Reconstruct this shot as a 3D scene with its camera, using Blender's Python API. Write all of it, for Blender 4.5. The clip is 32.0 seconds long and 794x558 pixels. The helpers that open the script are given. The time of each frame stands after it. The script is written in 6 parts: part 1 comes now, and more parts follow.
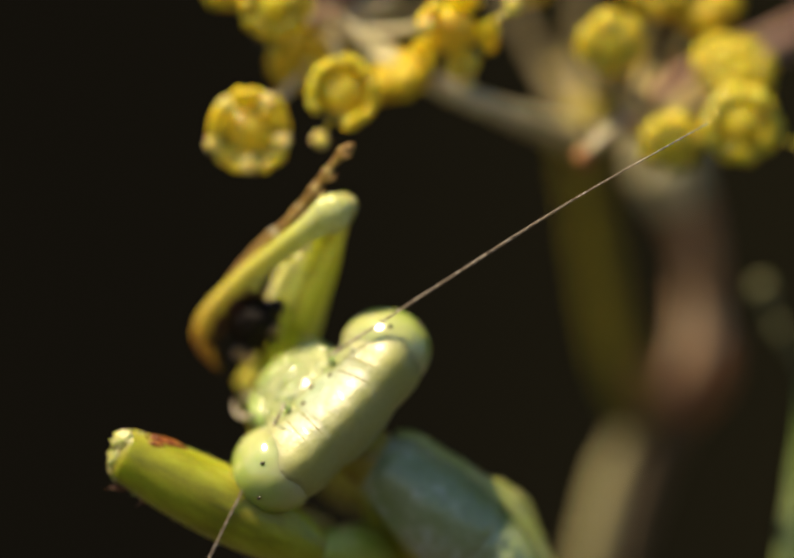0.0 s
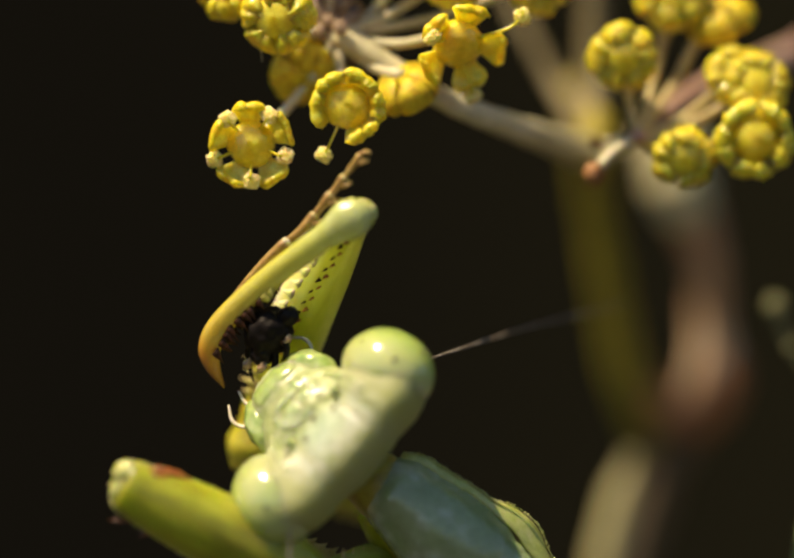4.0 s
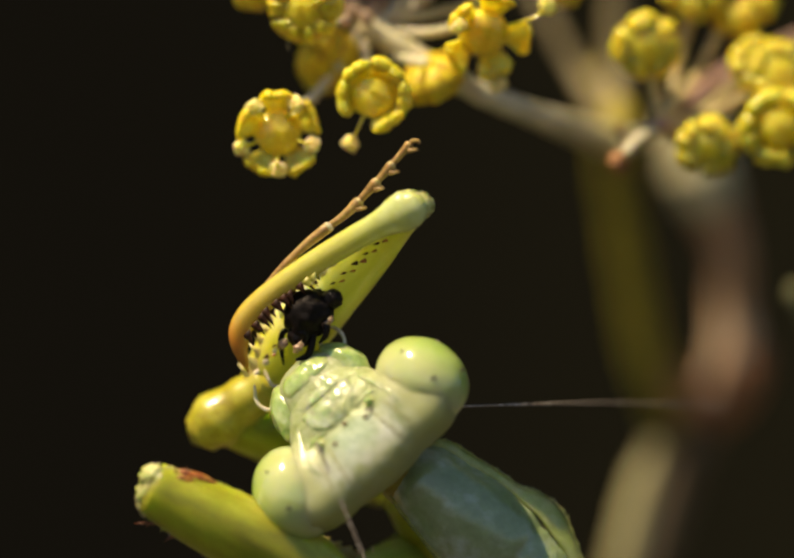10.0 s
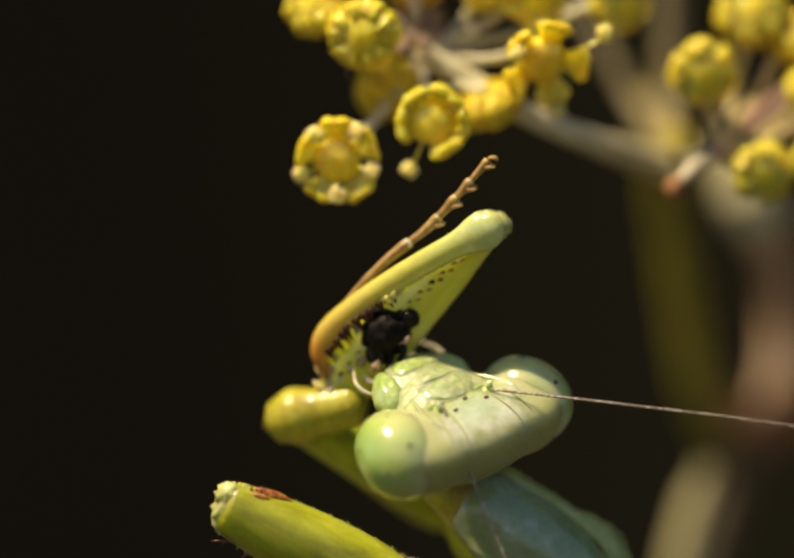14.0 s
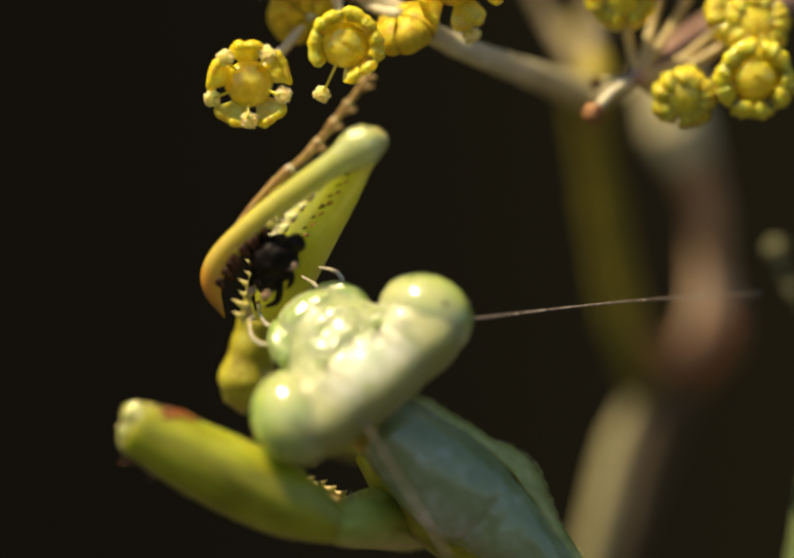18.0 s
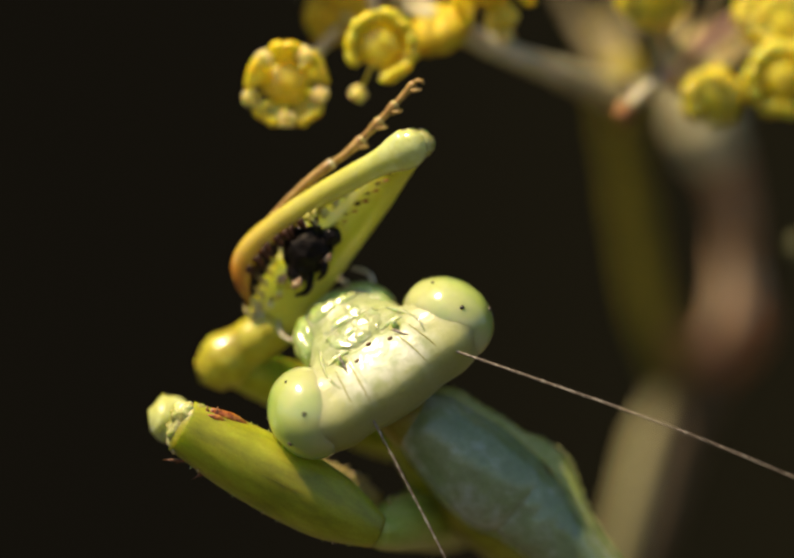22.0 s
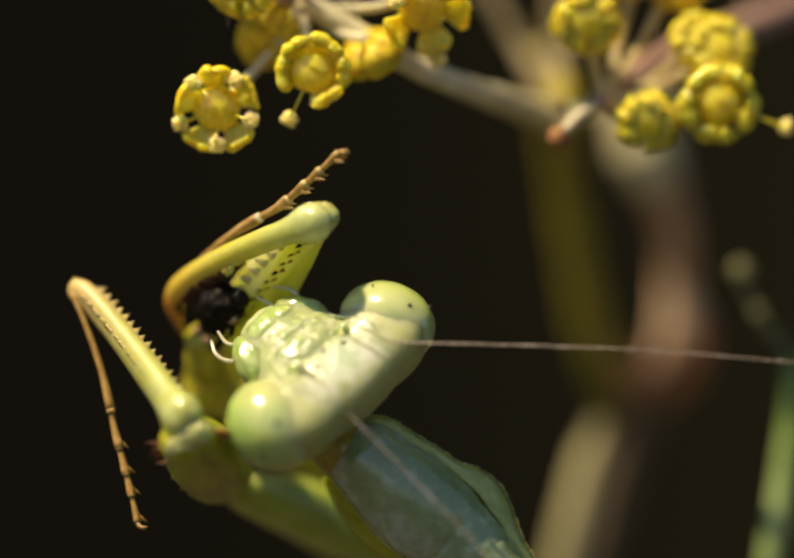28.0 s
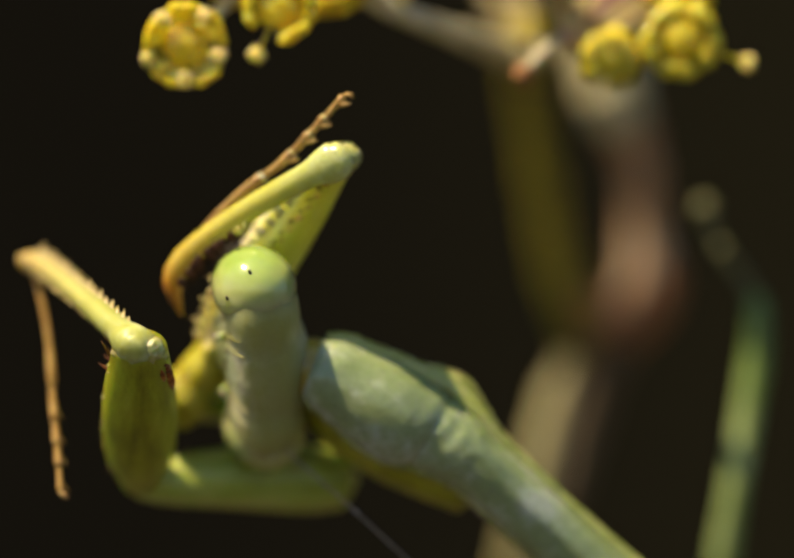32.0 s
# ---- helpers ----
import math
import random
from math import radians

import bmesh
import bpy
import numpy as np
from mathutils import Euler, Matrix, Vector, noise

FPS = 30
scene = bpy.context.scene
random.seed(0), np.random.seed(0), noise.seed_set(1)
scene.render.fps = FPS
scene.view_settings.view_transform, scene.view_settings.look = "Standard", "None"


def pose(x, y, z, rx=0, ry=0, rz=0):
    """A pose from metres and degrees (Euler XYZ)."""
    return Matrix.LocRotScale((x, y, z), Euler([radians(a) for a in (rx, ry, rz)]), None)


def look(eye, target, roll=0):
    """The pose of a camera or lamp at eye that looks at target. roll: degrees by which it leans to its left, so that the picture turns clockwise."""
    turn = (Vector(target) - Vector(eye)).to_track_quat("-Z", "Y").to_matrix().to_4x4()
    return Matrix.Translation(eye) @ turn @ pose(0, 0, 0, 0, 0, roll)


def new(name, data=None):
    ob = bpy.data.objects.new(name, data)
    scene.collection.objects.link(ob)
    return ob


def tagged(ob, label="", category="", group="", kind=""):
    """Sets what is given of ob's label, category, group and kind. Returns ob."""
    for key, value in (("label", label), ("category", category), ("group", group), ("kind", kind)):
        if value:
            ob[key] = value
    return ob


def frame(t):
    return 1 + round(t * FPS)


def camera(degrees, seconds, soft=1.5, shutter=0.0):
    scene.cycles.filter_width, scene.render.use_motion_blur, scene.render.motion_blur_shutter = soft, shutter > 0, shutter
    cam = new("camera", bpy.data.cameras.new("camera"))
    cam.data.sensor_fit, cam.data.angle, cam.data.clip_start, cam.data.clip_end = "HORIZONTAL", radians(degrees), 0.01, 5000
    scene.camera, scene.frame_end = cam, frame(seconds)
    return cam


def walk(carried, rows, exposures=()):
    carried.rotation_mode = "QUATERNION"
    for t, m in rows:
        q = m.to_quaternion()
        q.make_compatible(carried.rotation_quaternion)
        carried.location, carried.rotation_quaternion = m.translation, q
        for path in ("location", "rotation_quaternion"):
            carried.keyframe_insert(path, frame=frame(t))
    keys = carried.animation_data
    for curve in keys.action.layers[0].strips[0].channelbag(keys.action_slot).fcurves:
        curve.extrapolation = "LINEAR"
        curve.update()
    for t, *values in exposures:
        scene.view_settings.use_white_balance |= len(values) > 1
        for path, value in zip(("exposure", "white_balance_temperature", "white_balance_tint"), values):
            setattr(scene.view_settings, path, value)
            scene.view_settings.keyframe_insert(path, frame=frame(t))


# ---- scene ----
MM = 0.001
HEIGHT = 800.0            # the flowers stand about 0.8 m above the ground


def at(x, y, z, rx=0, ry=0, rz=0):
    """A pose in millimetres and degrees, in a thing's own space."""
    return pose(x * MM, y * MM, z * MM, rx, ry, rz)


def stand(x, y, z):
    """The camera, level, looking along +y."""
    return pose(x * MM, y * MM, (z + HEIGHT) * MM, 90, 0, 0)


cam = camera(8.0, 32.0, soft=2.5)
cam.data.dof.use_dof = True
cam.data.dof.focus_distance = 0.1693
cam.data.dof.aperture_fstop = 16.0
walk(cam, [
        (0, stand(-1.26, -171.37, 0.74)),
        (0.5, stand(-2.17, -170.95, 0.47)),
        (1, stand(-3.09, -170.74, 0.76)),
        (1.5, stand(-3.13, -169.51, 1.02)),
        (2, stand(-2.98, -169.31, 0.94)),
        (2.5, stand(-2.77, -169.11, 0.53)),
        (4.5, stand(-0.72, -166.95, 1.44)),
        (5, stand(-0.01, -167.53, 0.74)),
        (5.5, stand(0.24, -168.30, 0.19)),
        (6, stand(0.00, -168.40, 0.00)),
        (6.5, stand(-1.06, -168.10, -0.09)),
        (7, stand(-1.59, -167.56, 0.02)),
        (7.5, stand(-2.14, -166.77, 0.08)),
        (8, stand(-2.71, -165.79, 0.13)),
        (8.5, stand(-2.60, -165.62, 0.35)),
        (9, stand(-2.66, -166.16, 0.70)),
        (9.5, stand(-2.99, -167.81, 0.90)),
        (10, stand(-2.21, -168.36, 0.92)),
        (10.5, stand(-1.33, -168.22, 0.88)),
        (11, stand(-1.22, -168.13, 1.08)),
        (11.5, stand(-0.67, -168.91, 1.41)),
        (12, stand(-1.49, -169.35, 1.94)),
        (12.5, stand(-2.26, -169.45, 2.32)),
        (13, stand(-3.10, -169.40, 2.05)),
        (13.5, stand(-3.42, -169.25, 1.96)),
        (14, stand(-3.99, -169.30, 1.70)),
        (14.5, stand(-4.01, -169.05, 1.40)),
        (16.5, stand(-5.15, -167.77, 1.63)),
        (17, stand(-4.09, -168.15, 0.92)),
        (17.5, stand(-2.46, -167.54, -0.16)),
        (18, stand(-1.38, -166.49, -0.50)),
        (18.5, stand(-0.44, -168.67, -0.67)),
        (19, stand(0.18, -170.40, -0.06)),
        (19.5, stand(-0.42, -170.10, 0.53)),
        (20, stand(-0.75, -170.10, 0.60)),
        (20.5, stand(-1.19, -169.70, 0.70)),
        (21, stand(-2.11, -169.60, 0.20)),
        (21.5, stand(-2.48, -169.80, -0.45)),
        (22, stand(-2.44, -169.70, -0.62)),
        (22.5, stand(-2.92, -169.50, -1.08)),
        (23, stand(-2.72, -169.74, -0.88)),
        (23.5, stand(-3.01, -169.03, -0.57)),
        (24, stand(-3.57, -168.79, -0.59)),
        (24.5, stand(-3.37, -168.72, -0.38)),
        (25, stand(-2.96, -168.27, -0.47)),
        (25.5, stand(-2.46, -166.30, -0.29)),
        (26, stand(-1.78, -166.40, -0.34)),
        (26.5, stand(-0.37, -166.18, -0.06)),
        (28.5, stand(-0.39, -168.30, 0.40)),
        (29, stand(-1.37, -168.30, 0.85)),
        (29.5, stand(-1.79, -168.91, 1.05)),
        (30, stand(-1.14, -168.70, 0.67)),
        (30.5, stand(-1.33, -169.40, 0.29)),
        (31, stand(-1.10, -169.70, -0.56)),
        (31.5, stand(-0.21, -170.10, -1.58)),
        (32, stand(0.66, -170.20, -1.83)),
], [(0, 0.65), (31, 0.65), (31.6, 0.71), (32, 0.74)])

# ---- light ----
world = bpy.data.worlds.new("sky")
scene.world = world
world.use_nodes = True
wn = world.node_tree
sky = wn.nodes.new("ShaderNodeTexSky")
sky.sky_type = "NISHITA"
sky.sun_disc = False
SUN_AT = Vector((-0.40, -0.21, 0.89)).normalized()
sky.sun_elevation = math.asin(SUN_AT.z)
sky.sun_rotation = math.atan2(SUN_AT.x, SUN_AT.y)
wn.nodes["Background"].inputs[1].default_value = 0.065
wn.links.new(sky.outputs[0], wn.nodes["Background"].inputs[0])
sun = new("sun", bpy.data.lights.new("sun", "SUN"))
sun.data.energy = 5.0
sun.data.angle = radians(0.6)
sun.data.color = (1.0, 0.775, 0.475)
sun.matrix_world = look(SUN_AT * 3, (0, 0, 0))
scene.view_settings.exposure = 0.65


# ---- materials ----
def shader(name, rough=0.5, sss=0.0, radius=(0.6, 0.9, 0.25), coat=0.0, spec=0.5):
    m = bpy.data.materials.new(name)
    m.use_nodes = True
    b = m.node_tree.nodes["Principled BSDF"]
    b.inputs["Roughness"].default_value = rough
    b.inputs["Specular IOR Level"].default_value = spec
    b.inputs["Coat Weight"].default_value = coat
    b.inputs["Coat Roughness"].default_value = 0.12
    if sss:
        b.inputs["Subsurface Weight"].default_value = sss
        b.inputs["Subsurface Radius"].default_value = radius
        b.inputs["Subsurface Scale"].default_value = 0.0007
    return m, m.node_tree, b


def noise_of(nt, size, detail=4.0, rough=0.6, stretch=None):
    """A noise with grains of that many millimetres, in the object's own space."""
    tc = nt.nodes.new("ShaderNodeTexCoord")
    n = nt.nodes.new("ShaderNodeTexNoise")
    n.inputs["Scale"].default_value = 1.0 / (size * MM)
    n.inputs["Detail"].default_value = detail
    n.inputs["Roughness"].default_value = rough
    if stretch:
        mp = nt.nodes.new("ShaderNodeMapping")
        mp.inputs["Scale"].default_value = stretch
        nt.links.new(tc.outputs["Object"], mp.inputs[0])
        nt.links.new(mp.outputs[0], n.inputs[0])
    else:
        nt.links.new(tc.outputs["Object"], n.inputs[0])
    return n.outputs[0]


def ramp(nt, fac, stops):
    r = nt.nodes.new("ShaderNodeValToRGB")
    while len(r.color_ramp.elements) < len(stops):
        r.color_ramp.elements.new(0.5)
    for e, (p, c) in zip(r.color_ramp.elements, stops):
        e.position, e.color = p, (*c, 1)
    nt.links.new(fac, r.inputs[0])
    return r.outputs[0]


def along(nt, axis, lo, hi):
    """0 to 1 from lo to hi millimetres along an axis of the object."""
    tc = nt.nodes.new("ShaderNodeTexCoord")
    sp = nt.nodes.new("ShaderNodeSeparateXYZ")
    nt.links.new(tc.outputs["Object"], sp.inputs[0])
    mr = nt.nodes.new("ShaderNodeMapRange")
    mr.inputs["From Min"].default_value = lo * MM
    mr.inputs["From Max"].default_value = hi * MM
    nt.links.new(sp.outputs["XYZ".index(axis)], mr.inputs[0])
    return mr.outputs[0]


def mixed(nt, fac, a, b, kind="MIX"):
    x = nt.nodes.new("ShaderNodeMix")
    x.data_type, x.blend_type = "RGBA", kind
    for k, v in ((0, fac), (6, a), (7, b)):
        if isinstance(v, (int, float)):
            x.inputs[k].default_value = v
        elif isinstance(v, tuple):
            x.inputs[k].default_value = (*v, 1)
        else:
            nt.links.new(v, x.inputs[k])
    return x.outputs[2]


def bumped(nt, b, height, strength, dist):
    n = nt.nodes.new("ShaderNodeBump")
    n.inputs["Strength"].default_value = strength
    n.inputs["Distance"].default_value = dist * MM
    nt.links.new(height, n.inputs["Height"])
    nt.links.new(n.outputs[0], b.inputs["Normal"])


def mottled(name, dark, mid, light, size=0.6, rough=0.45, sss=0.0, bump=0.3, coat=0.0, grain=0.08, stretch=None,
            radius=(0.6, 0.9, 0.25)):
    """A surface of three tones with coarse mottling and fine grain."""
    m, nt, b = shader(name, rough, sss, radius, coat)
    c = ramp(nt, noise_of(nt, size, stretch=stretch), [(0.3, dark), (0.5, mid), (0.72, light)])
    fine = noise_of(nt, grain, 3.0)
    c = mixed(nt, 0.35, c, ramp(nt, fine, [(0.3, (0.55, 0.55, 0.5)), (0.7, (1, 1, 1))]), "MULTIPLY")
    nt.links.new(c, b.inputs["Base Color"])
    bumped(nt, b, fine, bump, grain * 0.5)
    return m


YELLOW_GREEN = mottled("joint_yellow", (0.30, 0.25, 0.012), (0.42, 0.385, 0.025), (0.50, 0.48, 0.06), 0.7, 0.35, 0.5, 0.25, 0.25)
OLIVE = mottled("femur_green", (0.20, 0.21, 0.005), (0.34, 0.36, 0.015), (0.48, 0.50, 0.055), 0.8, 0.36, 0.6, 0.3, 0.12, stretch=(0.35, 1.2, 1.2))
COXA_GREEN = mottled("coxa_green", (0.27, 0.34, 0.03), (0.42, 0.51, 0.09), (0.56, 0.61, 0.19), 0.9, 0.34, 0.6, 0.3, 0.15, stretch=(0.4, 1.2, 1.2))
SHIELD = mottled("pronotum_green", (0.19, 0.26, 0.10), (0.27, 0.35, 0.17), (0.50, 0.57, 0.50), 1.8, 0.22, 0.35, 0.2, 0.9, 0.25)
FLANGE = mottled("flange_yellow", (0.25, 0.31, 0.06), (0.35, 0.41, 0.11), (0.48, 0.52, 0.2), 0.5, 0.35, 0.4, 0.3, 0.3)
NECK = mottled("neck_amber", (0.26, 0.21, 0.015), (0.38, 0.34, 0.04), (0.48, 0.45, 0.09), 0.7, 0.3, 0.6, 0.3, 0.4)
SPINE = mottled("spine_brown", (0.014, 0.006, 0.003), (0.035, 0.013, 0.006), (0.10, 0.035, 0.012), 0.15, 0.5, 0, 0.2)
SPINE.node_tree.nodes["Principled BSDF"].inputs["Specular IOR Level"].default_value = 0.2
KNEE = mottled("knee_pale", (0.353, 0.336, 0.084), (0.454, 0.479, 0.168), (0.554, 0.571, 0.286), 0.3, 0.14, 0.6, 0.8, 1.0, 0.16)
RUST = mottled("patch_rust", (0.06, 0.012, 0.004), (0.36, 0.10, 0.014), (0.58, 0.30, 0.05), 0.16, 0.3, 0.2, 0.5, 0.4)
DARK_RUST = mottled("thorn_rust", (0.03, 0.008, 0.003), (0.13, 0.035, 0.008), (0.28, 0.11, 0.02), 0.16, 0.4, 0.1, 0.4, 0.2)
PALE_GREEN = mottled("spine_green", (0.336, 0.302, 0.042), (0.454, 0.437, 0.084), (0.538, 0.521, 0.168), 0.2, 0.35, 0.4, 0.2)
PALE_TOOTH = mottled("tooth_pale_green", (0.58, 0.64, 0.28), (0.70, 0.74, 0.38), (0.80, 0.82, 0.52), 0.3, 0.35, 0.7, 0.2)
PALE_SPINE = mottled("spine_pale", (0.378, 0.294, 0.101), (0.487, 0.403, 0.168), (0.554, 0.487, 0.252), 0.2, 0.35, 0.3, 0.2)
TARSUS = mottled("tarsus_brown", (0.20, 0.11, 0.03), (0.33, 0.20, 0.065), (0.47, 0.32, 0.13), 0.25, 0.4, 0.3, 0.3)
TARSUS_ORANGE = mottled("tarsus_orange", (0.27, 0.14, 0.03), (0.42, 0.26, 0.07), (0.54, 0.37, 0.13), 0.25, 0.4, 0.3, 0.3)
FEELER = mottled("feeler_brown", (0.10, 0.075, 0.055), (0.26, 0.21, 0.165), (0.75, 0.70, 0.62), 0.10, 0.45, 0, 0.5)
PALP = mottled("palp_cream", (0.487, 0.454, 0.286), (0.588, 0.554, 0.386), (0.672, 0.638, 0.504), 0.2, 0.25, 0.3, 0.2, 0.5)
SPOT = mottled("spot_black", (0.01, 0.008, 0.004), (0.02, 0.014, 0.006), (0.05, 0.03, 0.01), 0.05, 0.35)
FURROW = mottled("furrow_tan", (0.20, 0.20, 0.05), (0.31, 0.32, 0.09), (0.44, 0.45, 0.18), 0.2, 0.4, 0.2, 0.3)
OCELLUS = mottled("ocellus_brown", (0.05, 0.02, 0.008), (0.09, 0.04, 0.015), (0.2, 0.11, 0.04), 0.08, 0.25, 0, 0.1, 0.5)
FACE = mottled("face_green", (0.30, 0.40, 0.15), (0.40, 0.50, 0.24), (0.55, 0.62, 0.42), 0.4, 0.14, 0.6, 0.4, 1.0, 0.34)
JAW = mottled("jaw_green", (0.28, 0.40, 0.10), (0.38, 0.49, 0.17), (0.50, 0.57, 0.30), 0.5, 0.14, 0.6, 0.3, 1.0, 0.3)
PREY = mottled("prey_black", (0.003, 0.0022, 0.002), (0.006, 0.0045, 0.004), (0.016, 0.010, 0.008), 0.2, 0.3, 0, 0.8, 0.0, 0.07)
PREY.node_tree.nodes["Principled BSDF"].inputs["Specular IOR Level"].default_value = 0.15
PREY_SHELL = mottled("prey_shell", (0.003, 0.0022, 0.002), (0.006, 0.0045, 0.004), (0.014, 0.010, 0.008), 0.3, 0.5, 0, 0.6, 0.0, 0.1)
PREY_SHELL.node_tree.nodes["Principled BSDF"].inputs["Specular IOR Level"].default_value = 0.12
FLESH = mottled("flesh_pale", (0.20, 0.10, 0.05), (0.36, 0.24, 0.14), (0.55, 0.44, 0.28), 0.15, 0.25, 0.3, 0.4, 0.4)
PETAL = mottled("petal_yellow", (0.94, 0.48, 0.008), (0.98, 0.68, 0.016), (0.99, 0.84, 0.11), 0.5, 0.36, 0.35, 0.9, 0.5, 0.11,
                radius=(0.9, 0.6, 0.1))
BUD_BACK = mottled("bud_back_ochre", (0.55, 0.28, 0.012), (0.78, 0.49, 0.015), (0.88, 0.64, 0.04), 0.3, 0.5, 0.3, 0.6, 0.0, 0.08,
                   radius=(0.9, 0.6, 0.1))
BUD = mottled("bud_yellow", (0.78, 0.42, 0.04), (0.96, 0.64, 0.02), (0.98, 0.80, 0.09), 0.35, 0.4, 0.3, 0.9, 0.4, 0.11,
              radius=(0.9, 0.6, 0.1))
DISK = mottled("disk_yellow", (0.80, 0.61, 0.014), (0.90, 0.71, 0.03), (0.94, 0.78, 0.09), 0.4, 0.16, 0.4, 0.5, 0.8, 0.12,
               radius=(0.9, 0.7, 0.1))
POLLEN = mottled("anther_yellow", (0.84, 0.62, 0.12), (0.91, 0.74, 0.22), (0.95, 0.83, 0.38), 0.12, 0.6, 0.2, 0.6)
PEDICEL_OLIVE = mottled("pedicel_olive", (0.40, 0.30, 0.12), (0.52, 0.43, 0.19), (0.60, 0.53, 0.28), 0.5, 0.5, 0.2, 0.3, 0, 0.1, (0.4, 1, 1))
PEDICEL = mottled("pedicel_pale", (0.44, 0.42, 0.26), (0.56, 0.53, 0.36), (0.66, 0.60, 0.46), 0.5, 0.5, 0.2, 0.3, 0, 0.1, (0.4, 1, 1))
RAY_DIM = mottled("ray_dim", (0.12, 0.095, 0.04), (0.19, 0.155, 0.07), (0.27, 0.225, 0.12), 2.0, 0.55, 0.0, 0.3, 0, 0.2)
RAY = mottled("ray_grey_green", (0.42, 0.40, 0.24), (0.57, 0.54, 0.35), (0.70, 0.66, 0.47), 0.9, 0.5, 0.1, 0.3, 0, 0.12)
PURPLE = mottled("ray_purple_brown", (0.24, 0.14, 0.10), (0.36, 0.23, 0.18), (0.46, 0.33, 0.27), 1.2, 0.5, 0.1, 0.3, 0, 0.15)
RECEPT = mottled("receptacle_tan", (0.12, 0.075, 0.045), (0.27, 0.18, 0.115), (0.44, 0.33, 0.24), 0.5, 0.55, 0.1, 0.6)
STUB = mottled("stub_brown", (0.20, 0.075, 0.02), (0.32, 0.14, 0.045), (0.42, 0.24, 0.10), 0.2, 0.55, 0.1, 0.6)
STEM_OLIVE = mottled("stem_olive", (0.20, 0.165, 0.005), (0.29, 0.24, 0.010), (0.38, 0.32, 0.03), 3, 0.55, 0.0, 0.3, 0, 0.3)
STEM_COLLAR = mottled("collar_green", (0.50, 0.46, 0.24), (0.72, 0.66, 0.38), (0.86, 0.80, 0.54), 1.6, 0.6, 0.0, 0.3, 0, 0.3, (1, 1, 0.5))
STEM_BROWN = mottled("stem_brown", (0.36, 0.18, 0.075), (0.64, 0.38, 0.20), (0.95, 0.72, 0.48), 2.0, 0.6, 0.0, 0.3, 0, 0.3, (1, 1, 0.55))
# shade of the lower stem, put into a much darker brown
STEM_SHADED = mottled("stem_shaded", (0.07, 0.048, 0.028), (0.12, 0.085, 0.05), (0.19, 0.15, 0.10), 2.0, 0.6, 0.0, 0.3, 0, 0.3)
STEM_RUST = mottled("sheath_rust", (0.24, 0.09, 0.03), (0.38, 0.155, 0.055), (0.50, 0.25, 0.12), 2.5, 0.6, 0.0, 0.4, 0, 0.3)
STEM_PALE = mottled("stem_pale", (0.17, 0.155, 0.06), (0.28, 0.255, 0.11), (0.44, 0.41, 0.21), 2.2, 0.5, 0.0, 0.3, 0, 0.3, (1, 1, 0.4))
STEM_DIM = mottled("bud_olive", (0.07, 0.075, 0.025), (0.12, 0.125, 0.045), (0.19, 0.19, 0.09), 1, 0.6, 0.0, 0.3, 0, 0.3)
STEM_GREEN = mottled("stem_green", (0.07, 0.13, 0.025), (0.20, 0.31, 0.07), (0.50, 0.60, 0.28), 2.6, 0.4, 0.0, 0.3, 0, 0.3, (1, 1, 0.6))
def matt(m):
    b = m.node_tree.nodes["Principled BSDF"]
    b.inputs["Specular IOR Level"].default_value = 0.0
    return m


# deep shade behind the plants, painted as a near-black colour
BACK = mottled("backdrop_painted_shade", (0.0080, 0.0075, 0.0059), (0.0100, 0.0094, 0.0072), (0.0131, 0.0122, 0.0083), 260, 0.95, 0, 0.1, 0, 20)
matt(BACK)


# fades the painted shade to a lighter olive toward the right
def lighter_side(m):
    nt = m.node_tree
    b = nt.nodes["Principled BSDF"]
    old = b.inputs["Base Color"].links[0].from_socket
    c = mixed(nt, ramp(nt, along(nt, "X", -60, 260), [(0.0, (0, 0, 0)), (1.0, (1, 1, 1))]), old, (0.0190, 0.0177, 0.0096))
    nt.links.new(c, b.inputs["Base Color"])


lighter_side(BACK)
SOIL = mottled("soil_dark", (0.02, 0.015, 0.01), (0.035, 0.027, 0.018), (0.05, 0.04, 0.03), 90, 0.95, 0, 0.6, 0, 8)


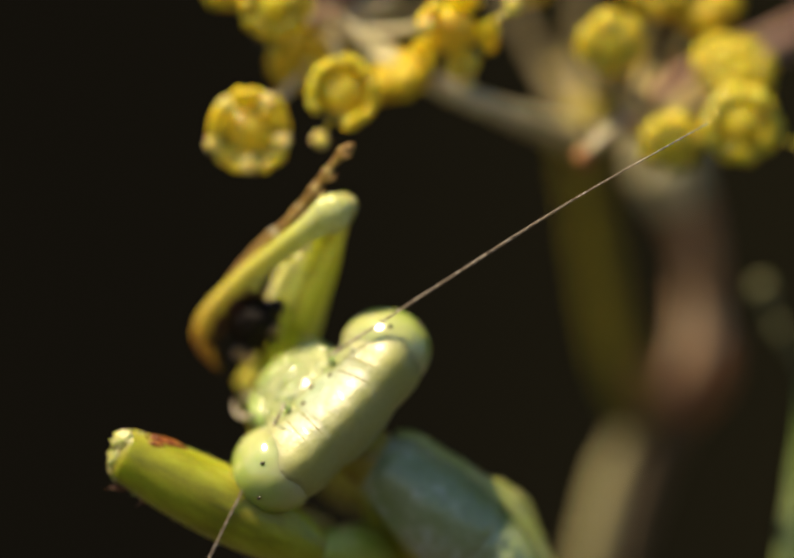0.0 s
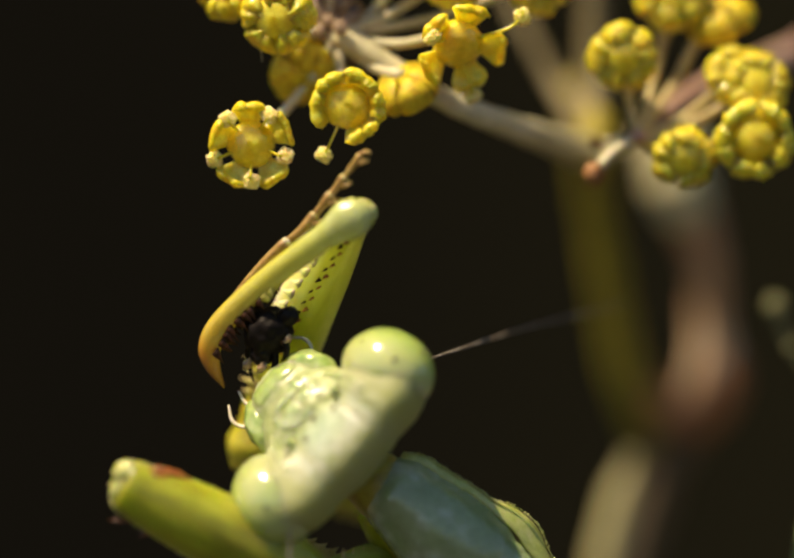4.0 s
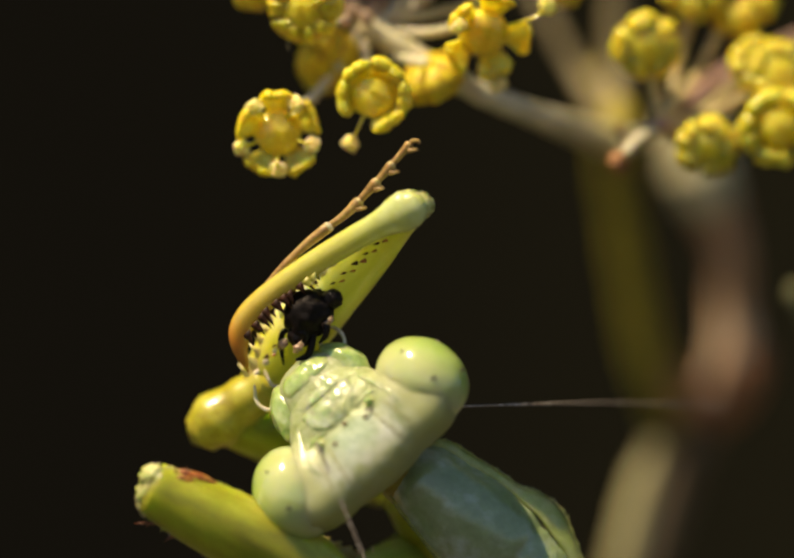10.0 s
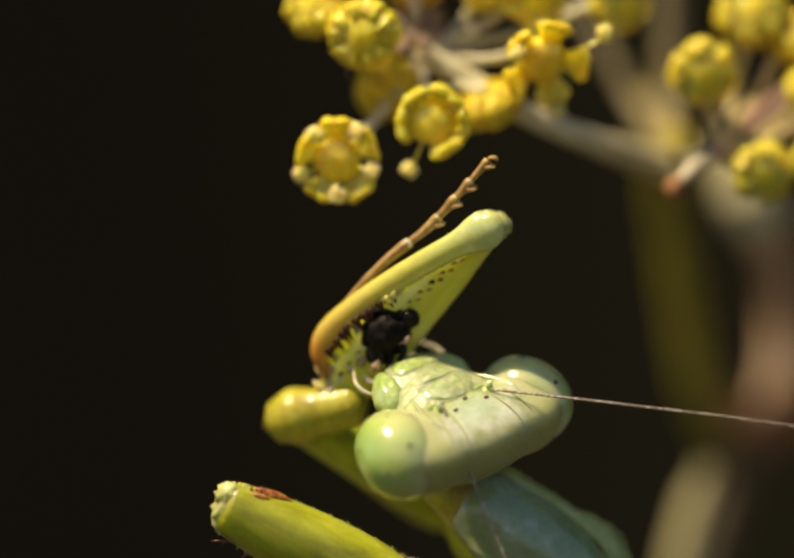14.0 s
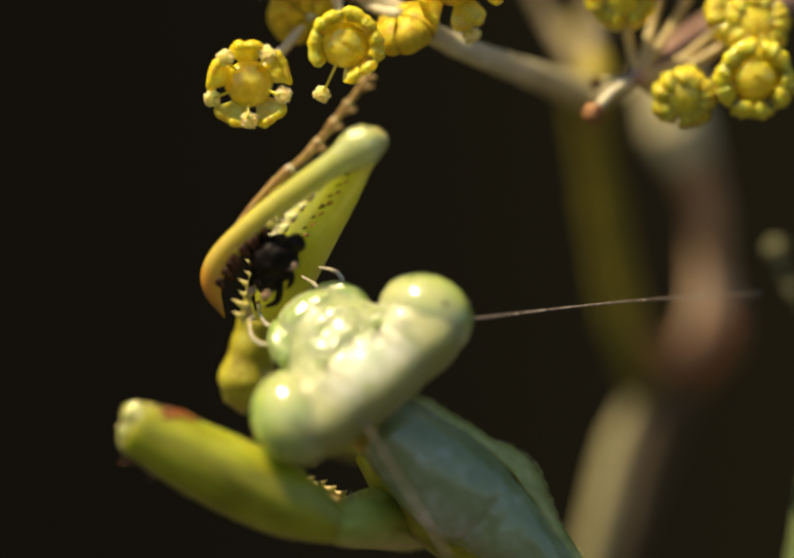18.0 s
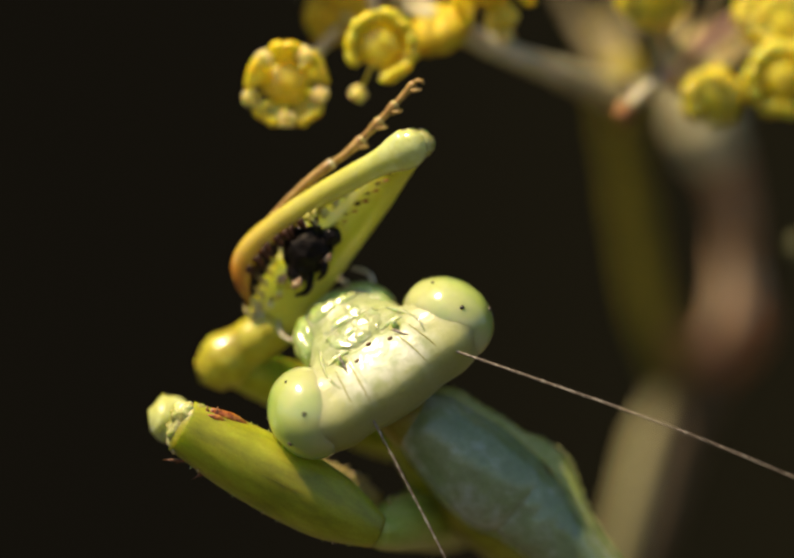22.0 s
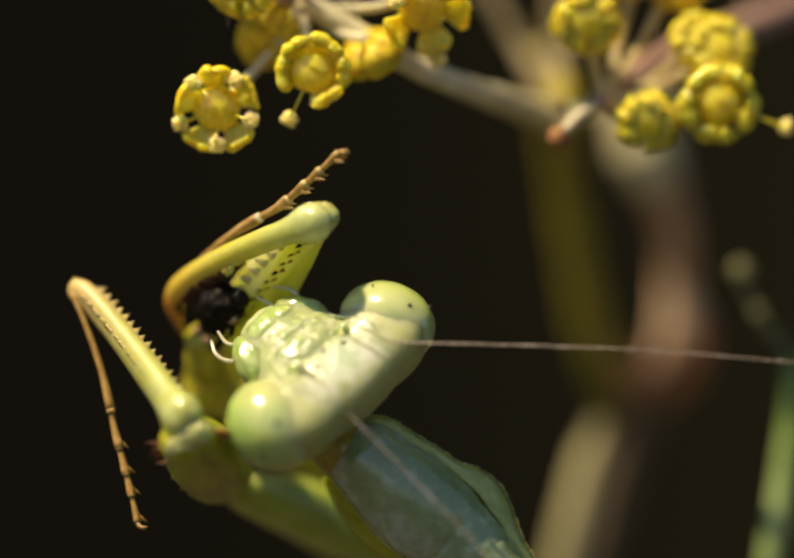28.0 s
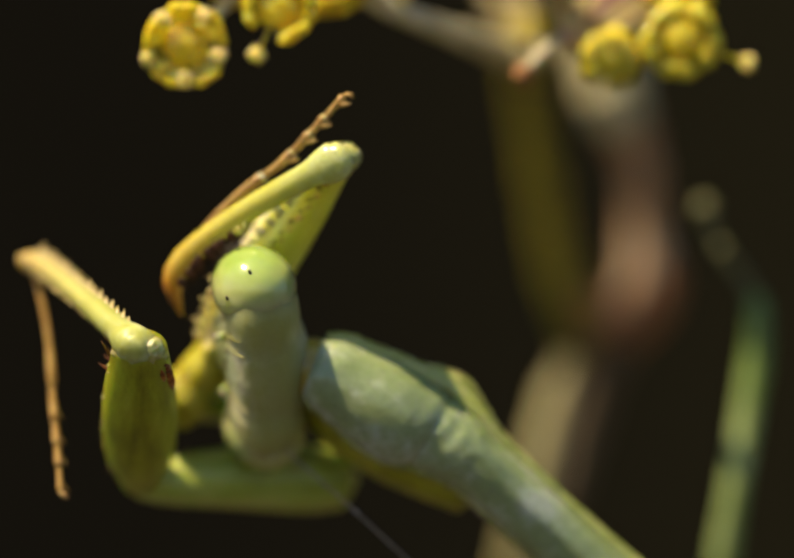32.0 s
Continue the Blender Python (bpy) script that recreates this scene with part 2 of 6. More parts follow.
def eye_material():
    """Pale yellow-green in the middle, cream toward the crown (+x), deeper green at the outer rim."""
    m, nt, b = shader("eye_green", 0.16, 0.65, (0.8, 0.95, 0.35), 1.0)
    b.inputs["Subsurface Scale"].default_value = 0.0012
    c = ramp(nt, along(nt, "Z", -1.4, 1.4), [(0.05, (0.344, 0.439, 0.112)), (0.35, (0.447, 0.516, 0.198)), (0.62, (0.482, 0.533, 0.232)), (0.97, (0.344, 0.43, 0.112))])
    rim = ramp(nt, along(nt, "X", -1.1, 1.1), [(0.0, (0.32, 0.45, 0.12)), (0.3, (0.40, 0.49, 0.14))])
    c = mixed(nt, ramp(nt, along(nt, "X", -0.95, -0.3), [(0.0, (1, 1, 1)), (1.0, (0, 0, 0))]), c, rim)
    c = mixed(nt, ramp(nt, along(nt, "X", -0.75, 0.3), [(0.1, (0, 0, 0)), (1.0, (1, 1, 1))]), c, (0.50, 0.53, 0.26))
    c = mixed(nt, ramp(nt, noise_of(nt, 1.5, 1.0), [(0.5, (0, 0, 0)), (0.68, (0.4, 0.4, 0.4))]), c, (0.267, 0.43, 0.138))
    n = noise_of(nt, 0.7)
    c = mixed(nt, 0.5, c, ramp(nt, n, [(0.3, (0.74, 0.8, 0.62)), (0.7, (1, 1, 1))]), "MULTIPLY")
    nt.links.new(c, b.inputs["Base Color"])
    bumped(nt, b, noise_of(nt, 0.05, 1.0), 0.06, 0.01)
    return m


def vertex_material():
    """The head: a cream-white crown above a pale green face."""
    m, nt, b = shader("head_cream_green", 0.42, 0.8, (1.0, 0.95, 0.8), 0.12)
    b.inputs["Subsurface Scale"].default_value = 0.0016
    n = noise_of(nt, 0.55)
    crown = ramp(nt, n, [(0.3, (0.34, 0.41, 0.22)), (0.42, (0.43, 0.48, 0.32)), (0.52, (0.54, 0.58, 0.47)), (0.68, (0.63, 0.66, 0.60))])
    face = ramp(nt, n, [(0.3, (0.309, 0.379, 0.132)), (0.5, (0.402, 0.464, 0.209)), (0.7, (0.479, 0.525, 0.309))])
    c = mixed(nt, ramp(nt, along(nt, "Z", -0.55, 0.25), [(0.2, (0, 0, 0)), (0.9, (1, 1, 1))]), face, crown)
    # pale ribs fan out across the crown, and a greener field lies between the simple eyes
    wave = nt.nodes.new("ShaderNodeTexWave")
    wave.bands_direction = "X"
    for key, value in (("Scale", 480.0), ("Distortion", 2.2), ("Detail", 2.0), ("Detail Scale", 0.6)):
        wave.inputs[key].default_value = value
    tc = nt.nodes.new("ShaderNodeTexCoord")
    nt.links.new(tc.outputs["Object"], wave.inputs[0])
    ribs = ramp(nt, wave.outputs[1], [(0.15, (0.62, 0.68, 0.45)), (0.6, (1, 1, 1))])
    c = mixed(nt, ramp(nt, along(nt, "Y", -1.0, 0.0), [(0.3, (0.2, 0.2, 0.2)), (0.8, (0, 0, 0))]), c, ribs, "MULTIPLY")
    field = mixed(nt, 1.0, ramp(nt, along(nt, "X", -1.0, 1.0), [(0.0, (0, 0, 0)), (0.3, (1, 1, 1)), (0.7, (1, 1, 1)), (1.0, (0, 0, 0))]),
                  ramp(nt, along(nt, "Z", -0.7, 0.75), [(0.0, (0, 0, 0)), (0.3, (1, 1, 1)), (0.6, (1, 1, 1)), (1.0, (0, 0, 0))]), "MULTIPLY")
    c = mixed(nt, mixed(nt, 1.0, field, (0.75, 0.75, 0.75), "MULTIPLY"), c, (0.38, 0.49, 0.36))
    yellow = (0.47, 0.50, 0.24)
    for lo, hi in ((-1.0, -1.9), (1.0, 1.9)):
        c = mixed(nt, ramp(nt, along(nt, "X", lo, hi), [(0.25, (0, 0, 0)), (1.0, (1, 1, 1))]), c, yellow)
    c = mixed(nt, ramp(nt, along(nt, "Y", -0.5, 0.35), [(0.1, (0, 0, 0)), (0.9, (0.6, 0.6, 0.6))]), c, (0.34, 0.348, 0.132))
    c = mixed(nt, ramp(nt, along(nt, "Z", 0.45, 1.25), [(0.2, (0, 0, 0)), (1.0, (0.85, 0.85, 0.85))]), c, (0.33, 0.35, 0.10))
    fine = noise_of(nt, 0.12, 3.0)
    c = mixed(nt, 0.3, c, ramp(nt, fine, [(0.3, (0.72, 0.75, 0.68)), (0.7, (1, 1, 1))]), "MULTIPLY")
    nt.links.new(c, b.inputs["Base Color"])
    bumped(nt, b, noise_of(nt, 0.3, 3.0), 0.35, 0.1)
    return m


def tibia_material(name, length, pale=False):
    m, nt, b = shader(name, 0.26, 0.75, (0.9, 0.9, 0.25), 0.6)
    b.inputs["Subsurface Scale"].default_value = 0.0012
    if pale:
        b.inputs["Roughness"].default_value, b.inputs["Coat Weight"].default_value = 0.42, 0.2
    c = ramp(nt, along(nt, "X", 0, length), [(0.0, (0.487, 0.529, 0.218)), (0.15, (0.454, 0.487, 0.118)), (0.55, (0.504, 0.479, 0.0924)),
                                           (0.84, (0.538, 0.403, 0.0672)), (0.94, (0.487, 0.218, 0.0294)), (1.0, (0.134, 0.0378, 0.00672))])
    if pale:
        c = ramp(nt, along(nt, "X", 0, length), [(0.0, (0.38, 0.41, 0.11)), (0.3, (0.40, 0.43, 0.12)), (0.65, (0.44, 0.42, 0.14)), (0.95, (0.50, 0.38, 0.16))])
    # a pale bloom on the knee
    bloom = mixed(nt, 1.0, ramp(nt, along(nt, "X", 0, length), [(0.02, (1, 1, 1)), (0.32, (0, 0, 0))]),
                  ramp(nt, noise_of(nt, 0.45), [(0.42, (0.1, 0.1, 0.1)), (0.62, (0.7, 0.7, 0.7))]), "MULTIPLY")
    c = mixed(nt, bloom, c, (0.52, 0.60, 0.32))
    n = noise_of(nt, 0.5)
    c = mixed(nt, 0.5, c, ramp(nt, n, [(0.3, (0.72, 0.74, 0.6)), (0.7, (1, 1, 1))]), "MULTIPLY")
    nt.links.new(c, b.inputs["Base Color"])
    bumped(nt, b, noise_of(nt, 0.1, 3.0), 0.25, 0.04)
    return m


def femur_material():
    """Olive outside, paler on the gripping side."""
    m, nt, b = shader("femur_two_tone", 0.28, 0.95, (0.8, 0.95, 0.22), 0.5)
    b.inputs["Subsurface Scale"].default_value = 0.0030
    n = noise_of(nt, 0.9, stretch=(0.35, 1.5, 1.5))
    out = ramp(nt, n, [(0.3, (0.44, 0.46, 0.022)), (0.5, (0.60, 0.61, 0.05)), (0.72, (0.70, 0.70, 0.12))])
    inn = ramp(nt, n, [(0.3, (0.64, 0.70, 0.26)), (0.5, (0.76, 0.80, 0.38)), (0.72, (0.84, 0.86, 0.52))])
    grip = mixed(nt, 1.0, ramp(nt, along(nt, "Y", 0.1, 0.6), [(0.3, (0, 0, 0)), (0.7, (1, 1, 1))]), ramp(nt, along(nt, "X", 1.6, 3.0), [(0.0, (0, 0, 0)), (1.0, (1, 1, 1))]), "MULTIPLY")
    c = mixed(nt, grip, out, inn)
    nt.links.new(c, b.inputs["Base Color"])
    bumped(nt, b, noise_of(nt, 0.12, 3.0), 0.25, 0.04)
    return m


FEMUR = femur_material()
EYE, CROWN = eye_material(), vertex_material()
for m in (PETAL, BUD, BUD_BACK, DISK, POLLEN):      # thin and juicy: light goes through
    m.node_tree.nodes["Principled BSDF"].inputs["Specular IOR Level"].default_value = 0.35
    m.node_tree.nodes["Principled BSDF"].inputs["Subsurface Weight"].default_value = 0.8
    m.node_tree.nodes["Principled BSDF"].inputs["Subsurface Scale"].default_value = 0.0012
PALE_TOOTH.node_tree.nodes["Principled BSDF"].inputs["Subsurface Scale"].default_value = 0.0015
for m in (OLIVE, NECK):      # the light glows through the thin green legs
    m.node_tree.nodes["Principled BSDF"].inputs["Subsurface Weight"].default_value = 0.9
    m.node_tree.nodes["Principled BSDF"].inputs["Subsurface Scale"].default_value = 0.0022
TIBIA_R, TIBIA_L = tibia_material("tibia_green_to_orange", 7.1), tibia_material("tibia_pale", 7.1, True)


# ---- mesh helpers (millimetres) ----
def part(name, bm, material, parent, label="", m=None):
    """Links a bmesh, given in millimetres, as one smooth mesh under a thing or a part."""
    bmesh.ops.recalc_face_normals(bm, faces=bm.faces)
    me = bpy.data.meshes.new(name)
    for v in bm.verts:
        v.co *= MM
    for f in bm.faces:
        f.smooth = True
    bm.to_mesh(me)
    bm.free()
    me.materials.append(material)
    ob = new(name, me)
    ob.parent = parent
    if m is not None:
        ob.matrix_basis = m
    if label:
        tagged(ob, label)
    return ob


def tipped(ob):
    """Gives a thorn a dark tip."""
    ob.data.materials.append(SPINE)
    for f in ob.data.polygons[6:18]:
        f.material_index = 1 if f.index >= 12 else 0
    return ob


def same(name, ob, parent, m, label=""):
    """Another piece that shares ob's mesh."""
    o = new(name, ob.data)
    o.parent = parent
    o.matrix_basis = m
    if label:
        tagged(o, label)
    return o


def thing(name, place, label, category, group="", kind=""):
    e = new(name)
    e.empty_display_size = 0.001
    e.location = (place[0] * MM, place[1] * MM, (place[2] + HEIGHT) * MM)
    return tagged(e, label, category, group, kind)


def ring_frames(pts, hint):
    """Side and up vectors along a line, with as little twist as can be."""
    out, up = [], Vector(hint)
    for i, p in enumerate(pts):
        d = (pts[min(i + 1, len(pts) - 1)] - pts[max(i - 1, 0)]).normalized()
        up = up - d * up.dot(d)
        if up.length < 1e-6:
            up = d.orthogonal()
        up.normalize()
        out.append((d.cross(up), up.copy()))
    return out


def loft(stations, n=14, hint=(0, 0, 1), shape=None, bm=None):
    """A closed body through stations (centre, half side, half up). shape(angle, i) bends a ring's radius."""
    bm = bm or bmesh.new()
    pts = [Vector(s[0]) for s in stations]
    rows = []
    for i, ((side, up), s) in enumerate(zip(ring_frames(pts, hint), stations)):
        row = []
        for k in range(n):
            a = 2 * math.pi * k / n
            r = shape(a, i) if shape else 1.0
            row.append(bm.verts.new(pts[i] + side * (math.cos(a) * s[1] * r) + up * (math.sin(a) * s[2] * r)))
        rows.append(row)
    for a, b in zip(rows, rows[1:]):
        for k in range(n):
            bm.faces.new((a[k], a[(k + 1) % n], b[(k + 1) % n], b[k]))
    for row, e in ((rows[0], -1), (rows[-1], 1)):
        i = 0 if e < 0 else len(pts) - 1
        j = 1 if e < 0 else len(pts) - 2
        tip = bm.verts.new(pts[i] + (pts[i] - pts[j]).normalized() * min(stations[i][1], stations[i][2]) * 0.6)
        for k in range(n):
            bm.faces.new((row[k], row[(k + 1) % n], tip))
    return bm


def curve(pts, steps):
    """A smooth line through the points (Catmull-Rom)."""
    p = [Vector(q) for q in pts]
    p = [p[0] * 2 - p[1], *p, p[-1] * 2 - p[-2]]
    out = []
    for i in range(1, len(p) - 2):
        for s in range(steps):
            t = s / steps
            a, b, c, d = p[i - 1:i + 3]
            out.append(0.5 * (2 * b + (c - a) * t + (2 * a - 5 * b + 4 * c - d) * t * t + (3 * b - a - 3 * c + d) * t ** 3))
    out.append(p[-2])
    return out


def profile(stops, n):
    """n + 1 values that run smoothly through evenly spaced stops."""
    return [v.x for v in curve([(s, 0, 0) for s in stops], n)]


def tube(pts, radii, steps=5, n=10, hint=(0, 0, 1), flat=1.0, rough=0.0):
    c = curve(pts, steps)
    r = profile(radii, steps)
    st = []
    for i, (p, q) in enumerate(zip(c, r)):
        q *= 1 + rough * noise.noise(p * 1.7)
        st.append((p, max(q, 0.004), max(q * flat, 0.004)))
    return loft(st, n, hint)


def ball(centre, radii, sub=2, rough=0.0, freq=1.0, bm=None):
    bm = bm or bmesh.new()
    made = bmesh.ops.create_icosphere(bm, subdivisions=sub, radius=1.0)["verts"]
    for v in made:
        d = v.co.copy()
        k = 1 + rough * noise.noise(d * freq * 2 + Vector(centre))
        v.co = Vector(centre) + Vector((d.x * radii[0], d.y * radii[1], d.z * radii[2])) * k
    return bm


def block(centre, radii, rough):
    """A lumpy body with rounded corners."""
    bm = bmesh.new()
    for v in bmesh.ops.create_icosphere(bm, subdivisions=4, radius=1.0)["verts"]:
        d = v.co.copy()
        k = 1 + rough * noise.noise(d * 2.6 + Vector(centre))
        v.co = Vector(centre) + Vector([math.copysign(abs(d[i]) ** 0.62, d[i]) * radii[i] for i in range(3)]) * k
    return bm


def cone(base, tip, r, bm=None, n=6):
    """A small curved thorn."""
    bm = bm or bmesh.new()
    base, tip = Vector(base), Vector(tip)
    d = (tip - base).normalized()
    s = d.orthogonal().normalized()
    u = d.cross(s)
    rows = []
    for f, q in ((-0.25, 1.0), (0.4, 0.55), (0.8, 0.16)):
        c = base.lerp(tip, f)
        rows.append([bm.verts.new(c + (s * math.cos(6.2832 * k / n) + u * math.sin(6.2832 * k / n)) * r * q) for k in range(n)])
    for a, b in zip(rows, rows[1:]):
        for k in range(n):
            bm.faces.new((a[k], a[(k + 1) % n], b[(k + 1) % n], b[k]))
    e = bm.verts.new(tip)
    for k in range(n):
        bm.faces.new((rows[-1][k], rows[-1][(k + 1) % n], e))
    bm.faces.new(rows[0])
    return bm


# ---- setting ----
def sheet(name, material, size, m, label, kind_name):
    bm = bmesh.new()
    bmesh.ops.create_grid(bm, x_segments=24, y_segments=24, size=size)
    for v in bm.verts:
        v.co.z += noise.noise(v.co * 0.012) * size * 0.01
    ob = part(name, bm, material, None, "", m)
    return tagged(ob, label, kind_name, kind="structure")


sheet("ground", SOIL, 60000, pose(0, 30, 0), "dark bare soil under the plants", "ground")
# the backdrop is an added sheet; its colour stands for deep shade
sheet("backdrop", BACK, 9000, pose(0, 2.2, 6.5, 90, 0, 0), "near-black sheet added far behind the plants, deep shade painted in its colour", "backdrop")

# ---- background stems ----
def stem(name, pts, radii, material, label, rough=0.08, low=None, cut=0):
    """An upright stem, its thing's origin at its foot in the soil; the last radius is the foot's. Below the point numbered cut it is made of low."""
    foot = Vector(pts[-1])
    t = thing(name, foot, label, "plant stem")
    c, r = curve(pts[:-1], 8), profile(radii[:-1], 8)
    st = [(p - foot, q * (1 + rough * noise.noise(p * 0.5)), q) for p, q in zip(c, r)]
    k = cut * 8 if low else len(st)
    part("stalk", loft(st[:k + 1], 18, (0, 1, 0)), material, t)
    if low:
        part("lower_bend", loft(st[k - 1:], 18, (0, 1, 0)), low, t, "dull brown lower stem, its shade painted in")
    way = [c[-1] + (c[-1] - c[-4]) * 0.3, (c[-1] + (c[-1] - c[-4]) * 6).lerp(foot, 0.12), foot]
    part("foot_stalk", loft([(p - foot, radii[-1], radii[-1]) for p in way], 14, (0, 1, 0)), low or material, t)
    return t


# below the bend the stem's shade is painted in with the dark brown
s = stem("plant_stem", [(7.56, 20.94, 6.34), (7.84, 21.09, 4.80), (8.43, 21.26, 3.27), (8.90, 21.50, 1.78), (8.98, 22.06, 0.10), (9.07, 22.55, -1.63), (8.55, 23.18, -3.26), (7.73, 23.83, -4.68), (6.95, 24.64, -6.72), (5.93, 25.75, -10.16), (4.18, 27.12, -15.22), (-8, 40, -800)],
         [0.84, 0.90, 0.77, 0.61, 0.54, 0.65, 0.69, 0.63, 0.57, 0.52, 0.52, 1.25], STEM_BROWN, "bent pinkish-brown fennel stem with a pale lower half", 0.16, STEM_SHADED, 6)
o = s.location / MM - Vector((0, 0, HEIGHT))


def on_stem(name, pts, radii, material, label):
    part(name, tube([Vector(p) - o for p in pts], radii, 6, 16, (0.08, 8.64, -0.01), 1.0, 0.16), material, s, label)


on_stem("sheath", ((9.43, 22.46, -1.23), (9.23, 22.62, -2.45), (8.41, 23.11, -3.78)), [0.57, 0.77, 0.47], STEM_RUST, "rust-brown leaf sheath")
on_stem("bract", ((7.90, 22.55, -3.42), (7.44, 22.46, -2.91), (7.14, 22.38, -2.30)), [0.44, 0.48, 0.21], STEM_RUST, "rust-brown bract in the fork")
on_stem("side_branch", ((4.48, 19.32, 7.64), (4.78, 20.08, 5.33), (5.36, 21.16, 2.50), (5.89, 22.14, -0.55), (6.35, 22.79, -2.39), (7.07, 23.43, -4.19)), [0.46, 0.50, 0.56, 0.56, 0.52, 0.40], STEM_OLIVE, "olive-yellow side branch")
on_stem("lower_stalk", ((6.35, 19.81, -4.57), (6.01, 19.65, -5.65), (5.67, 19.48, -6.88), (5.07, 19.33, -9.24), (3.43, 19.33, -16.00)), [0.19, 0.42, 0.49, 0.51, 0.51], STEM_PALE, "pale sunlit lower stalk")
on_stem("collar", ((7.52, 20.37, 6.19), (7.78, 20.37, 4.71), (8.19, 20.61, 3.37)), [0.89, 1.04, 0.77], STEM_COLLAR, "pale green swollen collar")
s = stem("plant_stem", [(12.16, 11.42, -2.39), (12.22, 11.42, -3.13), (12.16, 11.42, -4.31), (11.84, 11.42, -6.27), (11.37, 11.42, -9.02), (10.65, 12.46, -13.71), (12, 60, -800)],
         [0.26, 0.4, 0.43, 0.4, 0.4, 0.45, 1.0], STEM_GREEN, "green fennel stem lit by the sun behind the mantis", 0.2)
o = s.location / MM - Vector((0, 0, HEIGHT))
part("tip_stalk", tube([Vector(p) - o for p in ((10.49, 11.42, 0.30), (10.91, 11.42, -0.73), (11.60, 11.42, -1.61), (12.16, 11.42, -2.49))], [0.1, 0.11, 0.13, 0.2], 6, 12), STEM_DIM, s, "thin olive tip of the stem")
part("node", ball(Vector((10.49, 11.42, 0.42)) - o, (0.34, 0.3, 0.34), 3, 0.2), STEM_DIM, s, "round green bud at the stem's end")
for p, r in (((10.76, 11.42, -0.33), 0.18), ((11.04, 11.42, -0.87), 0.22), ((11.43, 11.42, -1.36), 0.22), ((11.82, 11.42, -1.90), 0.24)):
    part("bead", ball(Vector(p) - o, (r, r, r), 2, 0.2), STEM_DIM, s)


# ---- fennel flowers ----
PETAL_PATHS = {
    # distance from the flower's axis and height, from the claw to the rolled tip
    "open": [(0.44, 0.12), (0.60, 0.18), (0.78, 0.24), (0.95, 0.30), (1.10, 0.38), (1.20, 0.48), (1.23, 0.58), (1.16, 0.66), (1.05, 0.63)],
    "crown": [(0.50, -0.02), (0.74, -0.02), (0.98, 0.02), (1.12, 0.12), (1.18, 0.28), (1.12, 0.44), (0.98, 0.52), (0.84, 0.50), (0.74, 0.40)],
    "ring": [(0.40, -0.30), (0.66, -0.30), (0.88, -0.18), (0.98, 0.04), (0.96, 0.28), (0.84, 0.46), (0.66, 0.52), (0.48, 0.46), (0.38, 0.30)],
    "horseshoe": [(0.50, 0.08), (0.66, 0.13), (0.82, 0.20), (0.97, 0.28), (1.07, 0.39), (1.10, 0.51), (1.03, 0.59), (0.92, 0.59), (0.82, 0.50)],
    "back": [(0.12, -0.50), (0.42, -0.47), (0.70, -0.38), (0.90, -0.20), (1.00, 0.04), (0.98, 0.22), (0.90, 0.32), (0.80, 0.34), (0.70, 0.30)],
}


def petal_mesh(kind, half, seed):
    """A petal rolled inward at its end; it grows along +x from the flower's middle, z out of the face.
    half: half its width, as an angle about the flower's axis."""
    bm = bmesh.new()
    path = PETAL_PATHS[kind]
    open_ = {"open": [0.62, 0.76, 0.9, 1.0, 1.06, 1.06, 1.0, 0.88, 0.72]}.get(kind, [0.86, 0.9, 0.95, 1.0, 1.0, 0.98, 0.93, 0.82, 0.7])
    fold = {"open": 0.45, "horseshoe": 0.75, "back": 0.25}.get(kind, 1.0)
    thick = 0.06
    n = 17
    flute = {"open": 4.0, "crown": 7.5, "horseshoe": 8.5, "ring": 4.4, "back": 3.0}[kind]
    off = Vector((seed * 3.7, seed * 1.9, 0))
    top, low = [], []
    for i, ((r, z), w) in enumerate(zip(path, open_)):
        q, p = path[min(i + 1, 8)], path[max(i - 1, 0)]
        tx, tz = q[0] - p[0], q[1] - p[1]
        ln = math.hypot(tx, tz)
        nx, nz = -tz / ln, tx / ln
        a_row, b_row = [], []
        for k in range(n):
            u = 2 * k / (n - 1) - 1
            ang = u * half * w
            lobe = 0.045 * abs(math.cos(u * flute + seed)) * (0.3 + i / 8) - 0.10 * math.exp(-(u / 0.14) ** 2) * (i / 8) - 0.06 * u ** 4
            lobe += 0.10 * noise.noise(Vector((u * 1.8, i * 0.5, seed * 5.1))) + 0.035 * noise.noise(Vector((u * 5.5, i * 1.1, seed * 3.3)))
            lobe *= fold
            edge = 1 - u ** 8
            for rows, th in ((a_row, lobe + thick * edge), (b_row, lobe - thick * edge)):
                rr, zz = r - nx * th, z - nz * th
                v = Vector((rr * math.cos(ang), rr * math.sin(ang), zz))
                rows.append(bm.verts.new(v + noise.noise_vector(v * 2.6 + off) * 0.075))
        top.append(a_row)
        low.append(b_row)
    for g in (top, low):
        for a, b in zip(g, g[1:]):
            for k in range(n - 1):
                bm.faces.new((a[k], b[k], b[k + 1], a[k + 1]))
    for i in range(8):
        for k in (0, n - 1):
            bm.faces.new((top[i][k], top[i + 1][k], low[i + 1][k], low[i][k]))
    for i in (0, 8):
        for k in range(n - 1):
            bm.faces.new((top[i][k], top[i][k + 1], low[i][k + 1], low[i][k]))
    return bm


def disk_mesh():
    bm = ball((0, 0, 0.16), (0.70, 0.70, 0.5), 4, 0.06, 1.4)
    for v in bm.verts:
        v.co.z -= 0.06 * math.exp(-(v.co.x / 0.05) ** 2) * (v.co.z > 0.1)
    return bm


def anther_mesh():
    """Two blunt pollen sacs side by side, as one squarish lump."""
    return block((0, 0, 0.01), (0.23, 0.21, 0.16), 0.4)


